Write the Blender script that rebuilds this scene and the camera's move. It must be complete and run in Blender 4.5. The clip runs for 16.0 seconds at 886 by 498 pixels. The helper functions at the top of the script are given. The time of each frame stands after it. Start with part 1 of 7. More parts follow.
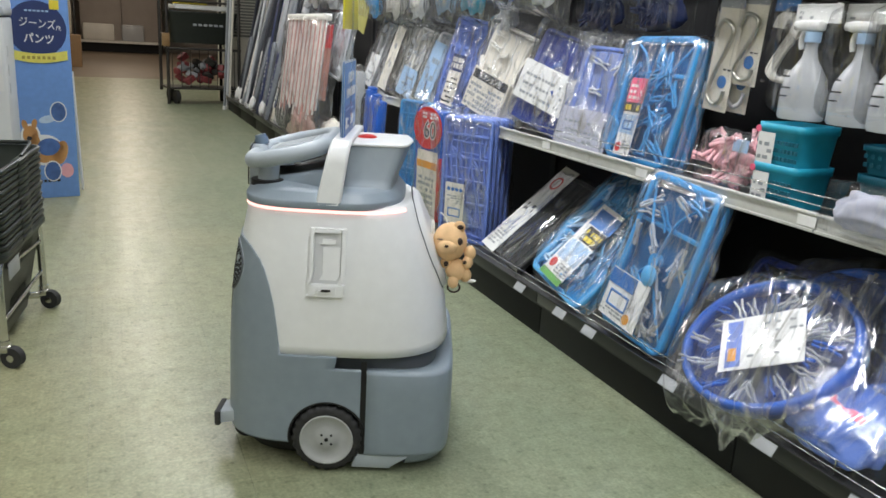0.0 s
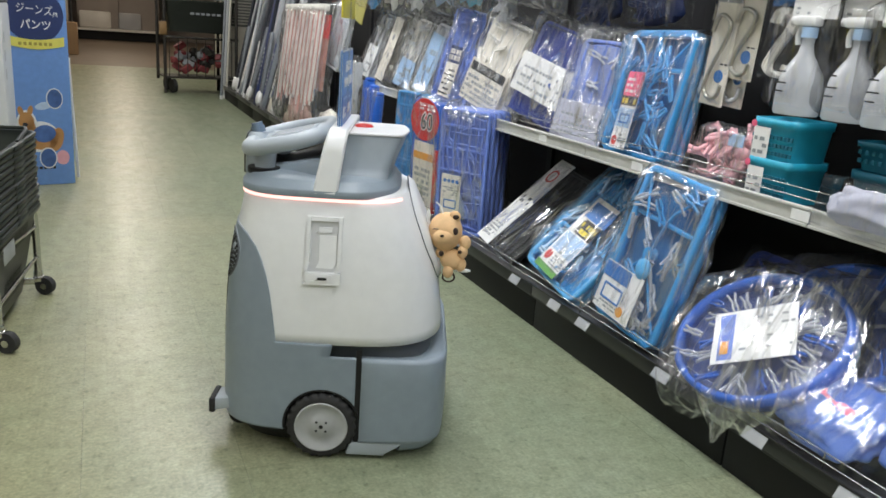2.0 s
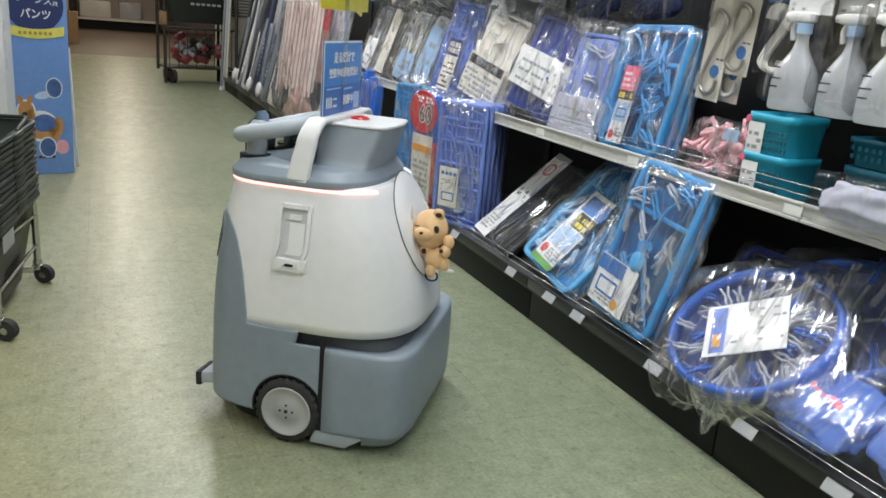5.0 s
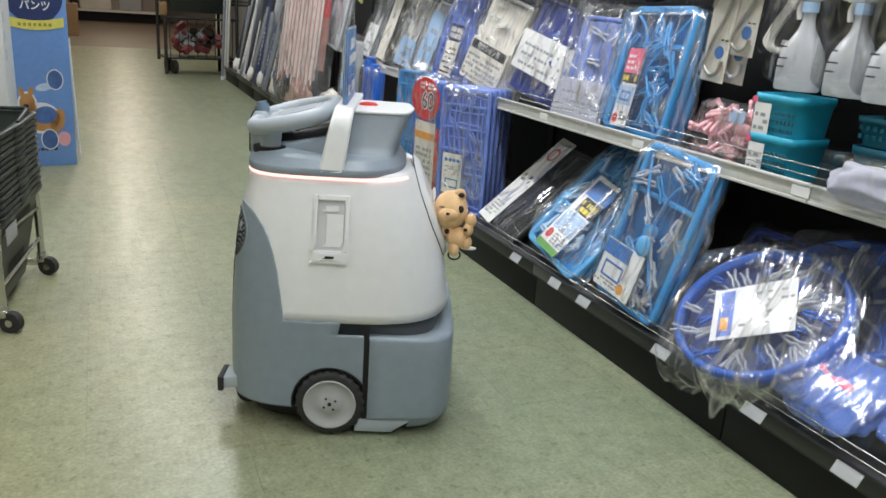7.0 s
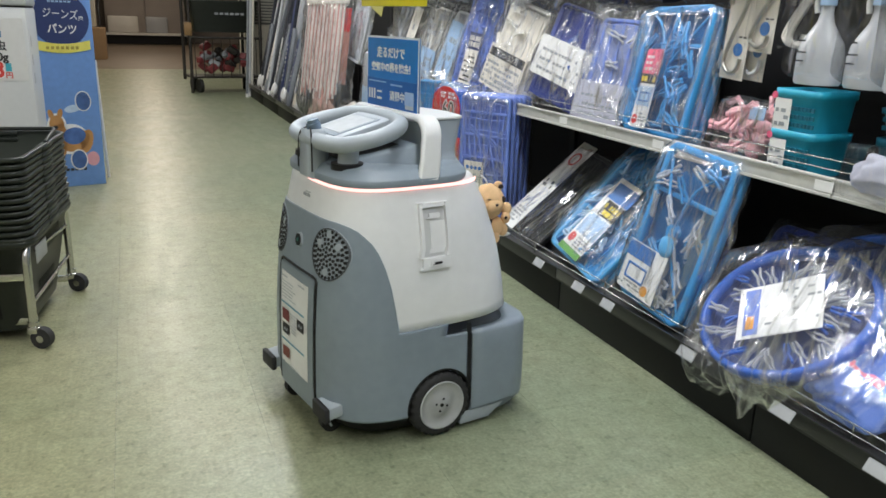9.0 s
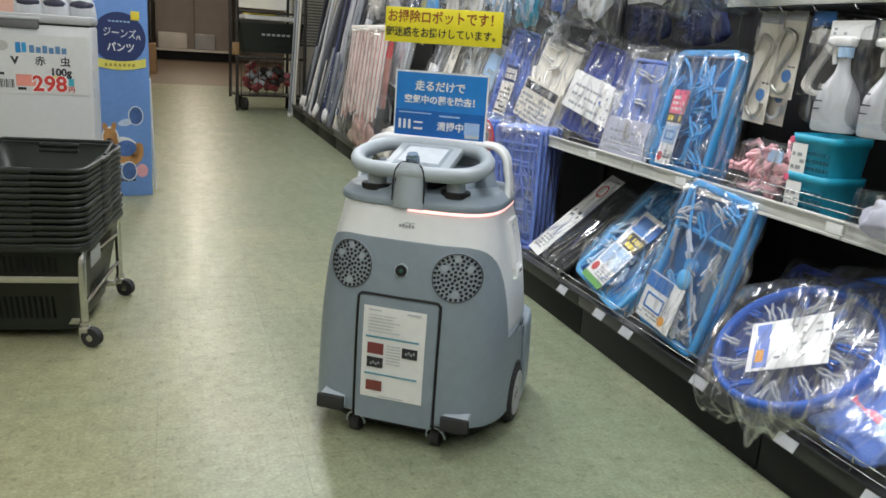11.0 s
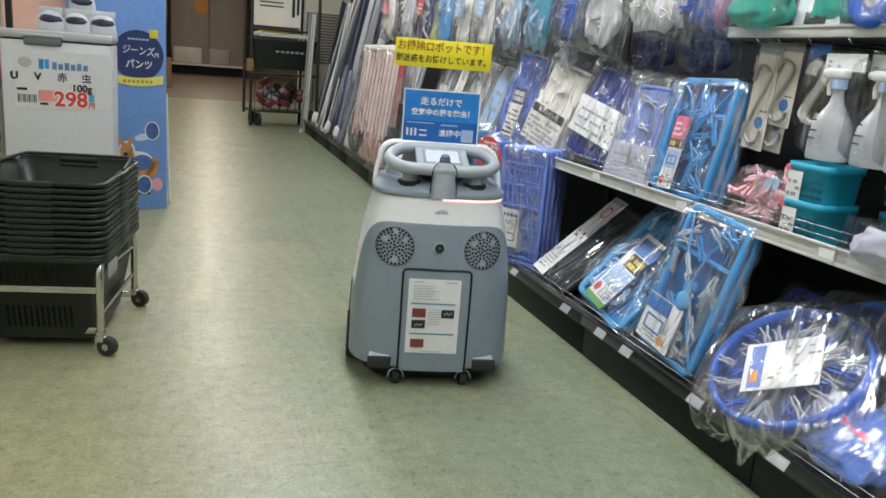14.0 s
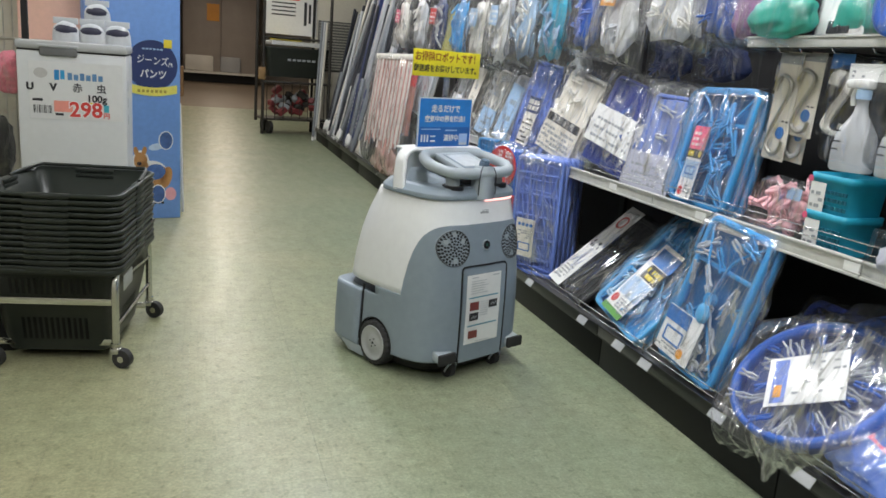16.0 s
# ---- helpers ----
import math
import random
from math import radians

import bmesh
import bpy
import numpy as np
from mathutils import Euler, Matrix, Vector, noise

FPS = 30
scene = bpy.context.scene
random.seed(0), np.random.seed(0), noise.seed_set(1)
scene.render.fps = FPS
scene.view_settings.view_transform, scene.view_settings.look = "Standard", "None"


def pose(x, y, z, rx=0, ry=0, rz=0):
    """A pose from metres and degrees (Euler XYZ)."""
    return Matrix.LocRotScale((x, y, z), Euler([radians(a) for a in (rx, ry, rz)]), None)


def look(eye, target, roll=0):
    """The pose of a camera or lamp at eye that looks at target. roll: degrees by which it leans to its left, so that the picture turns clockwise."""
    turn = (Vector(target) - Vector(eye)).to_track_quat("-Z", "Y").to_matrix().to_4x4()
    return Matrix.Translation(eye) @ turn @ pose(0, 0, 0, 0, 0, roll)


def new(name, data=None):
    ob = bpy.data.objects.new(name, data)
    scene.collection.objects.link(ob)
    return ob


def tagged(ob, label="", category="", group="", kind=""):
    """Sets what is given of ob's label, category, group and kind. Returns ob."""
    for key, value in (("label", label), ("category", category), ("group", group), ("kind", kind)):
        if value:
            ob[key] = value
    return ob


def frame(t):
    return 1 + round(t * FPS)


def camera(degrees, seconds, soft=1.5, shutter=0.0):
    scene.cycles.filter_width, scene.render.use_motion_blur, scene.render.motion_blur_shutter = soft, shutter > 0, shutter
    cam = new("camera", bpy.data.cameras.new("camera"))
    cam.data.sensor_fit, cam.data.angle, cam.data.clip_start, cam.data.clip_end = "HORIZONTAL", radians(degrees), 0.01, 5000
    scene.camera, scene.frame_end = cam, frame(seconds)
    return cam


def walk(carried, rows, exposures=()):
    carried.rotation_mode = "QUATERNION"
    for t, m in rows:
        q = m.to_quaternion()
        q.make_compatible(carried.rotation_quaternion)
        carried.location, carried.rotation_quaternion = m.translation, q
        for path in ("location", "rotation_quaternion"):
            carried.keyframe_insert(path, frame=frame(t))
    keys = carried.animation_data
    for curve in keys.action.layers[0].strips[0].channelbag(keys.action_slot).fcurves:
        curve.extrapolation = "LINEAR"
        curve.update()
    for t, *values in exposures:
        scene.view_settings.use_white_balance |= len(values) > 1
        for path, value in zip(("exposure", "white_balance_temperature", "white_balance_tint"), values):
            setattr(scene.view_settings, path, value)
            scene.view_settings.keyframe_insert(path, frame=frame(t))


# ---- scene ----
cam = camera(59.0, 16.0, soft=1.6)
PATH = [
    (0, (0.056, 0.203, 0.888), (0.83, 1.971, 0.366), 3.4),
    (0.5, (0.055, 0.202, 0.889), (0.837, 1.965, 0.359), 3.6),
    (1, (0.048, 0.199, 0.887), (0.827, 1.964, 0.361), 3.8),
    (1.5, (0.052, 0.2, 0.887), (0.835, 1.962, 0.355), 4.0),
    (2, (0.054, 0.196, 0.883), (0.838, 1.956, 0.345), 4.2),
    (2.5, (0.053, 0.198, 0.884), (0.837, 1.955, 0.34), 4.5),
    (3, (0.047, 0.197, 0.881), (0.838, 1.952, 0.339), 4.9),
    (3.5, (0.045, 0.194, 0.886), (0.845, 1.944, 0.342), 5.2),
    (6, (0.061, 0.173, 0.88), (0.838, 1.927, 0.314), 4.3),
    (6.5, (0.058, 0.18, 0.877), (0.839, 1.928, 0.3), 4.2),
    (7, (0.058, 0.188, 0.878), (0.832, 1.937, 0.293), 3.9),
    (7.5, (0.062, 0.19, 0.875), (0.823, 1.945, 0.292), 3.8),
    (8, (0.065, 0.193, 0.871), (0.813, 1.955, 0.293), 3.4),
    (8.5, (0.075, 0.187, 0.866), (0.793, 1.962, 0.289), 1.7),
    (11, (0.043, 0.073, 0.895), (0.68, 1.899, 0.388), 3.8),
    (11.5, (0.037, 0.031, 0.903), (0.677, 1.857, 0.397), 4.2),
    (12, (0.024, 0.011, 0.904), (0.61, 1.856, 0.404), 4.2),
    (12.5, (0.019, 0.008, 0.902), (0.649, 1.844, 0.418), 4.7),
    (13, (0.012, 0.01, 0.91), (0.622, 1.854, 0.432), 4.8),
    (13.5, (0.012, 0.01, 0.907), (0.62, 1.855, 0.43), 5.0),
    (14, (0.029, 0.011, 0.916), (0.646, 1.855, 0.448), 4.6),
    (14.5, (0.03, 0.021, 0.919), (0.635, 1.871, 0.456), 4.1),
    (15, (0.026, 0.022, 0.915), (0.63, 1.871, 0.448), 4.0),
    (15.5, (0.018, 0.03, 0.922), (0.622, 1.884, 0.475), 4.3),
    (16, (0.016, 0.037, 0.925), (0.609, 1.892, 0.471), 4.4),
]
walk(cam, [(t, look(eye, target, roll)) for t, eye, target, roll in PATH])

# ---- world and light ----
world = bpy.data.worlds.new("world")
scene.world = world
world.use_nodes = True
world.node_tree.nodes["Background"].inputs[0].default_value = (0.9, 1.0, 0.95, 1)
world.node_tree.nodes["Background"].inputs[1].default_value = 0.045
scene.view_settings.exposure = 0.24
LAMP_POWER = 1.2


# ---- materials ----
def mat(name, color, rough=0.5, metal=0.0, var=0.06, scale=40.0, bump=0.0, bscale=200.0, emit=0.0, spec=0.5, coat=0.0, big=3.0):
    """A node material: base colour broken at two scales, fine relief, and gloss."""
    m = bpy.data.materials.new(name)
    m.use_nodes = True
    nt = m.node_tree
    b = nt.nodes["Principled BSDF"]
    tc = nt.nodes.new("ShaderNodeTexCoord")
    n1 = nt.nodes.new("ShaderNodeTexNoise")
    n1.inputs["Scale"].default_value = scale
    n1.inputs["Detail"].default_value = 5
    n2 = nt.nodes.new("ShaderNodeTexNoise")
    n2.inputs["Scale"].default_value = big
    add = nt.nodes.new("ShaderNodeMath")
    add.operation = "ADD"
    rmp = nt.nodes.new("ShaderNodeMapRange")
    rmp.inputs["From Min"].default_value, rmp.inputs["From Max"].default_value = 0.6, 1.4
    rmp.inputs["To Min"].default_value, rmp.inputs["To Max"].default_value = 1 - 2 * var, 1 + 2 * var
    mul = nt.nodes.new("ShaderNodeVectorMath")
    mul.operation = "SCALE"
    mul.inputs[0].default_value = color[:3]
    L = nt.links.new
    L(tc.outputs["Object"], n1.inputs["Vector"])
    L(tc.outputs["Object"], n2.inputs["Vector"])
    L(n1.outputs[0], add.inputs[0])
    L(n2.outputs[0], add.inputs[1])
    L(add.outputs[0], rmp.inputs["Value"])
    L(rmp.outputs[0], mul.inputs["Scale"])
    L(mul.outputs[0], b.inputs["Base Color"])
    b.inputs["Roughness"].default_value = rough
    b.inputs["Metallic"].default_value = metal
    b.inputs["Specular IOR Level"].default_value = spec
    b.inputs["Coat Weight"].default_value = coat
    if bump:
        n3 = nt.nodes.new("ShaderNodeTexNoise")
        n3.inputs["Scale"].default_value = bscale
        n3.inputs["Detail"].default_value = 4
        bp = nt.nodes.new("ShaderNodeBump")
        bp.inputs["Strength"].default_value = bump
        bp.inputs["Distance"].default_value = 0.002
        L(tc.outputs["Object"], n3.inputs["Vector"])
        L(n3.outputs[0], bp.inputs["Height"])
        L(bp.outputs[0], b.inputs["Normal"])
    if emit:
        b.inputs["Emission Color"].default_value = (*color[:3], 1)
        b.inputs["Emission Strength"].default_value = emit
    return m


def film_mat(name, tint=(1, 1, 1), gloss=0.14, rough=0.12, milk=0.05, bump=0.5, glint=0.0):
    """Thin clear plastic film: mostly see-through, crinkled, with streaks of highlight painted in."""
    m = bpy.data.materials.new(name)
    m.use_nodes = True
    nt = m.node_tree
    nt.nodes.remove(nt.nodes["Principled BSDF"])
    out = nt.nodes["Material Output"]
    tr = nt.nodes.new("ShaderNodeBsdfTransparent")
    tr.inputs[0].default_value = (*tint, 1)
    gl = nt.nodes.new("ShaderNodeBsdfGlossy")
    gl.inputs["Roughness"].default_value = rough
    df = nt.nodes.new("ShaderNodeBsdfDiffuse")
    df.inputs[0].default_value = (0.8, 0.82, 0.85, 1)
    fr = nt.nodes.new("ShaderNodeFresnel")
    fr.inputs[0].default_value = 1.5
    gain = nt.nodes.new("ShaderNodeMath")
    gain.operation = "MULTIPLY_ADD"
    gain.inputs[1].default_value, gain.inputs[2].default_value = 0.42, gloss
    mx, mx2 = nt.nodes.new("ShaderNodeMixShader"), nt.nodes.new("ShaderNodeMixShader")
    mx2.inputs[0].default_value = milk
    tc = nt.nodes.new("ShaderNodeTexCoord")
    nz = nt.nodes.new("ShaderNodeTexNoise")
    nz.inputs["Scale"].default_value, nz.inputs["Detail"].default_value, nz.inputs["Distortion"].default_value = 30, 2.5, 1.2
    bp = nt.nodes.new("ShaderNodeBump")
    bp.inputs["Strength"].default_value, bp.inputs["Distance"].default_value = bump, 0.012
    L = nt.links.new
    fold = nt.nodes.new("ShaderNodeMapping")
    fold.inputs["Rotation"].default_value = (0, 0, 0.5)
    fold.inputs["Scale"].default_value = (1, 0.2, 1)
    L(tc.outputs["Object"], fold.inputs[0])
    L(fold.outputs[0], nz.inputs["Vector"])
    L(nz.outputs[0], bp.inputs["Height"])
    L(bp.outputs[0], gl.inputs["Normal"])
    L(bp.outputs[0], fr.inputs["Normal"])
    L(fr.outputs[0], gain.inputs[0])
    # noise lines of extra gloss paint in the glints of sharp folds
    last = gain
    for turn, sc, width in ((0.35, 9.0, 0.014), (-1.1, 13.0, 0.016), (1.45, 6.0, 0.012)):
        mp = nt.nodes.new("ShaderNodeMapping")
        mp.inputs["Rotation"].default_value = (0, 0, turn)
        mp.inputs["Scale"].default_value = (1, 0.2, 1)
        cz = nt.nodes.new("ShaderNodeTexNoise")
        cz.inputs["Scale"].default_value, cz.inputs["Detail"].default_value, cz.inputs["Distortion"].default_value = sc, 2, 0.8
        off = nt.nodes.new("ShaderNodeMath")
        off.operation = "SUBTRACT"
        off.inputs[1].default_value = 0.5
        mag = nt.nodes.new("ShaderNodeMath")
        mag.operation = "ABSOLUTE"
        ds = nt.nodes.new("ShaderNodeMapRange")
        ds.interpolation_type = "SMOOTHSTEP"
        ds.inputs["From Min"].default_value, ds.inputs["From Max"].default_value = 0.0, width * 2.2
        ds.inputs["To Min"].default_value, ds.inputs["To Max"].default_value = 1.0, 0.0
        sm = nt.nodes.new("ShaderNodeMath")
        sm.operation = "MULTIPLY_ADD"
        sm.inputs[1].default_value = glint
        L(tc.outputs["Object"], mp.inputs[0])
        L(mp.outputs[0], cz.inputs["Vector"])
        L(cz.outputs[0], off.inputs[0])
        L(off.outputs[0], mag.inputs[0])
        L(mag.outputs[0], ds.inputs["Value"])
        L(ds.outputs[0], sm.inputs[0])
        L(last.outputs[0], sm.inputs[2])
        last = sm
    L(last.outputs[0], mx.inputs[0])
    L(tr.outputs[0], mx.inputs[1])
    L(gl.outputs[0], mx.inputs[2])
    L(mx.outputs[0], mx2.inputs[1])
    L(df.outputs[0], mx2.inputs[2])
    L(mx2.outputs[0], out.inputs[0])
    return m


def floor_mat():
    """Worn greenish vinyl tile: mottled chips, waxed gloss with scuffs, and faint seams."""
    m = bpy.data.materials.new("vinyl_tile")
    m.use_nodes = True
    nt = m.node_tree
    b = nt.nodes["Principled BSDF"]
    L = nt.links.new
    tc = nt.nodes.new("ShaderNodeNewGeometry")
    info = nt.nodes.new("ShaderNodeObjectInfo")

    def noise_node(scale, detail=4, rough=0.6, stretch=(1, 1, 1)):
        mp = nt.nodes.new("ShaderNodeMapping")
        mp.inputs["Scale"].default_value = stretch
        n = nt.nodes.new("ShaderNodeTexNoise")
        n.inputs["Scale"].default_value, n.inputs["Detail"].default_value, n.inputs["Roughness"].default_value = scale, detail, rough
        L(tc.outputs["Position"], mp.inputs[0])
        L(mp.outputs[0], n.inputs["Vector"])
        return n

    def ramp(src, a, c0, d, c1):
        r = nt.nodes.new("ShaderNodeValToRGB")
        r.color_ramp.elements[0].position, r.color_ramp.elements[0].color = a, (*c0, 1)
        r.color_ramp.elements[1].position, r.color_ramp.elements[1].color = d, (*c1, 1)
        L(src, r.inputs[0])
        return r

    def mix(f, a, c, mode="MIX"):
        x = nt.nodes.new("ShaderNodeMix")
        x.data_type, x.blend_type = "RGBA", mode
        if isinstance(f, float):
            x.inputs[0].default_value = f
        else:
            L(f, x.inputs[0])
        L(a, x.inputs[6])
        L(c, x.inputs[7])
        return x.outputs[2]

    chips = ramp(noise_node(21, 7, 0.8).outputs[0], 0.30, (0.206, 0.214, 0.154), 0.72, (0.360, 0.366, 0.272))
    grain = ramp(noise_node(120, 5, 0.7).outputs[0], 0.36, (0.76, 0.79, 0.75), 0.64, (1.16, 1.15, 1.14))
    broad = ramp(noise_node(1.6, 3).outputs[0], 0.3, (0.86, 0.92, 0.86), 0.7, (1.05, 1.02, 0.96))
    col = mix(1.0, chips.outputs[0], broad.outputs[0], "MULTIPLY")
    col = mix(1.0, col, grain.outputs[0], "MULTIPLY")
    dirt = ramp(noise_node(2.4, 5, 0.6, (1.0, 0.4, 1)).outputs[0], 0.44, (1, 1, 1), 0.74, (0.80, 0.87, 0.82))
    col = mix(0.25, col, dirt.outputs[0], "MULTIPLY")
    scuff = ramp(noise_node(5, 3, 0.5, (26, 0.25, 1)).outputs[0], 0.55, (1, 1, 1), 0.72, (0.70, 0.71, 0.64))
    col = mix(0.32, col, scuff.outputs[0], "MULTIPLY")
    fleck = ramp(noise_node(48, 2, 0.5, (1, 0.8, 1)).outputs[0], 0.60, (1, 1, 1), 0.70, (0.60, 0.63, 0.56))
    col = mix(0.7, col, fleck.outputs[0], "MULTIPLY")
    tint = ramp(info.outputs["Random"], 0.0, (0.93, 0.95, 0.93), 1.0, (1.04, 1.03, 1.0))
    col = mix(1.0, col, tint.outputs[0], "MULTIPLY")
    # tint over x paints lamp glow in: yellower mid-aisle, greener by the shelves
    sep = nt.nodes.new("ShaderNodeSeparateXYZ")
    L(tc.outputs["Position"], sep.inputs[0])
    jitter = nt.nodes.new("ShaderNodeMath")
    jitter.operation = "MULTIPLY_ADD"
    jitter.inputs[1].default_value = 0.6
    L(noise_node(1.1, 3).outputs[0], jitter.inputs[0])
    L(sep.outputs[0], jitter.inputs[2])
    lamp_tinted = ramp(jitter.outputs[0], 0.30, (1.03, 0.97, 0.87), 1.0, (0.91, 0.96, 0.96))
    col = mix(1.0, col, lamp_tinted.outputs[0], "MULTIPLY")
    L(col, b.inputs["Base Color"])
    rr = ramp(noise_node(6, 6, 0.65, (2.2, 0.7, 1)).outputs[0], 0.3, (0.28, 0.28, 0.28), 0.72, (0.44, 0.44, 0.44))
    L(rr.outputs[0], b.inputs["Roughness"])
    bp = nt.nodes.new("ShaderNodeBump")
    bp.inputs["Strength"].default_value, bp.inputs["Distance"].default_value = 0.03, 0.01
    L(noise_node(14, 3).outputs[0], bp.inputs["Height"])
    L(bp.outputs[0], b.inputs["Normal"])
    b.inputs["Specular IOR Level"].default_value = 0.46
    return m


FLOOR = floor_mat()
# dimmer copy of the shell's white; paints recess shade into the grip pocket
POCKET_SHADE = mat("pocket_shade_white", (0.60, 0.61, 0.62), 0.4, var=0.02)
WHITE_SHELL = mat("white_shell", (0.80, 0.81, 0.82), 0.32, var=0.02, coat=0.15)
GREY_SHELL = mat("grey_shell", (0.232, 0.28, 0.325), 0.42, var=0.04, bump=0.05, bscale=900)
GREY_LIGHT = mat("grey_light", (0.37, 0.415, 0.455), 0.45, var=0.03)
DARK = mat("dark_plastic", (0.009, 0.009, 0.010), 0.5, spec=0.4)
RUBBER = mat("rubber", (0.022, 0.022, 0.022), 0.75, bump=0.2, bscale=300)
WHEEL_GREY = mat("wheel_grey", (0.40, 0.41, 0.41), 0.5)
RED = mat("red_plastic", (0.55, 0.02, 0.015), 0.3)
STRIP = mat("light_strip", (1.0, 0.52, 0.48), 0.4, emit=1.4)
PAPER = mat("paper", (0.78, 0.78, 0.77), 0.6, var=0.03)
INK = mat("ink", (0.02, 0.02, 0.025), 0.6)
FAINT_INK = mat("faint_ink", (0.50, 0.52, 0.54), 0.6)
PALE_INK = mat("pale_ink", (0.30, 0.32, 0.34), 0.6)
SIGN_BLUE = mat("sign_blue", (0.02, 0.21, 0.60), 0.3, var=0.05)
SIGN_YELLOW = mat("sign_yellow", (0.85, 0.74, 0.03), 0.4, var=0.04)
SIGN_BROWN = mat("sign_brown", (0.30, 0.075, 0.02), 0.5)
SIGN_RED = mat("sign_red", (0.60, 0.05, 0.04), 0.5)
# pale base colour paints a white reflection onto the screen glass
SCREEN_GLARE = mat("screen", (0.66, 0.70, 0.74), 0.12, spec=0.8)
BLACK_METAL = mat("black_metal", (0.008, 0.008, 0.009), 0.5, bump=0.08, bscale=600, spec=0.25)
RAIL_BLACK = mat("rail_black", (0.022, 0.022, 0.023), 0.28, spec=0.5)
BACK_PANEL = mat("back_panel", (0.016, 0.016, 0.017), 0.6, var=0.1, spec=0.3)
SHELF_GREY = mat("shelf_grey", (0.09, 0.09, 0.09), 0.45, metal=0.3)
RAIL = mat("shelf_rail", (0.56, 0.56, 0.53), 0.35, var=0.05)
CHROME = mat("chrome", (0.62, 0.62, 0.60), 0.22, metal=1.0, var=0.04)
# milk and streaks raised to paint glare haze over the bagged packs
CLEAR = film_mat("clear_film", gloss=0.026, rough=0.13, milk=0.040, bump=0.75, glint=0.32)
SMOOTH_FILM = film_mat("smooth_film", gloss=0.012, rough=0.12, milk=0.006, bump=0.35, glint=0.12)
ACRYLIC = film_mat("acrylic", gloss=0.03, rough=0.08, milk=0.02, bump=0.05)
BASKET = mat("basket_plastic", (0.018, 0.022, 0.018), 0.38, var=0.1, bump=0.05, spec=0.4)
FREEZER = mat("freezer_white", (0.58, 0.59, 0.59), 0.35, var=0.02)
NOTICE_WHITE = mat("notice_white", (0.64, 0.64, 0.63), 0.45, var=0.03)
FREEZER_LID = mat("freezer_lid", (0.42, 0.43, 0.43), 0.4, var=0.03)
STAND_BLUE = mat("stand_blue", (0.16, 0.31, 0.66), 0.45, var=0.05)
NAVY = mat("navy", (0.018, 0.035, 0.13), 0.5)
CREAM = mat("cream_wall", (0.58, 0.55, 0.47), 0.7, var=0.04)
TAUPE = mat("taupe_panel", (0.36, 0.32, 0.29), 0.55, var=0.05)
CEIL = mat("ceiling_board", (0.72, 0.72, 0.69), 0.8, var=0.03)
# the far floor's brown has warm lamp light painted into it
WARM_LIT_FLOOR = mat("warm_lit_floor", (0.17, 0.130, 0.090), 0.5, var=0.08)
TUBE = mat("tube_glow", (1.0, 0.97, 0.88), 0.4, emit=9.0)


# ---- builders ----
def part(name, bm, material, parent=None, label="", smooth=True):
    """Links a bmesh as one mesh object, under a thing or a part of it."""
    me = bpy.data.meshes.new(name)
    if smooth:
        for f in bm.faces:
            f.smooth = True
        for e in bm.edges:
            if len(e.link_faces) == 2 and e.calc_face_angle(0) > 0.7:
                e.smooth = False
    bm.to_mesh(me)
    bm.free()
    me.materials.append(material)
    ob = new(name, me)
    if parent is not None:
        ob.parent = parent
    if label:
        tagged(ob, label)
    return ob


def thing(name, m, label, category, group="", kind=""):
    ob = new(name)
    ob.empty_display_size = 0.05
    ob.matrix_basis = m
    return tagged(ob, label, category, group, kind)


def box(bm, x0, x1, y0, y1, z0, z1, bevel=0.0, m=None, seg=2):
    """Adds a box, its edges rounded, to a bmesh."""
    mm = Matrix.Translation(((x0 + x1) / 2, (y0 + y1) / 2, (z0 + z1) / 2)) @ Matrix.Diagonal((x1 - x0, y1 - y0, z1 - z0, 1))
    r = bmesh.ops.create_cube(bm, size=1, matrix=mm)
    vs = r["verts"]
    if bevel:
        es = list({e for v in vs for e in v.link_edges})
        g = bmesh.ops.bevel(bm, geom=es, offset=bevel, segments=seg, affect="EDGES", profile=0.5)
        vs = list({v for f in g["faces"] for v in f.verts} | {v for v in vs if v.is_valid})
    if m is not None:
        bmesh.ops.transform(bm, matrix=m, verts=vs)
    return bm


def B(x0, x1, y0, y1, z0, z1, bevel=0.0, m=None, seg=2):
    return box(bmesh.new(), x0, x1, y0, y1, z0, z1, bevel, m, seg)


def grid_mesh(rows, closed=False, bm=None, flip=False):
    """Faces between rows of points, all rows equally long."""
    bm = bm or bmesh.new()
    vs = [[bm.verts.new(p) for p in r] for r in rows]
    n = len(vs[0])
    for a, b in zip(vs, vs[1:]):
        for i in range(n if closed else n - 1):
            j = (i + 1) % n
            q = (a[i], a[j], b[j], b[i])
            try:
                bm.faces.new(q[::-1] if flip else q)
            except ValueError:
                pass
    return bm


def cap(bm, row, flip=False):
    vs = [bm.verts.new(p) for p in row]
    bm.faces.new(vs[::-1] if flip else vs)


def tube(bm, pts, r, seg=8, closed=False):
    """A round rod along points."""
    pts = [Vector(p) for p in pts]
    n = len(pts)
    rings = []
    prev = None
    for i, p in enumerate(pts):
        a = pts[(i - 1) % n] if (closed or i > 0) else p
        b = pts[(i + 1) % n] if (closed or i < n - 1) else p
        d = (b - a).normalized()
        if prev is None:
            u = d.orthogonal().normalized()
        else:
            u = (prev - d * prev.dot(d)).normalized()
        prev = u
        v = d.cross(u)
        rings.append([p + (u * math.cos(6.28318 * k / seg) + v * math.sin(6.28318 * k / seg)) * r for k in range(seg)])
    if closed:
        rings.append(rings[0])
    grid_mesh(rings, True, bm)
    if not closed:
        cap(bm, rings[0], True)
        cap(bm, rings[-1])
    return bm


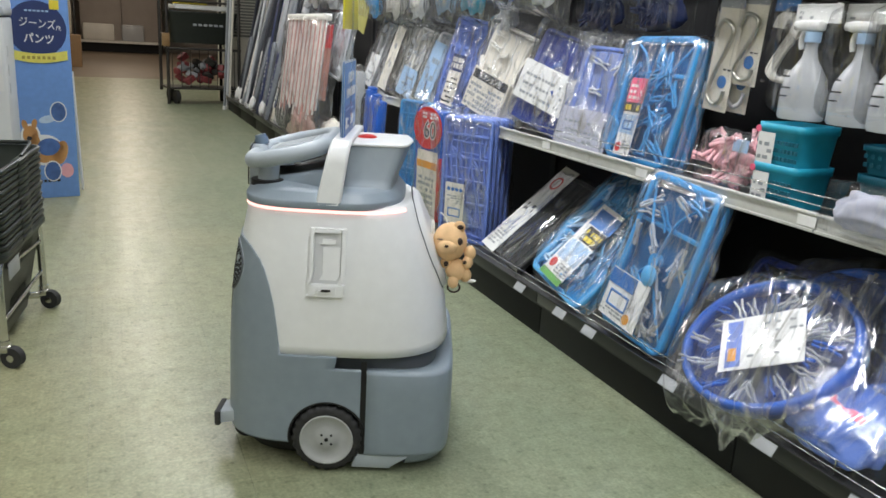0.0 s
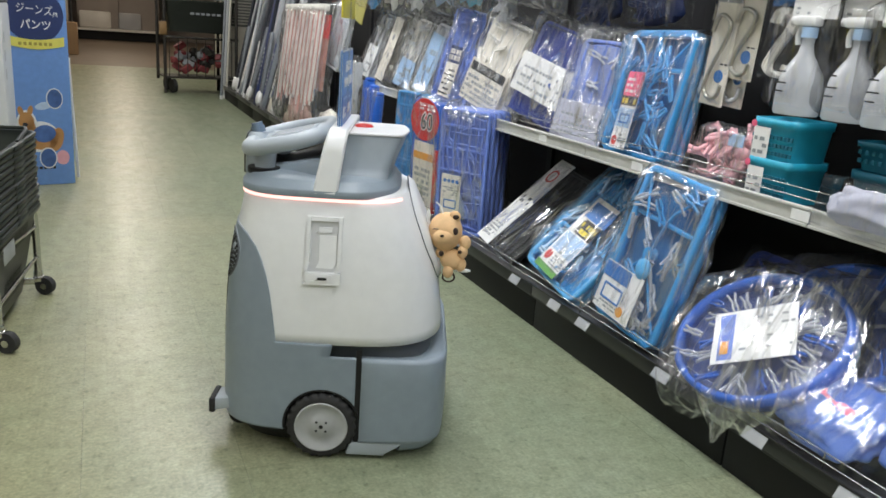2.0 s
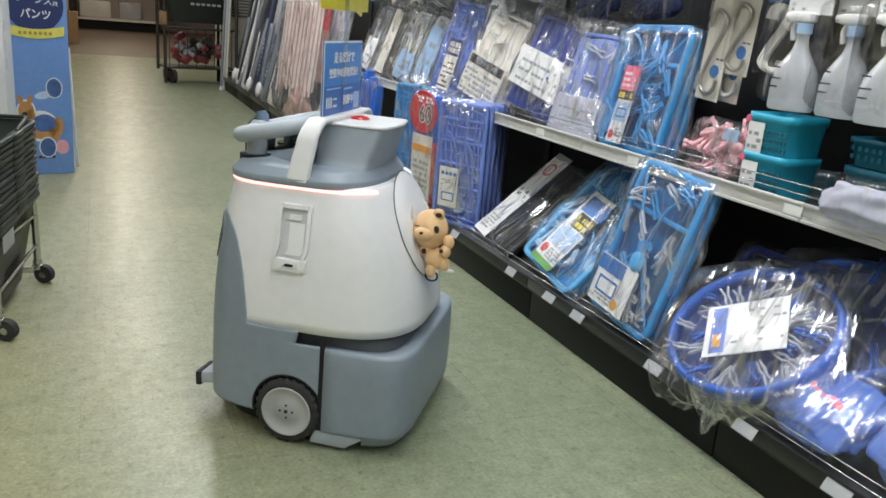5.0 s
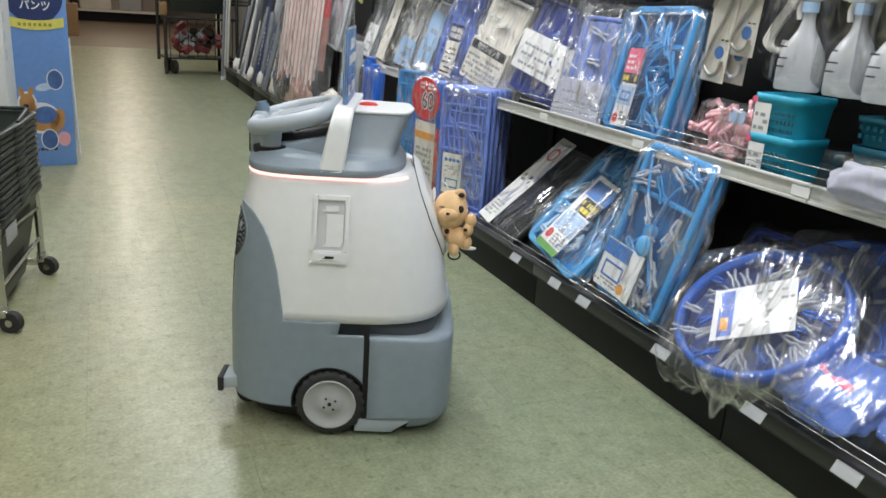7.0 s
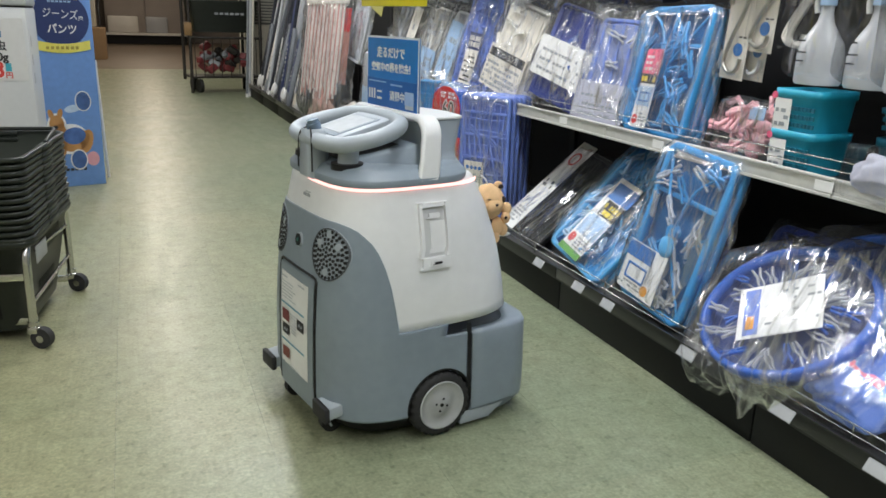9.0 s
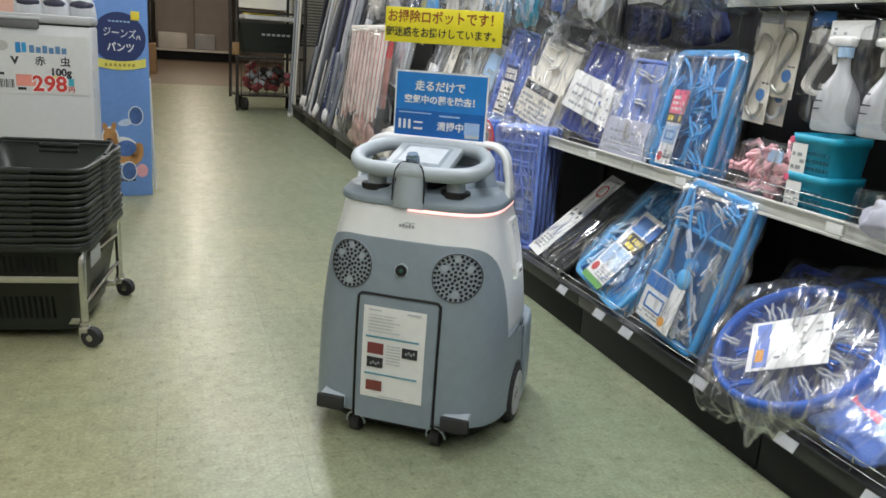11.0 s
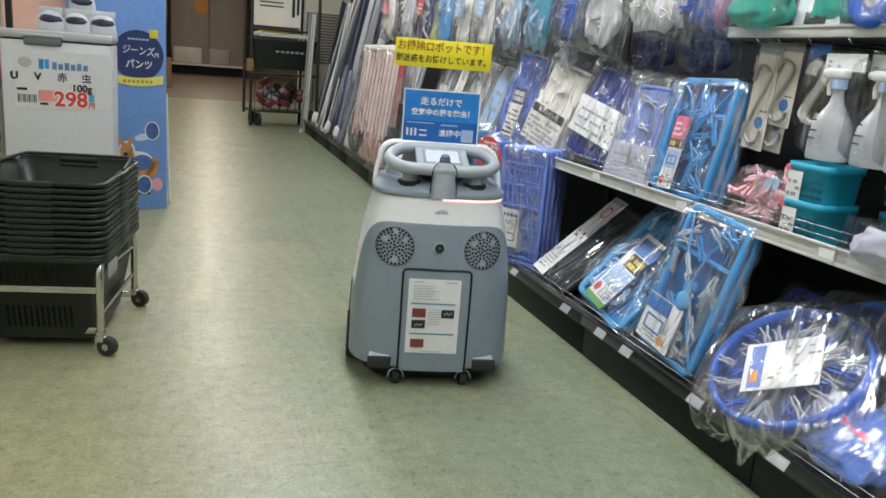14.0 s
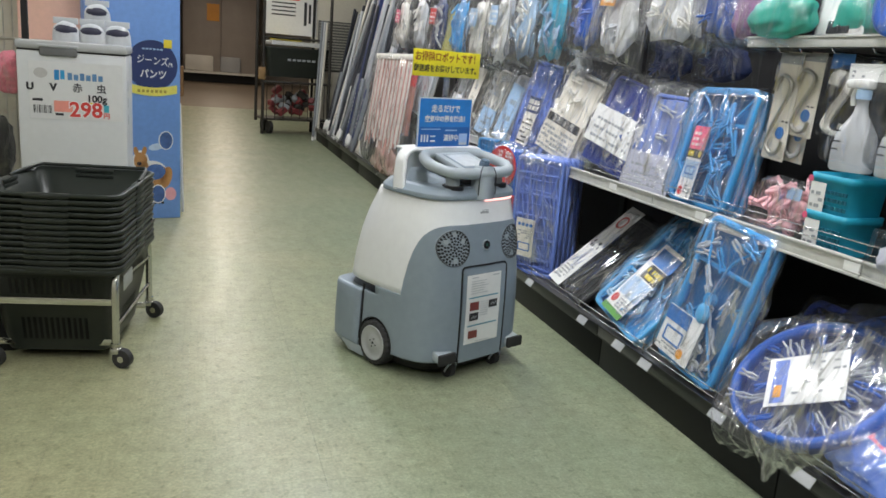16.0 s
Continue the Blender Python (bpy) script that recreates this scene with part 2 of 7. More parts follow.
def smooth_path(pts, n=8, closed=False):
    """Points along a rounded line through the given ones."""
    pts = [Vector(p) for p in pts]
    out = []
    m = len(pts)
    for i in range(m if closed else m - 1):
        p0 = pts[(i - 1) % m] if (closed or i) else pts[0]
        p1, p2 = pts[i], pts[(i + 1) % m]
        p3 = pts[(i + 2) % m] if (closed or i + 2 < m) else pts[-1]
        for k in range(n):
            t = k / n
            out.append(0.5 * ((2 * p1) + (p2 - p0) * t + (2 * p0 - 5 * p1 + 4 * p2 - p3) * t * t + (3 * p1 - p0 - 3 * p2 + p3) * t ** 3))
    if not closed:
        out.append(pts[-1])
    return out


def cyl(bm, c, axis, r, depth, seg=24, r2=None):
    """A cylinder centred at c along an axis."""
    m = Matrix.Translation(c) @ Vector(axis).to_track_quat("Z", "Y").to_matrix().to_4x4()
    bmesh.ops.create_cone(bm, cap_ends=True, segments=seg, radius1=r, radius2=r if r2 is None else r2, depth=depth, matrix=m)
    return bm


def ball(bm, c, r, sx=1, sy=1, sz=1, seg=14, m=None):
    mm = Matrix.Translation(c) @ Matrix.Diagonal((r * sx, r * sy, r * sz, 1))
    if m is not None:
        mm = m @ mm
    bmesh.ops.create_uvsphere(bm, u_segments=seg, v_segments=seg // 2 + 1, radius=1, matrix=mm)
    return bm


def frame_from(o, x, y):
    """A pose from an origin and two directions of its plane."""
    x, y = Vector(x).normalized(), Vector(y)
    z = x.cross(y).normalized()
    y = z.cross(x)
    m = Matrix((x, y, z)).transposed().to_4x4()
    m.translation = o
    return m


def write(text, size, m, material, parent, name="lettering", align="CENTER", squeeze=1.0, bold=0.0):
    """Lettering in the built-in font, as a thin mesh at the pose m."""
    c = bpy.data.curves.new(name, "FONT")
    c.body, c.size, c.align_x, c.align_y, c.extrude, c.resolution_u, c.offset = text, size, align, "CENTER", 0.0003, 3, bold
    t = new(name, c)
    bpy.context.view_layer.update()
    me = bpy.data.meshes.new_from_object(t.evaluated_get(bpy.context.evaluated_depsgraph_get()))
    bpy.data.objects.remove(t)
    me.transform(m @ Matrix.Diagonal((squeeze, 1, 1, 1)))
    me.materials.clear()
    me.materials.append(material)
    ob = new(name, me)
    ob.parent = parent
    return ob


def bars(specs, m, material, parent, name="print", h=0.0006):
    """Thin printed bars: (x0, x1, y0, y1) in the plane of m."""
    bm = bmesh.new()
    for x0, x1, y0, y1 in specs:
        box(bm, x0, x1, y0, y1, 0, h)
    bm.transform(m)
    return part(name, bm, material, parent, smooth=False)

# ---- the hall ----
def structure(name, bm, material, label, category):
    return tagged(part(name, bm, material, smooth=False), label, category, kind="structure")


FLOOR_OB = structure("floor", B(-5, 5, -4, 13.4, -0.1, -0.0035), mat("floor_glue", (0.21, 0.215, 0.16), 0.8), "worn greenish beige vinyl tile floor, waxed and scuffed", "floor")
structure("floor_far", B(-5, 5, 13.4, 25, -0.1, 0), WARM_LIT_FLOOR, "vinyl floor of the far hall, warm lamp light put into its brown", "floor")
structure("ceiling", B(-5, 5, -4, 25, 2.9, 3.0), CEIL, "pale grey ceiling boards", "ceiling")
structure("wall_north", B(-5, 5, 25, 25.2, 0, 2.9), TAUPE, "taupe wall at the far end of the aisle", "wall")
structure("wall_south", B(-5, 5, -4.2, -4, 0, 2.9), CREAM, "plain cream wall", "wall")
structure("wall_west", B(-5.2, -5, -4.2, 25.2, 0, 2.9), CREAM, "plain cream wall", "wall")
structure("wall_east", B(5, 5.2, -4.2, 25.2, 0, 2.9), CREAM, "plain cream wall", "wall")


def ceiling_light(x, y, length, power=1.0, color=(0.96, 0.99, 1.03)):
    t = thing("ceiling_light", pose(x, y, 2.9), "long twin-tube fluorescent ceiling light, switched on", "ceiling light", "ceiling lights")
    part("housing", B(-0.13, 0.13, -length / 2, length / 2, -0.06, 0, 0.008), FREEZER, t)
    for s in (-0.06, 0.06):
        bm = cyl(bmesh.new(), (s, 0, -0.085), (0, 1, 0), 0.016, length - 0.06, 12)
        part("fluorescent_tube", bm, TUBE, t, "glowing fluorescent tube")
    lamp = bpy.data.lights.new("tube_lamp", "AREA")
    lamp.shape, lamp.size, lamp.size_y, lamp.energy, lamp.color = "RECTANGLE", 0.2, length, 34.0 * LAMP_POWER * power, color
    ob = new("tube_lamp", lamp)
    ob.matrix_basis = pose(x, y, 2.78)


# near row is unseen, added where it lights robot, floor and shelves evenly
for yy in (-1.0, 2.0, 5.0):
    ceiling_light(0.72, yy, 2.4, 1.0, (0.96, 0.99, 1.04))
ceiling_light(0.28, 8.2, 2.4, 0.55, (1.0, 0.98, 0.95))
ceiling_light(0.30, 11.0, 1.8, 0.55, (1.02, 0.96, 0.86))
for yy in (13.8, 16.6, 20.6):
    ceiling_light(0.45, yy, 1.2, 0.5, (1.05, 0.88, 0.70))
# unseen row added on the left to light the shelves from the front
for yy in (-1.6, 1.4, 4.4):
    ceiling_light(-2.6, yy, 2.4, 0.5)


# ---- cleaning robot ----
RZ = (0.040, 0.10, 0.225, 0.25, 0.32, 0.40, 0.47, 0.555, 0.60)
RR = (-0.226, -0.228, -0.227, -0.226, -0.223, -0.215, -0.205, -0.189, -0.180)
RF = (0.246, 0.249, 0.247, 0.243, 0.234, 0.216, 0.191, 0.151, 0.136)
RW = (0.234, 0.2335, 0.2295, 0.2285, 0.2235, 0.2140, 0.2010, 0.179, 0.169)
NREAR = 3.7


def front_power(z):
    """The bumper is squarer in plan than the shell above it."""
    return float(np.interp(z, (0.2273, 0.2278), (7.0, 3.1)))


def section(z):
    xr, xf, hw = float(np.interp(z, RZ, RR)), float(np.interp(z, RZ, RF)), float(np.interp(z, RZ, RW))
    return (xr + xf) / 2, (xf - xr) / 2, hw


def hull(phi, z, off=0.0, power=0):
    cx, a, b = section(z)
    c, s = math.cos(phi), math.sin(phi)
    n = NREAR if c < 0 else (power or front_power(z))
    f = lambda v: math.copysign(abs(v) ** (2 / n), v)
    return Vector((cx + (a + off) * f(c), (b + off) * f(s), z))


def rear(y, z, off=0.0):
    cx, a, b = section(z)
    return Vector((cx - (a + off) * max(0.0, 1 - (abs(y) / (b + off)) ** NREAR) ** (1 / NREAR), y, z))


def side(x, z, sign, off=0.0):
    cx, a, b = section(z)
    n = NREAR if x < cx else front_power(z)
    return Vector((x, sign * (b + off) * max(0.0, 1 - (abs(x - cx) / (a + off)) ** n) ** (1 / n), z))


def phi_at(x, z, power=0):
    cx, a, b = section(z)
    k = max(-1.0, min(1.0, (x - cx) / a))
    return math.acos(math.copysign(abs(k) ** ((NREAR if k < 0 else (power or front_power(z))) / 2), k))


def around(z, off=0.0, n=128):
    return [hull(2 * math.pi * i / n, z, off) for i in range(n)]


def patch_u(z, x_edge, n=193, off=0.003, skirt=None):
    """A row round the rear from edge to edge; with skirt, drawn on forwards to that x."""
    p = phi_at(x_edge, z, 3.1)
    turn = [p + (2 * math.pi - 2 * p) * i / (n - 1) for i in range(n)]
    if skirt is not None:
        q = phi_at(skirt, z, 3.1)
        lead = [q + (p - q) * i / 32 for i in range(32)]
        turn = lead + turn + [2 * math.pi - a for a in lead[::-1]]
    return [hull(a, z, off, 3.1) for a in turn]


WHEEL_Y = 0.2210
GREY_MID = mat("grey_mid", (0.29, 0.335, 0.375), 0.42, var=0.03)
GREY_EDGE = mat("grey_edge", (0.07, 0.08, 0.09), 0.5)


def robot():
    t = thing("cleaning_robot", pose(0.53, 1.844, 0, 0, 0, -22), "white and grey floor cleaning robot with signs on its handle", "cleaning robot")
    # white upper shell
    zs = np.linspace(0.252, 0.547, 16)
    bm = grid_mesh([around(0.252, -0.02)] + [around(float(z)) for z in zs] + [around(0.550, -0.004), around(0.551, -0.012), around(0.548, -0.06)], True)
    part("shell", bm, WHITE_SHELL, t, "glossy white plastic upper shell")
    # grey rear and lower body
    bm = grid_mesh([patch_u(z, -0.098, skirt=0.066) for z in np.linspace(0.061, 0.2535, 44)])
    rows = [patch_u(z, x) for z, x in ((0.2535, -0.098), (0.30, -0.104), (0.35, -0.112), (0.39, -0.122), (0.42, -0.133), (0.44, -0.144), (0.453, -0.156), (0.463, -0.166), (0.469, -0.176), (0.473, -0.186), (0.475, -0.192))]
    grid_mesh(rows, bm=bm)
    bmesh.ops.remove_doubles(bm, verts=bm.verts, dist=0.00002)
    cut = [f for f in bm.faces if math.hypot(f.calc_center_median().x, f.calc_center_median().z - 0.074) < 0.0785 and abs(f.calc_center_median().y) > 0.15]
    cut += [f for f in bm.faces if f not in cut and f.calc_center_median().x > 0.012 and f.calc_center_median().z > 0.228 and abs(f.calc_center_median().y) > 0.15]
    bmesh.ops.delete(bm, geom=cut, context="FACES")
    body = part("body", bm, GREY_SHELL, t, "satin grey rear and lower body")
    sol = body.modifiers.new("thick", "SOLIDIFY")
    sol.thickness, sol.offset = 0.008, -1
    part("chassis", grid_mesh([around(0.018, -0.10), around(0.019, -0.036), around(0.052, -0.024), around(0.251, -0.032)], True), DARK, t, "black underside")
    # front skirt
    n = 81
    def skirt_row(z, off, xe=0.0765):
        p = phi_at(xe, z)
        return [hull(-p + 2 * p * i / (n - 1), z, off) for i in range(n)]
    def proud(z, off, nose=0.002):
        # the nose stands further out than the flanks
        return [Vector((p.x + nose * max(0.0, (p.x - 0.09) / 0.17), p.y, p.z)) for p in skirt_row(z, off)]
    bm = grid_mesh([proud(0.040, -0.03), proud(0.0405, 0.003), proud(0.0425, 0.0065)] + [proud(z, 0.007) for z in (0.050, 0.075, 0.12, 0.18, 0.218)] + [proud(0.2255, 0.004), proud(0.227, -0.003), proud(0.223, -0.020), proud(0.216, -0.05)])
    sk = part("front_skirt", bm, GREY_SHELL, t, "grey front bumper skirt")
    # its dark grey stands in for shade in the gap below the shell
    part("shaded_inner_wall", grid_mesh([skirt_row(0.205, -0.028, 0.0), skirt_row(0.254, -0.018, 0.0)]), GREY_EDGE, t)
    sol = sk.modifiers.new("thick", "SOLIDIFY")
    sol.thickness, sol.offset = 0.006, -1
    part("brush_housing", grid_mesh([skirt_row(0.014, -0.05, 0.17), skirt_row(0.016, -0.012, 0.17), skirt_row(0.030, 0.000, 0.165), skirt_row(0.052, 0.002, 0.16)]), GREY_SHELL, t)
    for s in (-1, 1):
        bm = B(0.060, 0.168, s * 0.207 - 0.03, s * 0.207 + 0.03, 0.010, 0.041, 0.004)
        for v in bm.verts:
            if v.co.z < 0.025:
                v.co.x -= 0.034 if v.co.x > 0.1 else 0.008
        part("side_guard", bm, GREY_LIGHT, t)
        # dark seam between body and skirt
        rowsm = [[side(0.066, z, s, 0.001), side(0.078, z, s, 0.001)] for z in np.linspace(0.04, 0.245, 8)]
        part("seam", grid_mesh(rowsm, flip=s < 0), DARK, t)
        bm = cyl(bmesh.new(), (0, s * 0.165, 0.080), (0, 1, 0), 0.080, 0.05, 48)
        lip = [side(0.0790 * math.cos(a), 0.074 + 0.0790 * math.sin(a), s, 0.001) for a in np.linspace(-0.12, math.pi + 0.12, 40)]
        tube(bm, lip, 0.0030, 8)
        tube(bm, [p + Vector((0, -s * 0.012, 0)) for p in lip], 0.0055, 8)
        part("wheel_arch", bm, DARK, t)
        # wheel: its own pose, so that it can turn
        bm = bmesh.new()
        prof = ((0.046, 0.018), (0.055, 0.0215), (0.067, 0.0215), (0.0725, 0.016), (0.0735, 0.0), (0.0725, -0.016), (0.066, -0.022))
        rowsw = []
        for r, y in prof:
            lug = lambda k: 0.955 if r > 0.0665 and k % 4 > 1 else 1.0
            rowsw.append([Vector((r * lug(k) * math.cos(2 * math.pi * k / 96), s * y, r * lug(k) * math.sin(2 * math.pi * k / 96))) for k in range(96)])
        grid_mesh(rowsw, True, bm, flip=s > 0)
        wheel = part("wheel", bm, RUBBER, t, "black rubber tyre with a grey rim")
        wheel.matrix_basis = pose(0, s * WHEEL_Y, 0.074)
        bm = bmesh.new()
        prof = ((0.0555, 0.0205), (0.0545, 0.0235), (0.052, 0.0235), (0.048, 0.019), (0.026, 0.016), (0.0225, 0.020), (0.004, 0.0205), (0.0005, 0.0205))
        grid_mesh([[Vector((r * math.cos(2 * math.pi * k / 48), s * y, r * math.sin(2 * math.pi * k / 48))) for k in range(48)] for r, y in prof], True, bm, flip=s > 0)
        rim = part("rim", bm, WHEEL_GREY, wheel)
        bm = cyl(bmesh.new(), (0, s * 0.0205, 0), (0, 1, 0), 0.0045, 0.003, 6)
        for k in range(4):
            a = math.pi / 4 + k * math.pi / 2
            cyl(bm, (0.014 * math.cos(a), s * 0.0202, 0.014 * math.sin(a)), (0, 1, 0), 0.0026, 0.002, 8)
        part("bolts", bm, DARK, wheel)
        # rear bumper foot
        fm = pose(0, 0, 0) if s > 0 else Matrix.Diagonal((1, -1, 1, 1))
        bm = B(-0.238, -0.16, 0.118, 0.178, 0.066, 0.094, 0.005)
        for v in bm.verts:
            if v.co.x > -0.19:
                v.co.z += 0.012
        bm.transform(fm)
        bmesh.ops.recalc_face_normals(bm, faces=bm.faces)
        foot = part("bumper_foot", bm, GREY_LIGHT, t)
        bm = B(-0.246, -0.233, 0.116, 0.182, 0.062, 0.096, 0.004)
        bm.transform(fm)
        bmesh.ops.recalc_face_normals(bm, faces=bm.faces)
        part("rubber_end", bm, RUBBER, foot)
        # rear caster
        bm = cyl(bmesh.new(), (-0.196, s * 0.098, 0.024), (0, 1, 0), 0.024, 0.020, 24)
        cas = part("caster", bm, RUBBER, t)
        part("fork", tube(bmesh.new(), [(-0.204 - 0.012 * math.sin(a), s * 0.098 + 0.022 * math.cos(a), 0.024 + 0.028 * math.sin(a)) for a in np.linspace(-0.1, math.pi + 0.1, 13)], 0.0028, 6), GREY_LIGHT, cas)
        if s > 0:
            continue
        # side grip on the right flank: a raised frame round a pocket
        def plate(x0, x1, z0, z1, off, drop):
            k = 6
            rw = [[side(x0 + (x1 - x0) * i / k - (0.006 if j == 0 else 0), z0 + (z1 - z0) * j / k, s, off) for i in range(k + 1)] for j in range(k + 1)]
            bmx = grid_mesh(rw, flip=s > 0)
            r = bmesh.ops.extrude_face_region(bmx, geom=list(bmx.faces))
            for v in r["geom"]:
                if isinstance(v, bmesh.types.BMVert):
                    v.co.y -= s * drop
            bmesh.ops.recalc_face_normals(bmx, faces=bmx.faces)
            return bmx
        grip = part("grip_frame", plate(-0.043, 0.026, 0.378, 0.402, 0.0085, 0.014), WHITE_SHELL, t, "white recessed carrying grip")
        part("frame_bar", plate(-0.0435, -0.036, 0.403, 0.511, 0.0085, 0.014), WHITE_SHELL, grip)
        part("frame_bar", plate(0.019, 0.0265, 0.403, 0.511, 0.0085, 0.014), WHITE_SHELL, grip)
        part("frame_bar", plate(-0.0345, 0.0175, 0.503, 0.511, 0.0085, 0.014), WHITE_SHELL, grip)
        part("pocket", plate(-0.035, 0.018, 0.403, 0.502, 0.0010, 0.004), POCKET_SHADE, grip)
        part("pocket_wall", plate(-0.018, 0.016, 0.410, 0.474, 0.0032, 0.003), WHITE_SHELL, grip)
        part("latch", plate(-0.020, 0.006, 0.480, 0.490, 0.0048, 0.004), WHITE_SHELL, grip)
        part("ledge", plate(-0.026, 0.010, 0.385, 0.399, 0.0105, 0.004), WHITE_SHELL, grip)
        part("slot", plate(-0.018, 0.000, 0.3885, 0.3935, 0.0120, 0.003), DARK, grip)
    # light strip round the right flank and rear corner
    pl = phi_at(0.132, 0.552)
    ang = [-pl - (math.pi - pl) * i / 80 for i in range(81)]
    bm = grid_mesh([[hull(a, 0.5395, 0.004) for a in ang], [hull(a, 0.5455, 0.005) for a in ang]], flip=True)
    part("light_strip", bm, STRIP, t, "glowing pink-white light strip")
    # top deck with its tray
    def rim(z, off):
        return [Vector((p.x * (0.885 if p.x > 0 else 1.03), p.y * (1.055 if p.x < 0.06 else 1.055 - 0.6 * (p.x - 0.06)), z)) for p in around(0.562, off)]
    bm = grid_mesh([rim(0.545, -0.002), rim(0.5465, 0.0025), rim(0.548, 0.003), rim(0.560, 0.0025), rim(0.5615, 0.0015), rim(0.563, -0.0005), rim(0.576, -0.012), rim(0.578, -0.015), rim(0.582, -0.040), rim(0.583, -0.070)], True)
    cap(bm, rim(0.583, -0.070))
    part("deck", bm, GREY_SHELL, t, "grey top deck with a shallow tray")
    # front housing with white top
    def slab(z, x0, x1, hw, r=0.03, k=6):
        pts = []
        # straight flanks that narrow to a blunt nose
        half = [(0.0, 1.0), (0.40, 0.965), (0.78, 0.92), (0.86, 0.89), (0.905, 0.84), (0.93, 0.76), (0.955, 0.55), (0.98, 0.3), (1.0, 0.0)]
        for u, v in half + [(u, -v) for u, v in half[-2::-1]]:
            pts.append(Vector((x0 + (x1 - x0) * u, hw * v, z)))
        return pts[::-1]
    bm = grid_mesh([slab(0.552, -0.004, 0.116, 0.142), slab(0.578, -0.004, 0.116, 0.132), slab(0.586, -0.003, 0.116, 0.121), slab(0.598, -0.003, 0.118, 0.114), slab(0.650, 0.002, 0.138, 0.101), slab(0.662, 0.002, 0.143, 0.096)], True)
    cap(bm, slab(0.662, 0.002, 0.143, 0.096))
    front = part("front_housing", bm, GREY_MID, t, "grey front handle housing")
    bm = grid_mesh([slab(0.6625, -0.004, 0.145, 0.098), slab(0.666, -0.005, 0.147, 0.101), slab(0.6685, -0.004, 0.145, 0.097)], True)
    cap(bm, slab(0.6685, -0.004, 0.145, 0.097))
    top = part("top_plate", bm, WHITE_SHELL, t, "white top plate")
    part("stop_button", ball(bmesh.new(), (0.046, 0.010, 0.6685), 0.021, 1, 1, 0.32, 20), RED, top, "flat red stop button")
    # white hoop
    def hoop_path(hw_b, hw_t, zt, r):
        pts = [(-hw_b, 0.556), (-hw_b + 0.004, 0.60)]
        for i in range(9):
            a = radians(180 - 90 * i / 8)
            pts.append((-hw_t + r + r * math.cos(a), zt - r + r * math.sin(a)))
        return pts + [(-y, z) for y, z in pts[::-1]]
    outer, inner = hoop_path(0.190, 0.179, 0.680, 0.052), hoop_path(0.177, 0.165, 0.667, 0.042)
    def lean(z):
        return -0.012 + (z - 0.562) * 0.16
    rows = []
    for (yo, zo), (yi, zi) in zip(outer, inner):
        w = 0.0245 - 0.035 * (zo - 0.562)
        rows.append([Vector((lean(zo) - w, yo, zo)), Vector((lean(zo) + w, yo, zo)), Vector((lean(zi) + w, yi, zi)), Vector((lean(zi) - w, yi, zi))])
    bm = grid_mesh(rows, True)
    bmesh.ops.recalc_face_normals(bm, faces=bm.faces)
    hoop = part("hoop", bm, WHITE_SHELL, t, "white carrying hoop")
    bv = hoop.modifiers.new("round", "BEVEL")
    bv.width, bv.segments = 0.005, 2
    # sloped base under the handle; a black sheet on it paints the handle's shadow
    def ramp_row(k):
        x = -0.170 + 0.160 * k
        w, z = 0.058 + 0.085 * k, 0.581 + 0.040 * k ** 1.3
        return [Vector((x, -w - 0.012, 0.576)), Vector((x, -w, z - 0.004)), Vector((x, -w + 0.006, z)), Vector((x, w - 0.006, z)), Vector((x, w, z - 0.004)), Vector((x, w + 0.012, 0.576))]
    rows = [ramp_row(k / 8) for k in range(9)]
    bm = grid_mesh(rows)
    cap(bm, rows[0])
    cap(bm, rows[-1], True)
    bmesh.ops.recalc_face_normals(bm, faces=bm.faces)
    base = part("console_base", bm, GREY_SHELL, t, "grey ramp under the steering handle")
    part("shade_sheet", grid_mesh([[Vector((-0.150 + 0.115 * k, y * (0.045 + 0.055 * k), 0.583 + 0.032 * k ** 1.3 + 0.0025)) for y in (-1, -0.5, 0, 0.5, 1)] for k in np.linspace(0, 1, 7)], flip=True), DARK, base)
    # steering handle
    ring = smooth_path([(-0.186, 0, 0.622), (-0.182, 0.08, 0.623), (-0.166, 0.125, 0.627), (-0.122, 0.148, 0.638), (-0.07, 0.137, 0.650), (-0.034, 0.10, 0.660), (-0.024, 0, 0.663), (-0.034, -0.10, 0.660), (-0.07, -0.137, 0.650), (-0.122, -0.148, 0.638), (-0.166, -0.125, 0.627), (-0.182, -0.08, 0.623)], 6, True)
    hm = frame_from((-0.105, 0, 0.641), (0.96, 0, 0.262), (0, 1, 0))
    handle = part("handle", tube(bmesh.new(), ring, 0.0165, 14, True), GREY_LIGHT, t, "grey moulded steering handle")
    part("console", B(-0.085, 0.095, -0.075, 0.075, -0.012, 0.008, 0.006, hm), GREY_LIGHT, handle)
    part("screen", B(-0.055, 0.055, -0.055, 0.055, 0.006, 0.0095, 0.001, hm), GREY_SHELL, handle, "dark framed touch screen")
    part("screen_glass", B(-0.04, 0.045, -0.047, 0.047, 0.0095, 0.0105, 0.0, hm), SCREEN_GLARE, handle)
    part("bracket", grid_mesh([[Vector(p) for p in ((-0.200, -w0, z), (-0.200, w0, z), (x1, w0, z), (x1, -w0, z))] for z, w0, x1 in ((0.545, 0.034, -0.165), (0.57, 0.033, -0.165), (0.615, 0.028, -0.16), (0.640, 0.023, -0.165), (0.645, 0.018, -0.175))], True), GREY_LIGHT, handle)
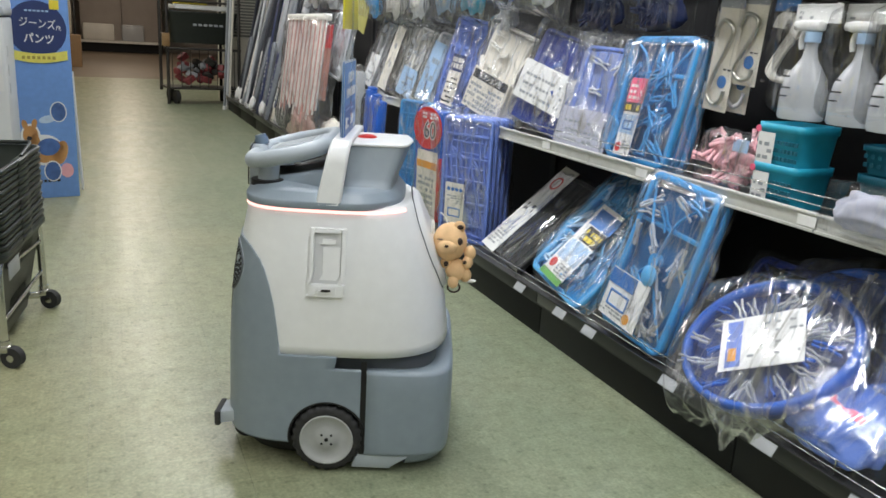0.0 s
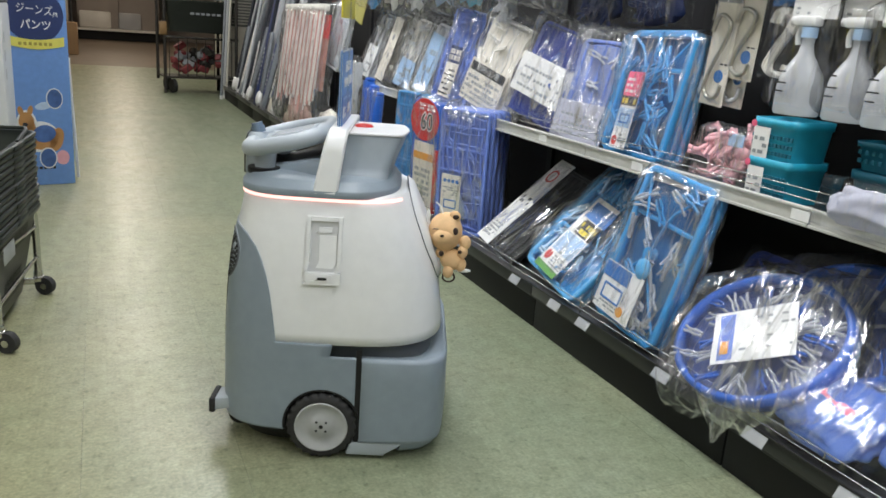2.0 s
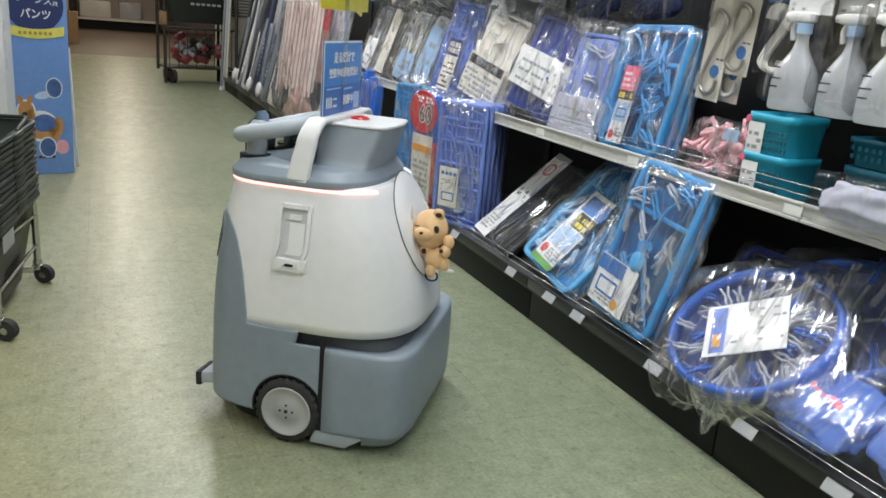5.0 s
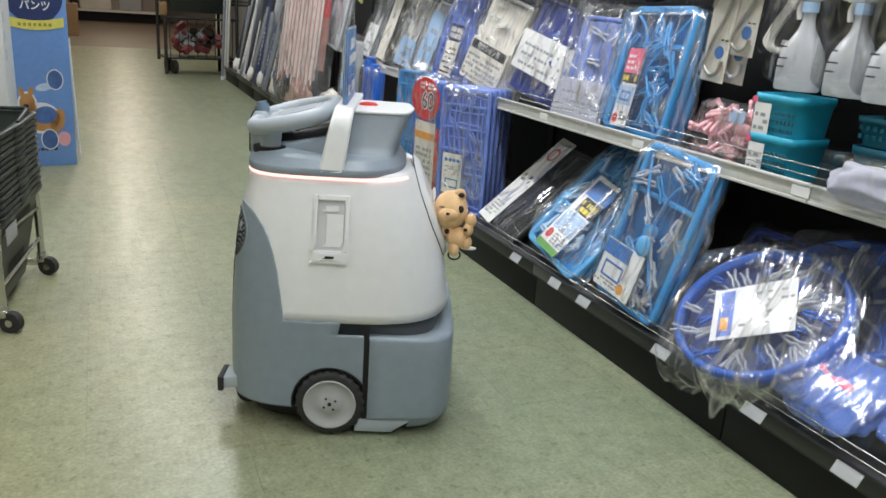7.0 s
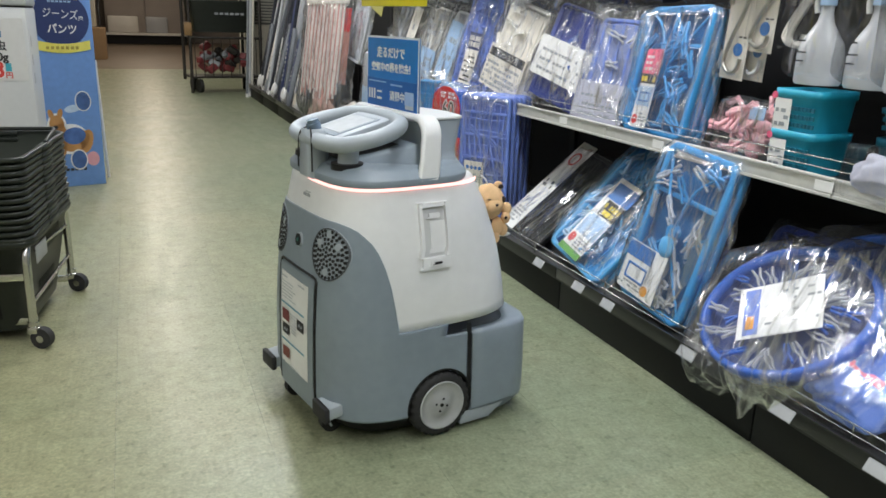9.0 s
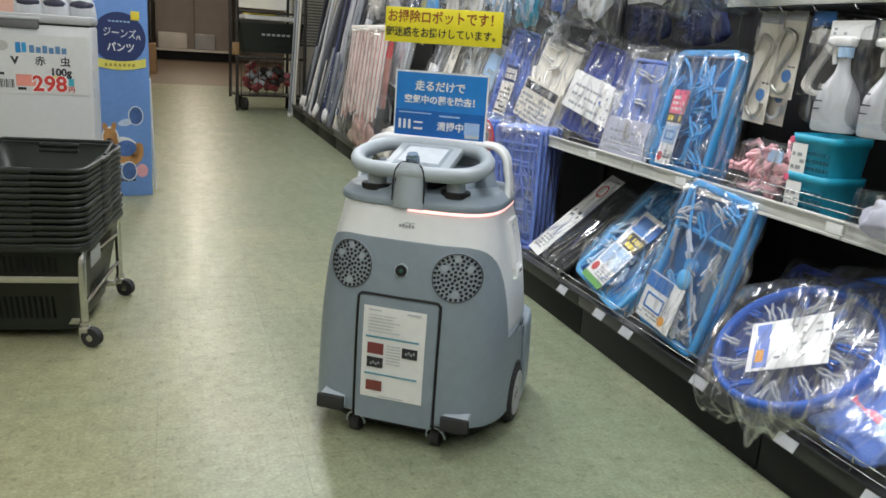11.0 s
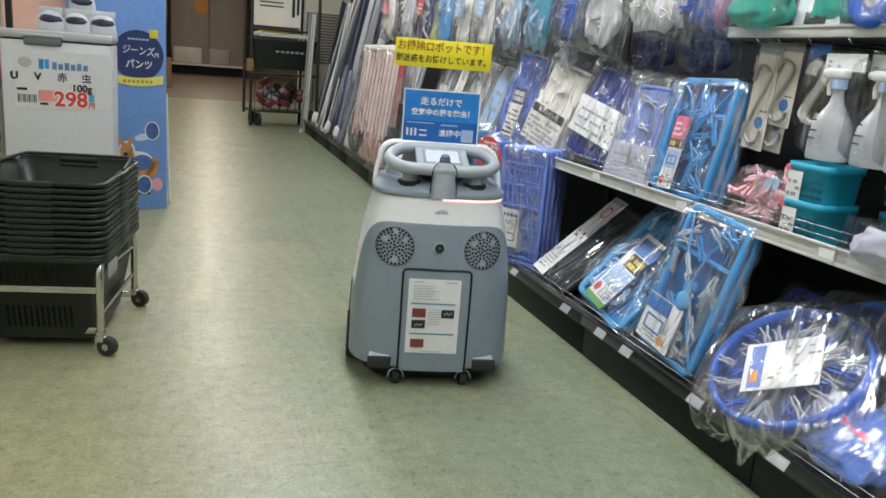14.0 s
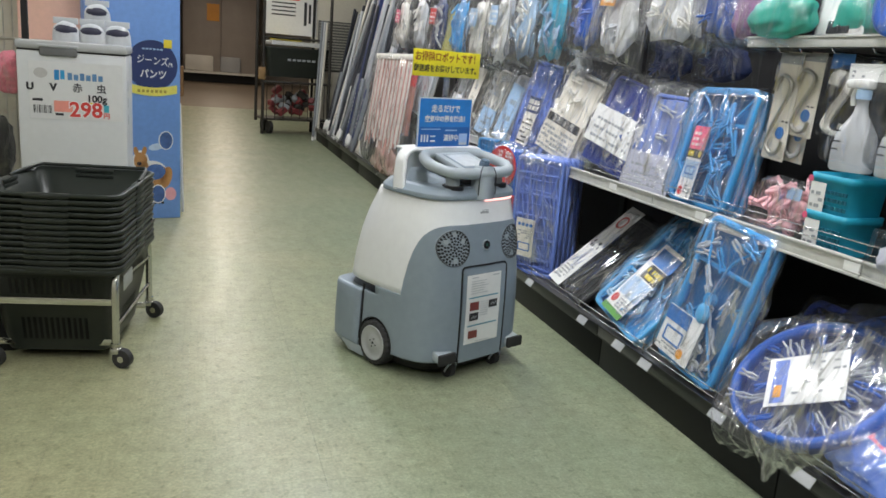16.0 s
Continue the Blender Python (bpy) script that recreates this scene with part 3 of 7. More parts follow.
    part("knob", cyl(cyl(bmesh.new(), (-0.181, 0, 0.649), (-0.25, 0, 1), 0.015, 0.014, 20), (-0.183, 0, 0.658), (-0.25, 0, 1), 0.012, 0.010, 20), mat("knob_blue", (0.20, 0.27, 0.36), 0.22, metal=0.4), handle, "round blue-grey knob")
    part("bracket_seam", tube(bmesh.new(), smooth_path([(-0.2015, -0.036, 0.560), (-0.2015, -0.034, 0.615), (-0.198, -0.024, 0.640), (-0.192, 0.0, 0.6475), (-0.198, 0.024, 0.640), (-0.2015, 0.034, 0.615), (-0.2015, 0.036, 0.560)], 5), 0.0016, 6), DARK, handle)
    for s in (-1, 1):
        part("post", cyl(bmesh.new(), (-0.147, s * 0.092, 0.598), (0.1, 0, 1), 0.021, 0.07, 20), GREY_LIGHT, handle)
        part("socket", cyl(bmesh.new(), (-0.150, s * 0.092, 0.5795), (0, 0, 1), 0.033, 0.012, 28), DARK, t)
    # rear face: seam, door, grilles, button, logo, notice
    pts = smooth_path([Vector((0.096, 0.055, 0)), Vector((0.096, 0.2, 0)), Vector((0.096, 0.325, 0)), Vector((0.093, 0.343, 0)), Vector((0.078, 0.349, 0)), Vector((0, 0.349, 0)), Vector((-0.078, 0.349, 0)), Vector((-0.093, 0.343, 0)), Vector((-0.096, 0.325, 0)), Vector((-0.096, 0.2, 0)), Vector((-0.096, 0.055, 0))], 5)
    part("door_seam", tube(bmesh.new(), [rear(p.x, p.y, 0.003) for p in pts], 0.0032, 6), DARK, t)
    rows = [[rear(y, z, 0.0055) for y in np.linspace(-0.091, 0.091, 20)] for z in np.linspace(0.052, 0.343, 20)]
    door = part("rear_door", grid_mesh(rows, flip=True), GREY_SHELL, t, "grey rear battery door")
    def rearplane(y, z, off):
        p = rear(y, z, off)
        dy, dz = rear(y - 0.01, z, off) - rear(y + 0.01, z, off), rear(y, z + 0.02, off) - rear(y, z - 0.02, off)
        return frame_from(p, dy, dz)
    rows = [[rear(y, z, 0.0068) for y in np.linspace(-0.068, 0.079, 10)] for z in np.linspace(0.108, 0.324, 10)]
    notice = part("notice_sheet", grid_mesh(rows, flip=True), PAPER, t, "white printed notice sheet taped to the rear door")
    pm = rearplane(0.005, 0.216, 0.0082)
    teal = mat("print_teal", (0.12, 0.33, 0.42), 0.6)
    for y in (0.036, -0.052):
        bars([(-0.065, 0.06, y, y + 0.004)], pm, teal, notice, "printed_rule")
    bars([(-0.060, -0.022, -0.002, 0.024)], pm, mat("print_red", (0.20, 0.04, 0.04), 0.6), notice, "printed_picture")
    bars([(-0.060, -0.022, -0.090, -0.066)], pm, mat("print_red_b", (0.20, 0.05, 0.04), 0.6), notice, "printed_picture")
    for spec in ((-0.060, -0.022, -0.034, -0.010), (0.022, 0.058, -0.002, 0.022)):
        bars([spec], pm, INK, notice, "printed_picture")
    for x0, y0 in ((-0.052, -0.028), (0.030, 0.006)):
        bars([(x0 + 0.006 * i, x0 + 0.006 * i + 0.004, y0 + 0.003 * (i % 2), y0 + 0.006 + 0.003 * (i % 2)) for i in range(4)], pm @ pose(0, 0, 0.0008), PALE_INK, notice, "printed_picture")
    rng = random.Random(4)
    tagged(bars([(-0.06, -0.06 + rng.uniform(0.05, 0.11), 0.088 - i * 0.0075, 0.090 - i * 0.0075) for i in range(6)] + [(-0.015, 0.018, 0.02 - i * 0.007, 0.022 - i * 0.007) for i in range(7)] + [(-0.06, -0.03, 0.099, 0.102), (0.03, 0.062, 0.099, 0.103), (-0.03, 0.03, -0.103, -0.101)], pm, FAINT_INK, notice, "print"), kind="stuff")
    for s in (-1, 1):
        def wrap(bmx, sign=s):
            # lay a flat round piece on the curved rear
            for v in bmx.verts:
                v.co = rear(sign * 0.123 - v.co.x, 0.408 + v.co.y, 0.003 + v.co.z)
            bmesh.ops.recalc_face_normals(bmx, faces=bmx.faces)
            return bmx
        rows = [[Vector((r * math.cos(a), r * math.sin(a), z)) for a in np.linspace(0, 2 * math.pi, 41)[:-1]] for r, z in ((0.055, 0.0002), (0.053, 0.0022), (0.051, 0.0008), (0.035, 0.0010), (0.015, 0.0012), (0.001, 0.0012))]
        g = part("speaker_grille", wrap(grid_mesh(rows, True)), GREY_MID, t, "round perforated grey vent grille")
        bm = bmesh.new()
        tube(bm, [(0.0525 * math.cos(a * 0.1309), 0.0525 * math.sin(a * 0.1309), 0.0016) for a in range(48)], 0.0016, 6, True)
        part("grille_ring", wrap(bm), GREY_EDGE, g)
        bosses = ((0.027, 0.020), (-0.027, 0.020), (0.0, -0.036), (0.0, 0.041))
        bm = bmesh.new()
        for k, (ring_r, cnt) in enumerate(((0.005, 3), (0.0135, 8), (0.0222, 13), (0.031, 18), (0.0395, 23), (0.0475, 28))):
            for i in range(cnt):
                a = 2 * math.pi * i / cnt + k
                x, y = ring_r * math.cos(a), ring_r * math.sin(a)
                if any((x - cx) ** 2 + (y - cy) ** 2 < 0.0078 ** 2 for cx, cy in bosses):
                    continue
                cyl(bm, (x, y, 0.0018), (0, 0, 1), 0.0035, 0.0012, 8)
        tagged(part("perforations", wrap(bm), DARK, g, smooth=False), kind="stuff")
        for cx, cy in bosses:
            part("grille_boss", wrap(cyl(bmesh.new(), (cx, cy, 0.0016), (0, 0, 1), 0.0072, 0.002, 16)), GREY_LIGHT, g)
    bmm = rearplane(0, 0.41, 0.003)
    bm = cyl(cyl(bmesh.new(), (0, 0, 0), (0, 0, 1), 0.016, 0.005, 28), (0, 0, 0.002), (0, 0, 1), 0.0135, 0.004, 28)
    bm.transform(bmm)
    btn = part("power_button", bm, GREY_LIGHT, t, "round power button with a dark green ring")
    bm = cyl(bmesh.new(), (0, 0, 0.0045), (0, 0, 1), 0.0130, 0.002, 24)
    bm.transform(bmm)
    part("button_ring", bm, DARK, btn)
    bm = cyl(bmesh.new(), (0, 0, 0.006), (0, 0, 1), 0.0045, 0.001, 16)
    bm.transform(bmm)
    part("button_face", bm, mat("button_green", (0.02, 0.10, 0.08), 0.3), btn)
    lm = rearplane(0, 0.506, 0.001)
    bars([(-0.017 + i * 0.0072, -0.017 + i * 0.0072 + 0.0055, -0.003, 0.003 + 0.002 * (i % 2)) for i in range(5)] + [(-0.006, 0.018, 0.0065, 0.0080)], lm, PALE_INK, t, "emblem")
    # front oval cover
    bm = bmesh.new()
    rows = []
    for k in (0.0, 0.35, 0.7, 0.92, 1.0):
        r = []
        for i in range(40):
            a = 2 * math.pi * i / 40
            y, z = 0.108 * k * math.cos(a), 0.455 + 0.112 * k * math.sin(a)
            cx, aa, b = section(z)
            r.append(Vector((cx + (aa + (0.010 if k < 0.95 else 0.0)) * (1 - (abs(y) / b) ** 3.1) ** (1 / 3.1), y, z)))
        rows.append(r)
    cover = part("front_cover", grid_mesh(rows, True, bm, flip=True), WHITE_SHELL, t, "raised oval white front cover")
    part("cover_seam", tube(bmesh.new(), [p + Vector((0.0008, 0, 0)) for p in rows[-1]], 0.0013, 6, True), GREY_EDGE, cover)
    return t


ROBOT = robot()


SIGN_BACK = mat("sign_back", (0.12, 0.24, 0.48), 0.25, var=0.2, scale=18)


SIGN_MID = mat("sign_mid", (0.012, 0.12, 0.42), 0.3)
SIGN_PALE = mat("sign_pale", (0.35, 0.50, 0.75), 0.4)
SIGN_GREY = mat("sign_grey", (0.5, 0.55, 0.6), 0.4)


def handle_signs(t):
    """Two notice boards carried on the robot's handle."""
    sm = lambda x, y, z: frame_from((x, y, z), (0, -1, 0), (0, 0, 1))
    blue = part("blue_sign", B(-0.113, 0.113, -0.080, 0.080, -0.0015, 0.0015, 0.001, sm(0.004, 0, 0.750)), SIGN_BACK, t, "blue sign board with white lettering")
    for fm in (sm(0.0015, 0, 0.750), frame_from((0.0065, 0, 0.750), (0, 1, 0), (0, 0, 1))):
        part("white_border", B(-0.113, 0.113, -0.080, 0.080, -0.0006, -0.0002, 0, fm), PAPER, blue, smooth=False)
        part("printed_field", B(-0.109, 0.109, -0.076, 0.076, 0, 0.001, 0, fm), SIGN_BLUE, blue)
        part("printed_field", B(-0.109, 0.109, -0.076, -0.010, 0.0012, 0.002, 0, fm), SIGN_MID, blue)
        up = fm @ pose(0, 0, 0.0024)
        write("走るだけで", 0.0245, up @ pose(-0.002, 0.045, 0), PAPER, blue, bold=0.0006)
        write("空気中の菌を除去！", 0.0205, up @ pose(0.004, 0.014, 0), PAPER, blue, bold=0.0006)
        write("清掃中", 0.022, up @ pose(0.028, -0.045, 0), PAPER, blue, bold=0.0004)
        bars([(-0.100, -0.094, -0.055, -0.033), (-0.088, -0.082, -0.055, -0.033), (-0.076, -0.070, -0.055, -0.033), (-0.062, -0.040, -0.055, -0.050), (-0.062, -0.040, -0.040, -0.036)], up, PAPER, blue, "emblem")
        tagged(bars([(-0.100, -0.020, -0.018, -0.015), (0.0, 0.05, -0.022, -0.018), (0.062, 0.098, -0.058, -0.030)], up, SIGN_PALE, blue, "print"), kind="stuff")
        part("printed_robot", B(0.064, 0.098, -0.066, -0.038, 0.001, 0.0026, 0.0, fm), SIGN_GREY, blue)
    yel = part("yellow_sign", B(-0.1395, 0.1395, -0.039, 0.039, -0.0015, 0.0015, 0.0005, sm(0.004, 0.006, 0.931)), SIGN_YELLOW, t, "yellow sign board with dark lettering")
    ym = sm(0.0022, 0.006, 0.931)
    write("お掃除ロボットです！", 0.030, ym @ pose(0, 0.017, 0), SIGN_BROWN, yel, squeeze=0.90, bold=0.0005)
    write("御迷惑をお掛けしています。", 0.0228, ym @ pose(0, -0.017, 0), INK, yel, squeeze=0.93, bold=0.0004)
    part("clear_stem", B(-0.011, 0.011, -0.14, 0.165, -0.001, 0.001, 0, sm(0.009, 0, 0.79)), ACRYLIC, t, "clear plastic sign stem")
    part("stem_clip", B(-0.014, 0.014, 0.075, 0.100, -0.007, 0.007, 0.002, sm(0.004, 0, 0.75)), ACRYLIC, t)


handle_signs(ROBOT)


def plush(t):
    """A small plush dog hung on the robot's front; one plain mesh."""
    bm = bmesh.new()
    m = Matrix.Identity(4)
    ball(bm, (0, 0, 0), 0.037, 0.92, 0.95, 1.05, 24, m)
    ball(bm, (-0.006, -0.030, -0.004), 0.016, 1.25, 0.8, 0.9, 14, m)
    for x, z in ((-0.006, -0.041), (0.016, 0.033)):
        ball(bm, (x, -0.010, z), 0.012, 1, 0.6, 1, 14, m)
    ball(bm, (0.016, -0.004, -0.056), 0.022, 1.05, 0.9, 1.0, 16, m)
    for x, y, z, r in ((0.040, -0.012, -0.018, 0.012), (0.036, -0.016, -0.036, 0.011), (0.010, -0.016, -0.078, 0.011), (0.034, -0.010, -0.064, 0.012)):
        ball(bm, (x, y, z), r, 1.0, 0.9, 1.25, 12, m)
    n = len(bm.faces)
    ball(bm, (0.018, -0.029, 0.008), 0.0066, 0.9, 0.5, 1.15, 10, m)
    ball(bm, (0.018, -0.0175, 0.034), 0.0062, 1.1, 0.4, 0.8, 10, m)
    ball(bm, (-0.006, -0.018, -0.041), 0.0058, 0.9, 0.35, 1.0, 10, m)
    ball(bm, (-0.008, -0.0425, 0.001), 0.0034, 1.2, 0.6, 0.9, 8, m)
    ball(bm, (-0.020, -0.0290, 0.011), 0.0050, 1.4, 0.4, 0.22, 8, m)
    ball(bm, (0.030, -0.026, -0.034), 0.0040, 1.0, 0.6, 1.0, 8, m)
    tube(bm, [(0.012 + 0.012 * math.cos(a), -0.014, -0.090 + 0.010 * math.sin(a)) for a in np.linspace(0, 6.28, 15)[:-1]], 0.002, 5, True)
    bm.faces.ensure_lookup_table()
    for f in list(bm.faces)[n:]:
        f.material_index = 1
    n = len(bm.faces)
    tube(bm, [(-0.006, -0.004, 0.034), (-0.012, -0.002, 0.050), (-0.022, 0.002, 0.058)], 0.0015, 5)
    ball(bm, (-0.036, -0.006, 0.030), 0.010, 0.45, 0.3, 1.5, 8, m)
    ball(bm, (0.040, -0.010, -0.076), 0.011, 1.5, 0.3, 0.4, 8, m)
    bm.faces.ensure_lookup_table()
    for f in list(bm.faces)[n:]:
        f.material_index = 2
    ob = part("plush_dog", bm, mat("plush_tan", (0.76, 0.50, 0.27), 0.95, var=0.12, bump=0.5, bscale=260), t, "small tan plush dog charm hung on the front")
    ob.data.materials.append(mat("plush_brown", (0.03, 0.014, 0.010), 0.6))
    ob.data.materials.append(PAPER)
    ob.matrix_basis = pose(*PLUSH) @ Matrix.Diagonal((1.1, 1.1, 1.1, 1))


PLUSH = (0.237, -0.052, 0.460)
plush(ROBOT)


# ---- shop shelving ----
XF, XU = 1.262, 1.40
TAG = film_mat("tag_sleeve", gloss=0.10, rough=0.2, milk=0.34, bump=0.1)


def gondola():
    t = thing("shelving_unit", pose(0, 0, 0), "long black shop gondola with pale price rails", "shelving")
    for k in range(12):
        y0 = -1.2 + k * 0.85
        y1 = y0 + 0.846
        part("kick_plate", B(XF + 0.013, XF + 0.033, y0, y1, 0.0, 0.112, 0.002), BLACK_METAL, t)
        part("base_deck", B(XF + 0.006, 1.80, y0, y1, 0.112, 0.126), SHELF_GREY, t)
        part("base_rail", box(box(B(XF - 0.004, XF + 0.005, y0, y1, 0.104, 0.110), XF - 0.006, XF + 0.005, y0, y1, 0.110, 0.142, 0.002), XF - 0.009, XF - 0.004, y0, y1, 0.1415, 0.1455), RAIL_BLACK, t)
        part("back_panel", B(1.80, 1.83, y0, y1, 0.0, 2.0), BACK_PANEL, t)
        part("upright", B(1.785, 1.80, y0 - 0.02, y0 + 0.02, 0.126, 2.0), DARK, t)
        if y1 < 5.0:
            part("shelf", B(XU + 0.003, 1.785, y0, y1, 0.540, 0.556), SHELF_GREY, t)
            part("shelf_rail", box(box(B(XU - 0.008, XU + 0.002, y0, y1, 0.546, 0.575, 0.002), XU - 0.012, XU + 0.002, y0, y1, 0.5755, 0.5815, 0.001), XU - 0.013, XU - 0.0082, y0, y1, 0.541, 0.5475, 0.001), RAIL, t)
    part("upper_shelf", B(1.463, 1.785, -1.2, 1.93, 1.035, 1.050), SHELF_GREY, t)
    part("upper_rail", box(B(1.452, 1.462, -1.2, 1.93, 1.038, 1.060, 0.002), 1.449, 1.462, -1.2, 1.93, 1.0605, 1.066, 0.001), RAIL, t)
    part("peg_rail", B(1.70, 1.73, 1.93, 6.9, 1.20, 1.23), DARK, t)
    # wire fences along the front edges
    for z in (0.156, 0.176):
        part("wire", tube(bmesh.new(), [(XF + 0.004, -1.2, z), (XF + 0.004, 9.0, z)], 0.0016, 6), CHROME, t)
    for z in (0.596, 0.616):
        part("wire", tube(bmesh.new(), [(XU + 0.002, -1.2, z), (XU + 0.002, 2.75, z)], 0.0016, 6), CHROME, t)
    for y in np.arange(-1.0, 9.0, 0.42):
        part("wire_post", tube(bmesh.new(), [(XF + 0.005, y, 0.126), (XF + 0.004, y, 0.177)], 0.002, 6), CHROME, t)
    for y in (-0.7, 0.2, 1.0, 1.72, 2.16, 2.7):
        part("wire_post", tube(bmesh.new(), [(XU + 0.003, y, 0.556), (XU + 0.002, y, 0.617)], 0.002, 6), CHROME, t)
    for y in (2.296, 2.05, 1.895, 1.553, 1.25, 1.02, 2.75, 3.4, 4.0, 4.8, 5.6):
        m = frame_from((XF - 0.012, y, 0.131), (0, -1, 0), (0, 0, 1)) @ pose(0, 0, 0, -32, 0, 0)
        part("price_tag", B(-0.029, 0.029, -0.016, 0.016, 0, 0.002, 0.0005, m), TAG, t, "clear price tag sleeve")
    for y in (1.935, 1.72, 1.37, 2.45):
        m = frame_from((XU - 0.0095, y, 0.556), (0, -1, 0), (0, 0, 1))
        part("price_tag", B(-0.024, 0.024, -0.011, 0.011, 0, 0.002, 0, m @ pose(0, 0.006, 0)), PAPER, t, "white price tag")
    return t


gondola()


# ---- goods ----
SKY = mat("sky_blue_plastic", (0.05, 0.31, 0.66), 0.35, var=0.05)
SKY2 = mat("light_blue_plastic", (0.10, 0.40, 0.72), 0.35, var=0.05)
# dark copy of the sky blue; paints in the darkness seen through trays
SHADED_SKY = mat("shaded_sky_plastic", (0.018, 0.135, 0.34), 0.35, var=0.12, scale=22)
ICE = mat("ice_blue_plastic", (0.42, 0.62, 0.80), 0.35, var=0.08)
ROYAL = mat("royal_blue_plastic", (0.010, 0.105, 0.50), 0.35, var=0.06)
PERI = mat("violet_blue_plastic", (0.155, 0.245, 0.64), 0.4, var=0.08)
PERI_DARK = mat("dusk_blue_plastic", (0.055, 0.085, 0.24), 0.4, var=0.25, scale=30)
INDIGO = mat("indigo_plastic", (0.02, 0.045, 0.27), 0.4, var=0.1)
PEARL = mat("pearl_plastic", (0.78, 0.76, 0.71), 0.4, var=0.05)
SILVER = mat("silver_grey_plastic", (0.60, 0.62, 0.65), 0.35, var=0.06)
STEEL = mat("brushed_steel", (0.55, 0.54, 0.50), 0.28, metal=1.0, var=0.08)
TEAL = mat("teal_plastic", (0.02, 0.36, 0.53), 0.4, var=0.06)
TEAL_DARK = mat("dark_teal_plastic", (0.008, 0.12, 0.18), 0.4, var=0.06)
PINK = mat("pink_plastic", (0.84, 0.46, 0.50), 0.45, var=0.08)
PINK_CARD = mat("pink_card", (0.80, 0.13, 0.24), 0.5, var=0.03)
RED_CARD = mat("red_card", (0.62, 0.03, 0.03), 0.4, var=0.05)
YELLOW_CARD = mat("yellow_card", (0.75, 0.60, 0.04), 0.5, var=0.04)
GREEN_CARD = mat("green_card", (0.12, 0.33, 0.08), 0.5)
GREEN_PLASTIC = mat("sea_green_plastic", (0.03, 0.36, 0.28), 0.4, var=0.08)
CREAM_PACK = mat("cream_card", (0.76, 0.72, 0.64), 0.55, var=0.05)
GREY_CARD = mat("grey_violet_card", (0.46, 0.47, 0.56), 0.5, var=0.04)
MIST = mat("mist_blue_plastic", (0.20, 0.25, 0.47), 0.4, var=0.15, scale=14)
PALE_BLUE_CARD = mat("pale_blue_card", (0.36, 0.52, 0.72), 0.5, var=0.06)
FROSTED = film_mat("frosted_plastic", tint=(0.90, 0.93, 0.96), gloss=0.06, rough=0.25, milk=0.42, bump=0.05)
PEG_CLEAR = film_mat("clear_peg_plastic", tint=(0.96, 0.97, 0.99), gloss=0.16, rough=0.18, milk=0.34, bump=0.05)
BLUE_CARD = mat("blue_card", (0.03, 0.17, 0.50), 0.5)
ORANGE_CARD = mat("orange_card", (0.75, 0.33, 0.04), 0.5)
rnd = random.Random(11)


def pack_pose(x0, z0, y, slope, z=None, turn=0.0, roll=0.0):
    """Pose of a pack that leans back: its own x along the shelf, y up its face, z outwards."""
    m = frame_from((x0, y, z0), (0, -1, 0), (slope, 0, 1))
    return m @ pose(0, 0, 0, 0, turn, roll)


def ring_pts(w, h, r, k=5, cx=0.0, cy=0.0):
    pts = []
    for sx, sy, a0 in ((1, 1, 0), (-1, 1, 90), (-1, -1, 180), (1, -1, 270)):
        for i in range(k + 1):
            a = radians(a0 + 90 * i / k)
            pts.append((cx + sx * (w / 2 - r) + r * math.cos(a), cy + sy * (h / 2 - r) + r * math.sin(a)))
    return pts


def ring_bar(bm, w, h, r, bar, depth, cx=0.0, cy=0.0, z=0.0):
    """A flat-barred rounded frame."""
    o, i = ring_pts(w, h, r, 5, cx, cy), ring_pts(w - 2 * bar, h - 2 * bar, max(0.004, r - bar), 5, cx, cy)
    e = 0.0025
    rows = []
    for (xo, yo), (xi, yi) in zip(o, i):
        ex, ey = (xi - xo) * e / bar, (yi - yo) * e / bar
        rows.append([Vector((xo, yo, z)), Vector((xo, yo, z + depth - e)), Vector((xo + ex, yo + ey, z + depth)), Vector((xi - ex, yi - ey, z + depth)), Vector((xi, yi, z + depth - e)), Vector((xi, yi, z))])
    rows.append(rows[0])
    grid_mesh(rows, True, bm, flip=True)
    return bm


def crumple(w, h, depth, seed, nx=20, ny=24, ragged=0.012, amp=0.010, sag=0.0):
    """A crinkled front sheet of clear bag, its rim drawn back."""
    rows = []
    off = Vector((seed * 3.7, seed * 1.3, seed * 7.1))
    for j in range(ny + 1):
        r = []
        for i in range(nx + 1):
            u, v = i / nx, j / ny
            edge = min(u, 1 - u, v, 1 - v) * 2
            x, y = (u - 0.5) * w, v * h
            n = noise.noise(Vector((x * 9, y * 9, 0)) + off)
            n2 = 1 - abs(noise.noise(Vector((x * 14 + y * 6, y * 4.5 - x * 2, 3)) + off)) * 2.2
            n3 = 1 - abs(noise.noise(Vector((x * 26 - y * 12, y * 9 + x * 5, 8)) + off)) * 2
            z = depth * min(1.0, edge * 5) ** 0.5 + amp * (n + 0.9 * n2 + 0.2 * n3 - 0.4)
            if edge < 0.05:
                x += ragged * noise.noise(Vector((y * 25, 5, x)) + off)
                y += ragged * noise.noise(Vector((x * 25, 9, y)) + off)
            r.append(Vector((x, y, max(z, 0.001) - sag * v * v)))
        rows.append(r)
    return grid_mesh(rows)


def film(t, w, h, depth, seed, dy=0.0, dz=0.0, amp=0.010, name="clear_bag", material=None):
    bm = crumple(w, h, depth, seed, amp=amp)
    bm.transform(Matrix.Translation((0, dy, dz)))
    ob = part(name, bm, material or CLEAR, t, "crinkled clear plastic bag")
    ob.visible_shadow = False
    return ob


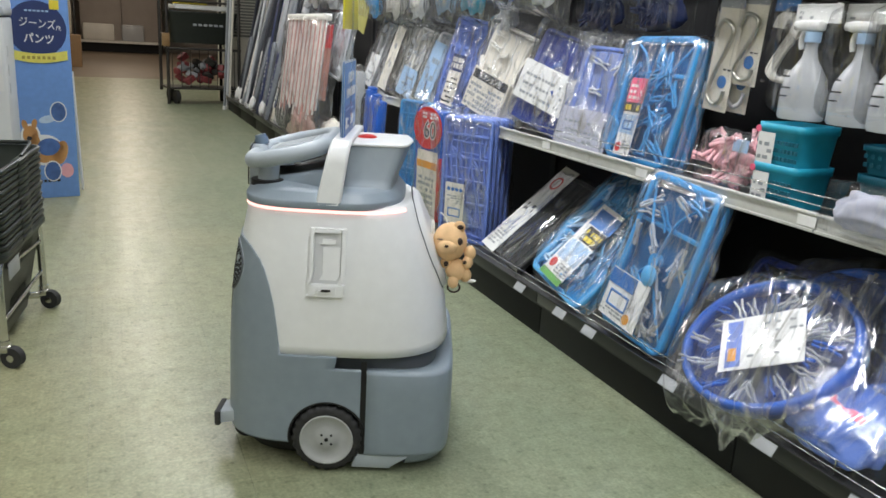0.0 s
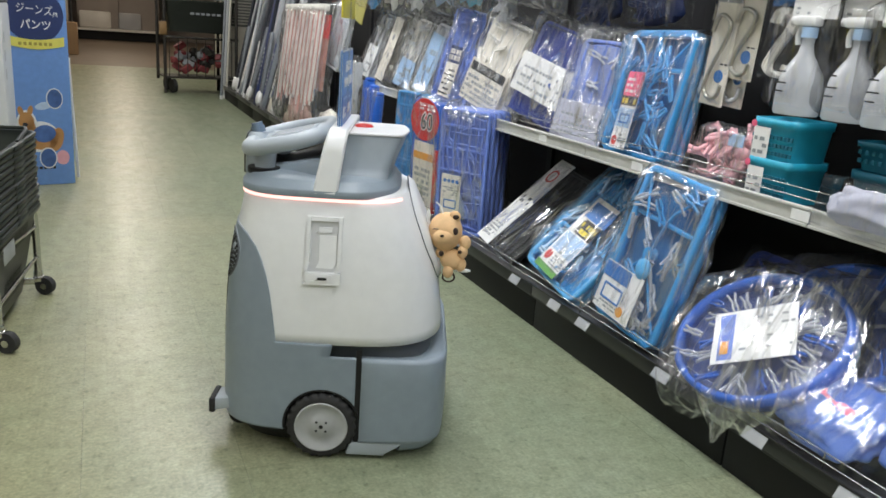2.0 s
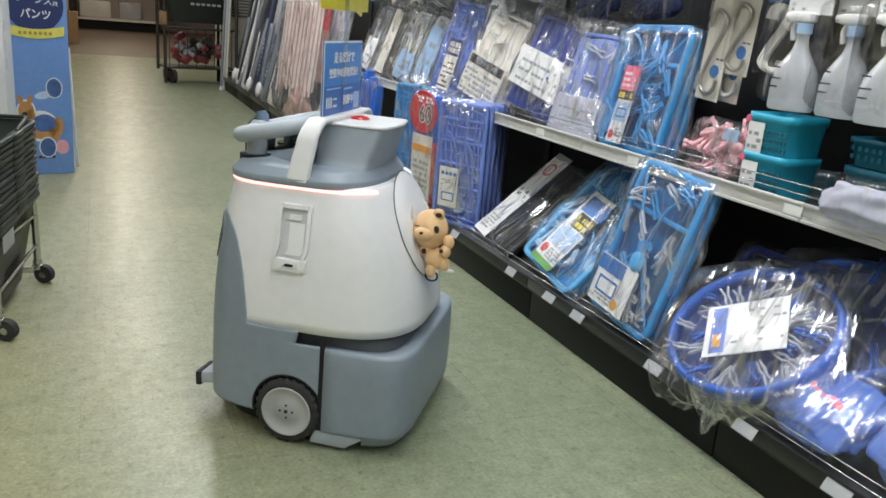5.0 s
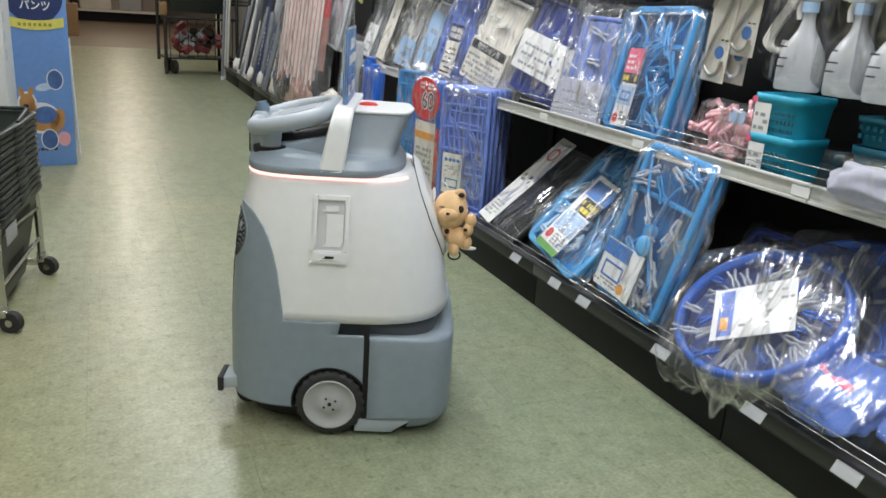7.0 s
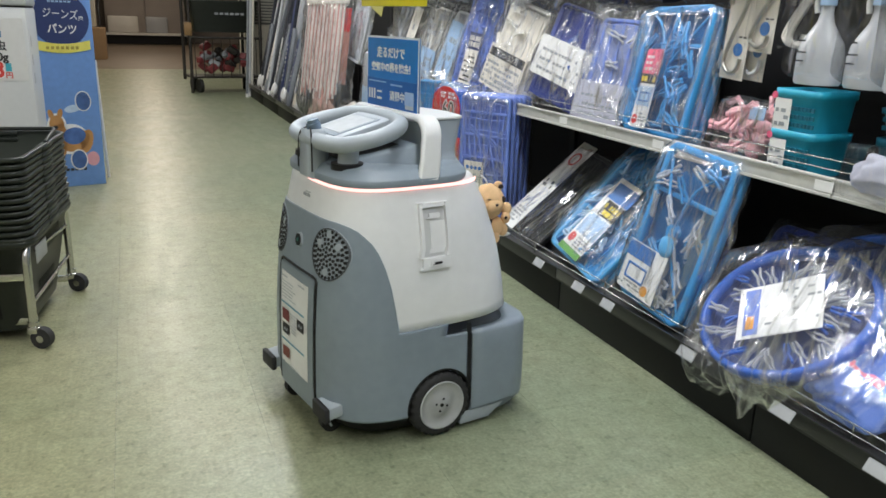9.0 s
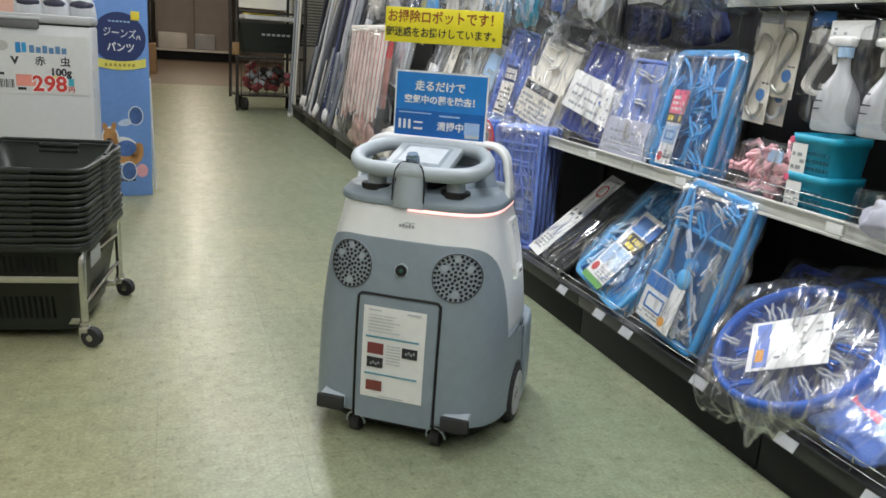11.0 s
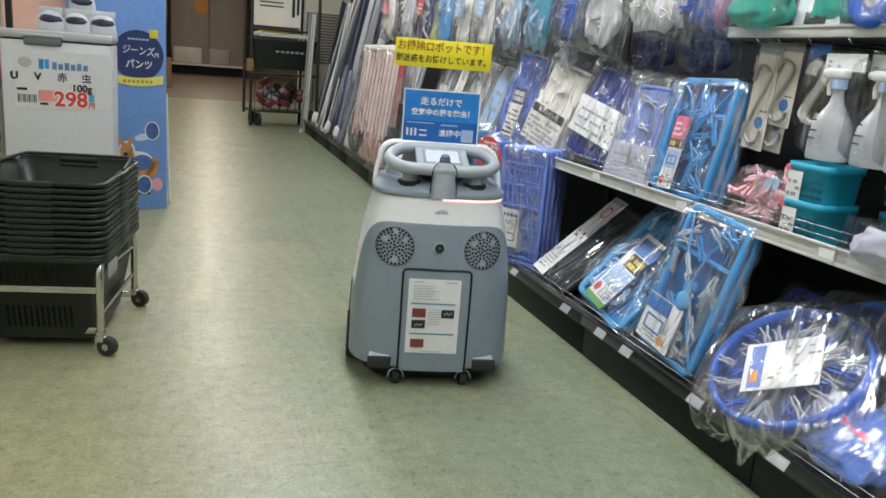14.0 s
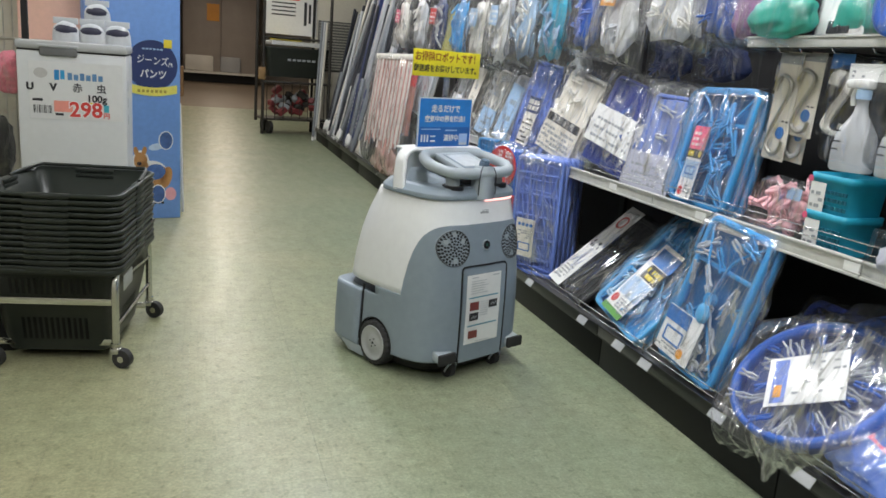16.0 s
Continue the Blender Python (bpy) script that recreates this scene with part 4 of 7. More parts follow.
def peg(size=0.07):
    """A clothes peg with its two legs and spring."""
    bm = bmesh.new()
    s = size / 0.07
    for k in (-1, 1):
        pts = [(k * 0.004 * s, 0.035 * s), (k * 0.007 * s, 0.01 * s), (k * 0.003 * s, -0.005 * s), (k * 0.010 * s, -0.035 * s)]
        rows = [[Vector((x - 0.003 * s, y, -0.004 * s)), Vector((x + 0.003 * s, y, -0.004 * s)), Vector((x + 0.003 * s, y, 0.004 * s)), Vector((x - 0.003 * s, y, 0.004 * s))] for x, y in pts]
        grid_mesh(rows, True, bm)
        cap(bm, rows[0])
        cap(bm, rows[-1], True)
    tube(bm, [(0.006 * s * math.cos(a), 0.002 * s + 0.006 * s * math.sin(a), 0) for a in np.linspace(0, 6.28, 9)[:-1]], 0.0012 * s, 4, True)
    return bm


PEG_MESHES = {}


def add_peg(t, m, material, size=0.07):
    """A peg part that shares one mesh per colour and size."""
    key = (material.name, size)
    if key not in PEG_MESHES:
        ob = part("peg", peg(size), material, t)
        PEG_MESHES[key] = ob.data
    else:
        ob = new("peg", PEG_MESHES[key])
        ob.parent = t
    ob.matrix_basis = m
    return ob


def card(t, x0, x1, y0, y1, z, material=PAPER, name="label_card", label="", bend=0.0):
    ob = part(name, B(x0, x1, y0, y1, z, z + 0.0012, 0), material, t, label, smooth=False)
    return ob


def scribble(t, x0, x1, y0, y1, z, material=INK, rows=4, seed=0, fill=0.55):
    """Unreadable printing as bars."""
    r = random.Random(seed)
    specs = []
    dy = (y1 - y0) / rows
    for k in range(rows):
        x = x0
        while x < x1 - 0.006:
            w = r.uniform(0.006, 0.022)
            if r.random() < 0.8:
                specs.append((x, min(x1, x + w), y0 + k * dy, y0 + k * dy + dy * fill))
            x += w + r.uniform(0.003, 0.008)
    if specs:
        tagged(bars(specs, pose(0, 0, z), material, t, "print", 0.0004), kind="stuff")


def lattice(t, w, h, z, color, nx, ny, seed, r=0.0022):
    """The moulded net of thin bars inside a hanger."""
    rr = random.Random(seed)
    bm = bmesh.new()
    for i in range(nx):
        x = -w / 2 + w * (i + 0.5) / nx
        d = rr.uniform(-0.02, 0.02)
        tube(bm, smooth_path([(x, 0.02, z), (x + d, h * 0.35, z + 0.004), (x - d, h * 0.7, z + 0.004), (x, h - 0.02, z)], 3), r, 5)
    for j in range(ny):
        y = h * (j + 0.5) / ny
        d = rr.uniform(-0.015, 0.015)
        tube(bm, smooth_path([(-w / 2 + 0.01, y, z), (0, y + d, z + 0.003), (w / 2 - 0.01, y, z)], 4), r, 5)
    return part("lattice", bm, color, t)


def hanger_tray(m, w, h, color, label, seed, pegs=14, peg_mat=None, layers=2, label_spec=None, bag=True, sheet=None, net=True):
    """A folded laundry hanger: rounded tray frame with cross bars and pegs, bagged."""
    t = thing("laundry_hanger", m, label, "laundry hanger", "bagged laundry hangers")
    r = random.Random(seed)
    peg_mat = peg_mat or color
    for k in range(layers):
        z = 0.004 + k * 0.026
        part("frame", ring_bar(bmesh.new(), w, h, 0.035, 0.019, 0.021, 0, h / 2, z), color, t)
    zt = 0.006 + (layers - 1) * 0.026
    # added sheet that closes the tray behind its bars and pegs
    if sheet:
        part("fill_sheet", B(-w / 2 + 0.014, w / 2 - 0.014, 0.014, h - 0.014, zt - 0.010, zt - 0.007, 0), sheet, t)
    for y in ((h * 0.36, h * 0.68) if net else (h * 0.70,)):
        part("cross_bar", B(-w / 2 + 0.014, w / 2 - 0.014, y - 0.006, y + 0.006, zt, zt + 0.014, 0.003), color, t)
    for x in ((-w * 0.17, w * 0.17) if net else ()):
        part("cross_bar", B(x - 0.005, x + 0.005, 0.014, h - 0.014, zt - 0.004, zt + 0.008, 0.003), color, t)
    # bowed braces and the folding hook
    for a, b in (((-w * 0.45, h * 0.05), (0, h * 0.5)), ((w * 0.45, h * 0.05), (0, h * 0.5)), ((-w * 0.45, h * 0.95), (0, h * 0.5)), ((w * 0.45, h * 0.95), (0, h * 0.5))):
        mid = ((a[0] + b[0]) / 2 + r.uniform(-0.03, 0.03), (a[1] + b[1]) / 2 + r.uniform(-0.03, 0.03))
        part("brace", tube(bmesh.new(), smooth_path([(*a, zt + 0.010), (*mid, zt + 0.022), (*b, zt + 0.020)], 6), 0.0042, 6), color, t)
    if net:
        lattice(t, w - 0.02, h - 0.01, zt - 0.006, color, 5, 4, seed, 0.0032)
    part("hub", cyl(bmesh.new(), (0, h * 0.5, zt + 0.018), (0, 0, 1), 0.019, 0.018, 18), color, t)
    for i in range(pegs):
        px, py = r.uniform(-w * 0.40, w * 0.40), r.uniform(h * 0.08, h * 0.92)
        add_peg(t, pose(px, py, zt + r.uniform(0.012, 0.028), r.uniform(-20, 20), r.uniform(-25, 25), r.uniform(0, 360)), peg_mat if i % 4 else color)
    if label_spec:
        label_spec(t, zt + 0.040)
    if bag:
        film(t, w + 0.03, h + 0.03, zt + 0.050, seed, -0.012, 0.0)
    return t


def pink_label(t, z):
    card(t, -0.075, 0.010, 0.012, 0.235, z)
    card(t, -0.075, 0.010, 0.165, 0.235, z + 0.0016, PINK_CARD, label="pink printed label panel")
    card(t, -0.075, 0.010, 0.138, 0.165, z + 0.0016, INK)
    scribble(t, -0.068, 0.004, 0.143, 0.160, z + 0.003, YELLOW_CARD, 1, 3, 0.9)
    scribble(t, -0.068, 0.004, 0.175, 0.225, z + 0.003, PAPER, 3, 5, 0.5)
    card(t, -0.070, 0.005, 0.075, 0.130, z + 0.0016, PALE_BLUE_CARD)
    part("printed_tray", ring_bar(bmesh.new(), 0.055, 0.028, 0.004, 0.005, 0.0008, -0.032, 0.100, z + 0.003), BLUE_CARD, t)
    part("printed_seal", cyl(bmesh.new(), (-0.055, 0.035, z + 0.002), (0, 0, 1), 0.014, 0.001, 18), RED_CARD, t)
    scribble(t, -0.035, 0.004, 0.020, 0.060, z + 0.0018, PALE_INK, 4, 6)


def yellow_label(t, z):
    card(t, -0.075, 0.060, 0.020, 0.30, z)
    card(t, -0.060, 0.070, 0.225, 0.285, z + 0.0016, BLUE_CARD, label="blue printed label panel")
    card(t, -0.040, 0.062, 0.165, 0.222, z + 0.0016, INK)
    scribble(t, -0.034, 0.056, 0.172, 0.216, z + 0.003, YELLOW_CARD, 2, 8, 0.75)
    card(t, -0.065, 0.055, 0.085, 0.160, z + 0.0016, PALE_BLUE_CARD)
    part("printed_seal", cyl(bmesh.new(), (-0.050, 0.062, z + 0.002), (0, 0, 1), 0.017, 0.001, 18), RED_CARD, t)
    card(t, -0.075, 0.060, 0.012, 0.034, z + 0.0016, GREEN_CARD)
    scribble(t, -0.02, 0.055, 0.040, 0.080, z + 0.0018, PALE_INK, 4, 9)


def blue_label(t, z):
    card(t, -0.115, 0.045, 0.022, 0.155, z)
    card(t, -0.115, -0.005, 0.112, 0.152, z + 0.0016, BLUE_CARD)
    part("printed_tray", ring_bar(bmesh.new(), 0.085, 0.045, 0.004, 0.006, 0.0008, -0.055, 0.075, z + 0.002), BLUE_CARD, t)
    part("printed_seal", cyl(bmesh.new(), (0.0, 0.045, z + 0.002), (0, 0, 1), 0.014, 0.001, 18), ORANGE_CARD, t)
    scribble(t, -0.12, 0.01, 0.033, 0.052, z + 0.0018, PALE_INK, 2, 12)
    part("hook_boss", ball(bmesh.new(), (0.020, 0.178, z), 0.028, 1, 1, 0.3, 16), SKY2, t)


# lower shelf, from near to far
hanger_tray(pack_pose(1.330, 0.146, 1.775, 0.24, roll=-5), 0.270, 0.430, SKY, "sky blue folded laundry hanger with pegs in a clear bag", 3, 26, FROSTED, 2, blue_label, sheet=SHADED_SKY, net=False)
hanger_tray(pack_pose(1.335, 0.130, 2.19, 0.86, roll=-9), 0.35, 0.47, SKY2, "light blue folded laundry hanger with a yellow label", 5, 44, ICE, 2, yellow_label, sheet=SKY)


def flat_card_pack(m):
    t = thing("boxed_rack_pack", m, "dark steel rack in a clear bag with a white card strip", "packaged rack")
    part("rack", ring_bar(bmesh.new(), 0.26, 0.40, 0.02, 0.012, 0.02, 0.03, 0.21, 0.002), DARK, t)
    for i in range(7):
        part("rod", tube(bmesh.new(), [(-0.08 + i * 0.035, 0.02, 0.012), (-0.08 + i * 0.035, 0.40, 0.012)], 0.003, 6), DARK, t)
    part("dark_insert", B(-0.09, 0.15, 0.02, 0.40, 0.004, 0.008), BLACK_METAL, t)
    card(t, -0.135, -0.025, 0.005, 0.42, 0.034, PAPER, "card_strip", "white printed card strip")
    part("printed_seal", ring_bar(bmesh.new(), 0.06, 0.06, 0.029, 0.008, 0.0006, -0.085, 0.345, 0.0355), RED_CARD, t)
    scribble(t, -0.115, -0.05, 0.20, 0.24, 0.0355, INK, 2, 4, 0.7)
    scribble(t, -0.115, -0.05, 0.03, 0.10, 0.0355, PALE_INK, 5, 7)
    film(t, 0.30, 0.44, 0.040, 17, -0.005)
    return t


flat_card_pack(pack_pose(1.315, 0.130, 2.575, 1.05, roll=-7))


def frame_stack(m, w, h, n, color, label, seed, tag=None, gap=0.022):
    """A stack of ladder-like hanger frames, edge to edge, in one bag."""
    t = thing("hanger_stack", m, label, "laundry hanger", "bagged laundry hangers")
    for k in range(n):
        z = 0.003 + k * gap
        part("frame", ring_bar(bmesh.new(), w, h, 0.02, 0.014, 0.016, 0, h / 2, z), color, t)
    # added backing, so the gaps between bars take the hanger's colour
    part("fill_sheet", B(-w / 2 + 0.012, w / 2 - 0.012, 0.014, h - 0.014, 0.003 + (n - 1) * gap - 0.006, 0.003 + (n - 1) * gap - 0.003, 0), color, t)
    zt = 0.003 + (n - 1) * gap
    for i in range(5):
        y = h * (0.14 + 0.18 * i)
        part("cross_bar", B(-w / 2 + 0.012, w / 2 - 0.012, y - 0.005, y + 0.005, zt, zt + 0.012, 0.002), color, t)
    r = random.Random(seed)
    for k in range(n):
        lattice(t, w - 0.02, h - 0.01, 0.010 + k * gap, color, 8, 9, seed + k, 0.0034)
    for i in range(10):
        add_peg(t, pose(r.uniform(-w * 0.38, w * 0.38), r.uniform(h * 0.1, h * 0.9), zt + 0.008, 0, 0, r.uniform(0, 360)), color)
    if tag:
        tag(t, zt + 0.022, w, h)
    film(t, w + 0.03, h + 0.05, zt + 0.030, seed, -0.01, 0, 0.012)
    return t


def tag_low(t, z, w, h):
    card(t, -w * 0.36, -w * 0.36 + 0.09, 0.07, 0.225, z, CREAM_PACK, "label_card", "cream printed label card")
    for i in range(4):
        part("printed_mark", cyl(bmesh.new(), (-w * 0.36 + 0.016 + i * 0.019, 0.200, z + 0.0016), (0, 0, 1), 0.0075, 0.001, 12), BLUE_CARD, t)
    part("printed_tray", ring_bar(bmesh.new(), 0.06, 0.035, 0.004, 0.005, 0.0008, -w * 0.36 + 0.045, 0.11, z + 0.0016), BLUE_CARD, t)
    scribble(t, -w * 0.36 + 0.01, -w * 0.36 + 0.08, 0.145, 0.18, z + 0.0016, PALE_INK, 4, 2)


def tag_mid(t, z, w, h):
    card(t, -w * 0.28, w * 0.06, 0.02, h * 0.42, z, CREAM_PACK, "label_card", "cream printed label card")
    card(t, -w * 0.28, w * 0.06, h * 0.42, h * 0.60, z, NAVY)
    scribble(t, -w * 0.26, w * 0.04, h * 0.45, h * 0.58, z + 0.0016, CREAM_PACK, 2, 21, 0.8)
    scribble(t, -w * 0.26, w * 0.04, 0.03, h * 0.38, z + 0.0016, INK, 6, 22, 0.4)


# tall blue frames standing in front of the upper shelf
frame_stack(pack_pose(1.425, 0.128, 2.945, 0.0, turn=30), 0.225, 0.475, 5, PERI, "violet blue laundry hanger frames stacked in clear bags", 31, tag_low, 0.033)


def red_round_pack(m):
    t = thing("peg_pack", m, "red and blue laundry pack marked 60 in a clear bag", "laundry pack")
    part("blue_sleeve", B(-0.13, 0.088, 0, 0.46, -0.04, 0.05, 0.008), ROYAL, t)
    card(t, -0.10, 0.070, 0.0, 0.29, 0.052, CREAM_PACK)
    card(t, -0.10, 0.070, 0.215, 0.245, 0.0535, ORANGE_CARD)
    bm = bmesh.new()
    cyl(bm, (0, 0, 0), (0, 0, 1), 0.088, 0.004, 40)
    bm.transform(Matrix.Translation((-0.022, 0.385, 0.0535)) @ Matrix.Diagonal((1.32, 1, 1, 1)))
    part("round_label", bm, RED_CARD, t, "round red label")
    write("60", 0.10, pose(0.0, 0.375, 0.0562), PAPER, t, bold=0.006)
    write("60", 0.10, pose(0.0, 0.375, 0.0568), INK, t)
    scribble(t, -0.06, 0.07, 0.425, 0.455, 0.0562, PAPER, 2, 3, 0.7)
    scribble(t, -0.08, 0.05, 0.04, 0.19, 0.0545, PALE_INK, 6, 13)
    part("red_edge", B(0.072, 0.092, 0.0, 0.27, -0.042, 0.056, 0.004), RED_CARD, t)
    film(t, 0.25, 0.50, 0.065, 41, -0.01)
    return t


red_round_pack(pack_pose(1.360, 0.128, 3.275, 0.0, turn=8))
frame_stack(pack_pose(1.40, 0.128, 3.60, 0.03, turn=22), 0.26, 0.47, 2, SKY, "bagged blue hanger with pale pegs and clear film", 33)


def duster_box(m):
    t = thing("brush_pack", m, "pair of deep blue brush heads standing in a bag", "brush pack")
    for i in range(3):
        x = -0.10 + i * 0.085
        part("brush_head", B(x, x + 0.07, 0.0, 0.47 - 0.03 * i, 0, 0.05, 0.012), ROYAL, t)
        for k in range(5):
            part("bristle_tuft", ball(bmesh.new(), (x + 0.01 + 0.012 * k, 0.475 - 0.03 * i, 0.02), 0.013, 1, 0.9, 1.6, 8), ROYAL, t)
    film(t, 0.30, 0.46, 0.06, 47)
    return t


duster_box(pack_pose(1.35, 0.128, 4.16, 0.06))


def bottle_pack(m):
    t = thing("detergent_pack", m, "clear tall pack with a dark blue lower label", "cleaning pack")
    part("case", B(-0.12, 0.12, 0, 0.55, 0, 0.05, 0.01), FROSTED, t)
    card(t, -0.11, 0.11, 0.05, 0.25, 0.052, INDIGO)
    card(t, -0.11, 0.11, 0.27, 0.36, 0.052, PALE_BLUE_CARD)
    scribble(t, -0.06, 0.06, 0.08, 0.14, 0.0538, PAPER, 2, 19, 0.6)
    film(t, 0.27, 0.58, 0.06, 49)
    return t


bottle_pack(pack_pose(1.35, 0.128, 4.54, 0.06))


def oval_hanger(m, label, seed, w=0.41, h=0.335, pegs=30, with_card=True):
    """A round peg hanger in its bag: blue hoop, pegs, paper card."""
    t = thing("round_peg_hanger", m, label, "laundry hanger", "bagged laundry hangers")
    hoop = [(w / 2 * math.cos(a), h / 2 * math.sin(a), 0.02) for a in np.linspace(0, 2 * math.pi, 49)[:-1]]
    bm = bmesh.new()
    rows = []
    for x, y, z in hoop:
        k = 1 - 0.015 / math.hypot(x, y)
        rows.append([Vector((x, y, z - 0.016)), Vector((x, y, z + 0.020)), Vector((x * k, y * k, z + 0.024)), Vector((x * k, y * k, z - 0.016))])
    rows.append(rows[0])
    grid_mesh(rows, True, bm, flip=True)
    part("hoop", bm, ROYAL, t, "royal blue plastic hoop")
    for a in (0.4, 1.45, 2.5, 3.55, 4.6, 5.6):
        part("spoke", tube(bmesh.new(), [(0, 0, 0.016), (w * 0.49 * math.cos(a), h * 0.49 * math.sin(a), 0.02)], 0.004, 6), FROSTED, t)
    r = random.Random(seed)
    for i in range(pegs):
        a = 2 * math.pi * i / pegs
        k = r.uniform(0.42, 0.9)
        add_peg(t, pose(w / 2 * k * math.cos(a), h / 2 * k * math.sin(a), 0.03 + r.uniform(0, 0.01), r.uniform(-20, 20), r.uniform(-20, 20), math.degrees(a) + 90 + r.uniform(-30, 30)), PEG_CLEAR if i % 4 else ROYAL, 0.062)
    if with_card:
        cm = pose(-0.002, -0.003, 0.050, 0, 0, 15)
        part("label_card", B(-0.094, 0.094, -0.068, 0.068, 0, 0.0012, 0, cm), PAPER, t, "white printed card")
        part("printed_strip", B(-0.080, -0.045, -0.060, 0.060, 0.0014, 0.002, 0, cm), PERI, t)
        part("printed_seal", B(-0.074, -0.055, -0.045, -0.012, 0.0022, 0.003, 0, cm), ORANGE_CARD, t)
        rr = random.Random(5)
        specs = [(x, x + rr.uniform(0.006, 0.018), y, y + 0.006) for x in (-0.03, 0.0, 0.03, 0.06, 0.08) for y in (-0.04, -0.012, 0.018, 0.04) if rr.random() < 0.7]
        tagged(bars(specs, cm @ pose(0, 0, 0.0014), PALE_INK, t, "print", 0.0005), kind="stuff")
    # added disc that puts a dusky blue behind the pegs
    part("fill_disc", grid_mesh([[Vector((w * 0.47 * k * math.cos(a), h * 0.47 * k * math.sin(a), 0.006)) for a in np.linspace(0, 2 * math.pi, 33)[:-1]] for k in (1.0, 0.5, 0.01)], True), PERI_DARK, t)
    bm = crumple(w + 0.10, h + 0.09, 0.058, seed, 30, 28, 0.022, 0.007)
    bm.transform(Matrix.Translation((0, -(h + 0.09) / 2, 0)))
    for v in bm.verts:
        u, q = v.co.x / (w / 2 + 0.05), v.co.y / (h / 2 + 0.045)
        v.co.x *= math.sqrt(max(0.0, 1 - q * q * 0.38))
        v.co.y *= math.sqrt(max(0.0, 1 - u * u * 0.38))
    ob = part("clear_bag", bm, CLEAR, t, "crinkled clear plastic bag")
    ob.visible_shadow = False
    return t


def oval_pose(x, y, z, slope, roll):
    return frame_from((x, y, z), (0, -1, 0), (slope, 0, 1)) @ pose(0, 0, 0, 0, 0, roll)


def bag_tail(m):
    """The loose corner of a bag that hangs over the shelf's edge."""
    t = thing("bag_corner", m, "loose clear bag corner hanging over the shelf edge", "plastic bag")
    rows = [[Vector((-0.075 * (1 - k) + 0.150 * (1 - k) * u + 0.012 * k, -0.115 * k, 0.006 * math.sin(9 * u + 5 * k) + 0.004 * math.sin(23 * u))) for u in np.linspace(0, 1, 15)] for k in np.linspace(0, 0.96, 10)]
    ob = part("film", grid_mesh(rows), CLEAR, t)
    ob.visible_shadow = False


bag_tail(frame_from((XF - 0.022, 1.36, 0.175), (0, -1, 0), (0, 0, 1)))
oval_hanger(oval_pose(1.372, 1.378, 0.266, 0.9, 21), "blue oval peg hanger with white card in a crinkled bag", 61)
oval_hanger(oval_pose(1.50, 1.27, 0.33, 0.8, 10), "blue oval peg hanger behind another in a crinkled bag", 63, 0.40, 0.29, 18, False)
hanger_tray(pack_pose(1.45, 0.13, 1.50, 0.55), 0.30, 0.30, INDIGO, "dark blue folded hanger in a clear bag", 67, 8, FROSTED, 1)


def soft_pack(m, seed, color, label, w=0.24, h=0.20, d=0.07, trim=True):
    """A stuffed soft laundry pack in its bag."""
    t = thing("soft_pack", m, label, "laundry pack", "soft laundry packs")
    bm = bmesh.new()
    bmesh.ops.create_icosphere(bm, subdivisions=4, radius=1)
    for v in bm.verts:
        n = noise.turbulence(v.co * 1.8 + Vector((seed, 0, seed)), 3, False)
        c = v.co * (0.86 + 0.22 * n)
        c = Vector((math.copysign(abs(c.x) ** 0.7, c.x) * w / 2, math.copysign(abs(c.y) ** 0.7, c.y) * h / 2, c.z * d / 2))
        v.co = c + Vector((0, h / 2, d / 2))
    part("bundle", bm, color, t)
    if trim:
        part("trim_band", B(-0.06, 0.03, h * 0.50, h * 0.50 + 0.016, d * 0.93, d * 0.97, 0.002, pose(0, 0, 0, 0, 0, -12)), PINK_CARD, t, "pink trim band")
    bm = crumple(w + 0.03, h + 0.03, d + 0.012, seed, 16, 15, 0.02, 0.007)
    bm.transform(Matrix.Translation((0, -0.015, 0)))
    ob = part("clear_bag", bm, SMOOTH_FILM, t, "crinkled clear plastic bag")
    ob.visible_shadow = False
    return t


LAVENDER = mat("lavender_cloth", (0.095, 0.18, 0.52), 0.6, var=0.1, bump=0.2, bscale=90)
soft_pack(pack_pose(1.30, 0.128, 1.155, 1.1), 3, LAVENDER, "lavender blue soft laundry pack with a pink band", 0.26, 0.19)
soft_pack(pack_pose(1.31, 0.150, 0.93, 1.1), 5, LAVENDER, "lavender blue soft laundry pack in a clear bag", 0.24, 0.19)
soft_pack(pack_pose(1.46, 0.128, 1.03, 0.7), 7, mat("slate_blue_cloth", (0.10, 0.22, 0.42), 0.6, var=0.1), "slate blue soft laundry pack in a clear bag", 0.26, 0.2, 0.07, False)
soft_pack(pack_pose(1.285, 0.130, 0.80, 1.1), 8, mat("aqua_cloth", (0.22, 0.42, 0.60), 0.6, var=0.1), "aqua soft laundry pack in a clear bag", 0.22, 0.18, 0.07, False)

# upper shelf, from near to far
UX, UZ = 1.485, 0.558
hanger_tray(pack_pose(1.505, UZ, 2.035, 0.2, turn=-6), 0.33, 0.36, SKY, "sky blue folded laundry hanger with a pink label", 71, 34, SKY, 3, pink_label, sheet=SHADED_SKY, net=False)


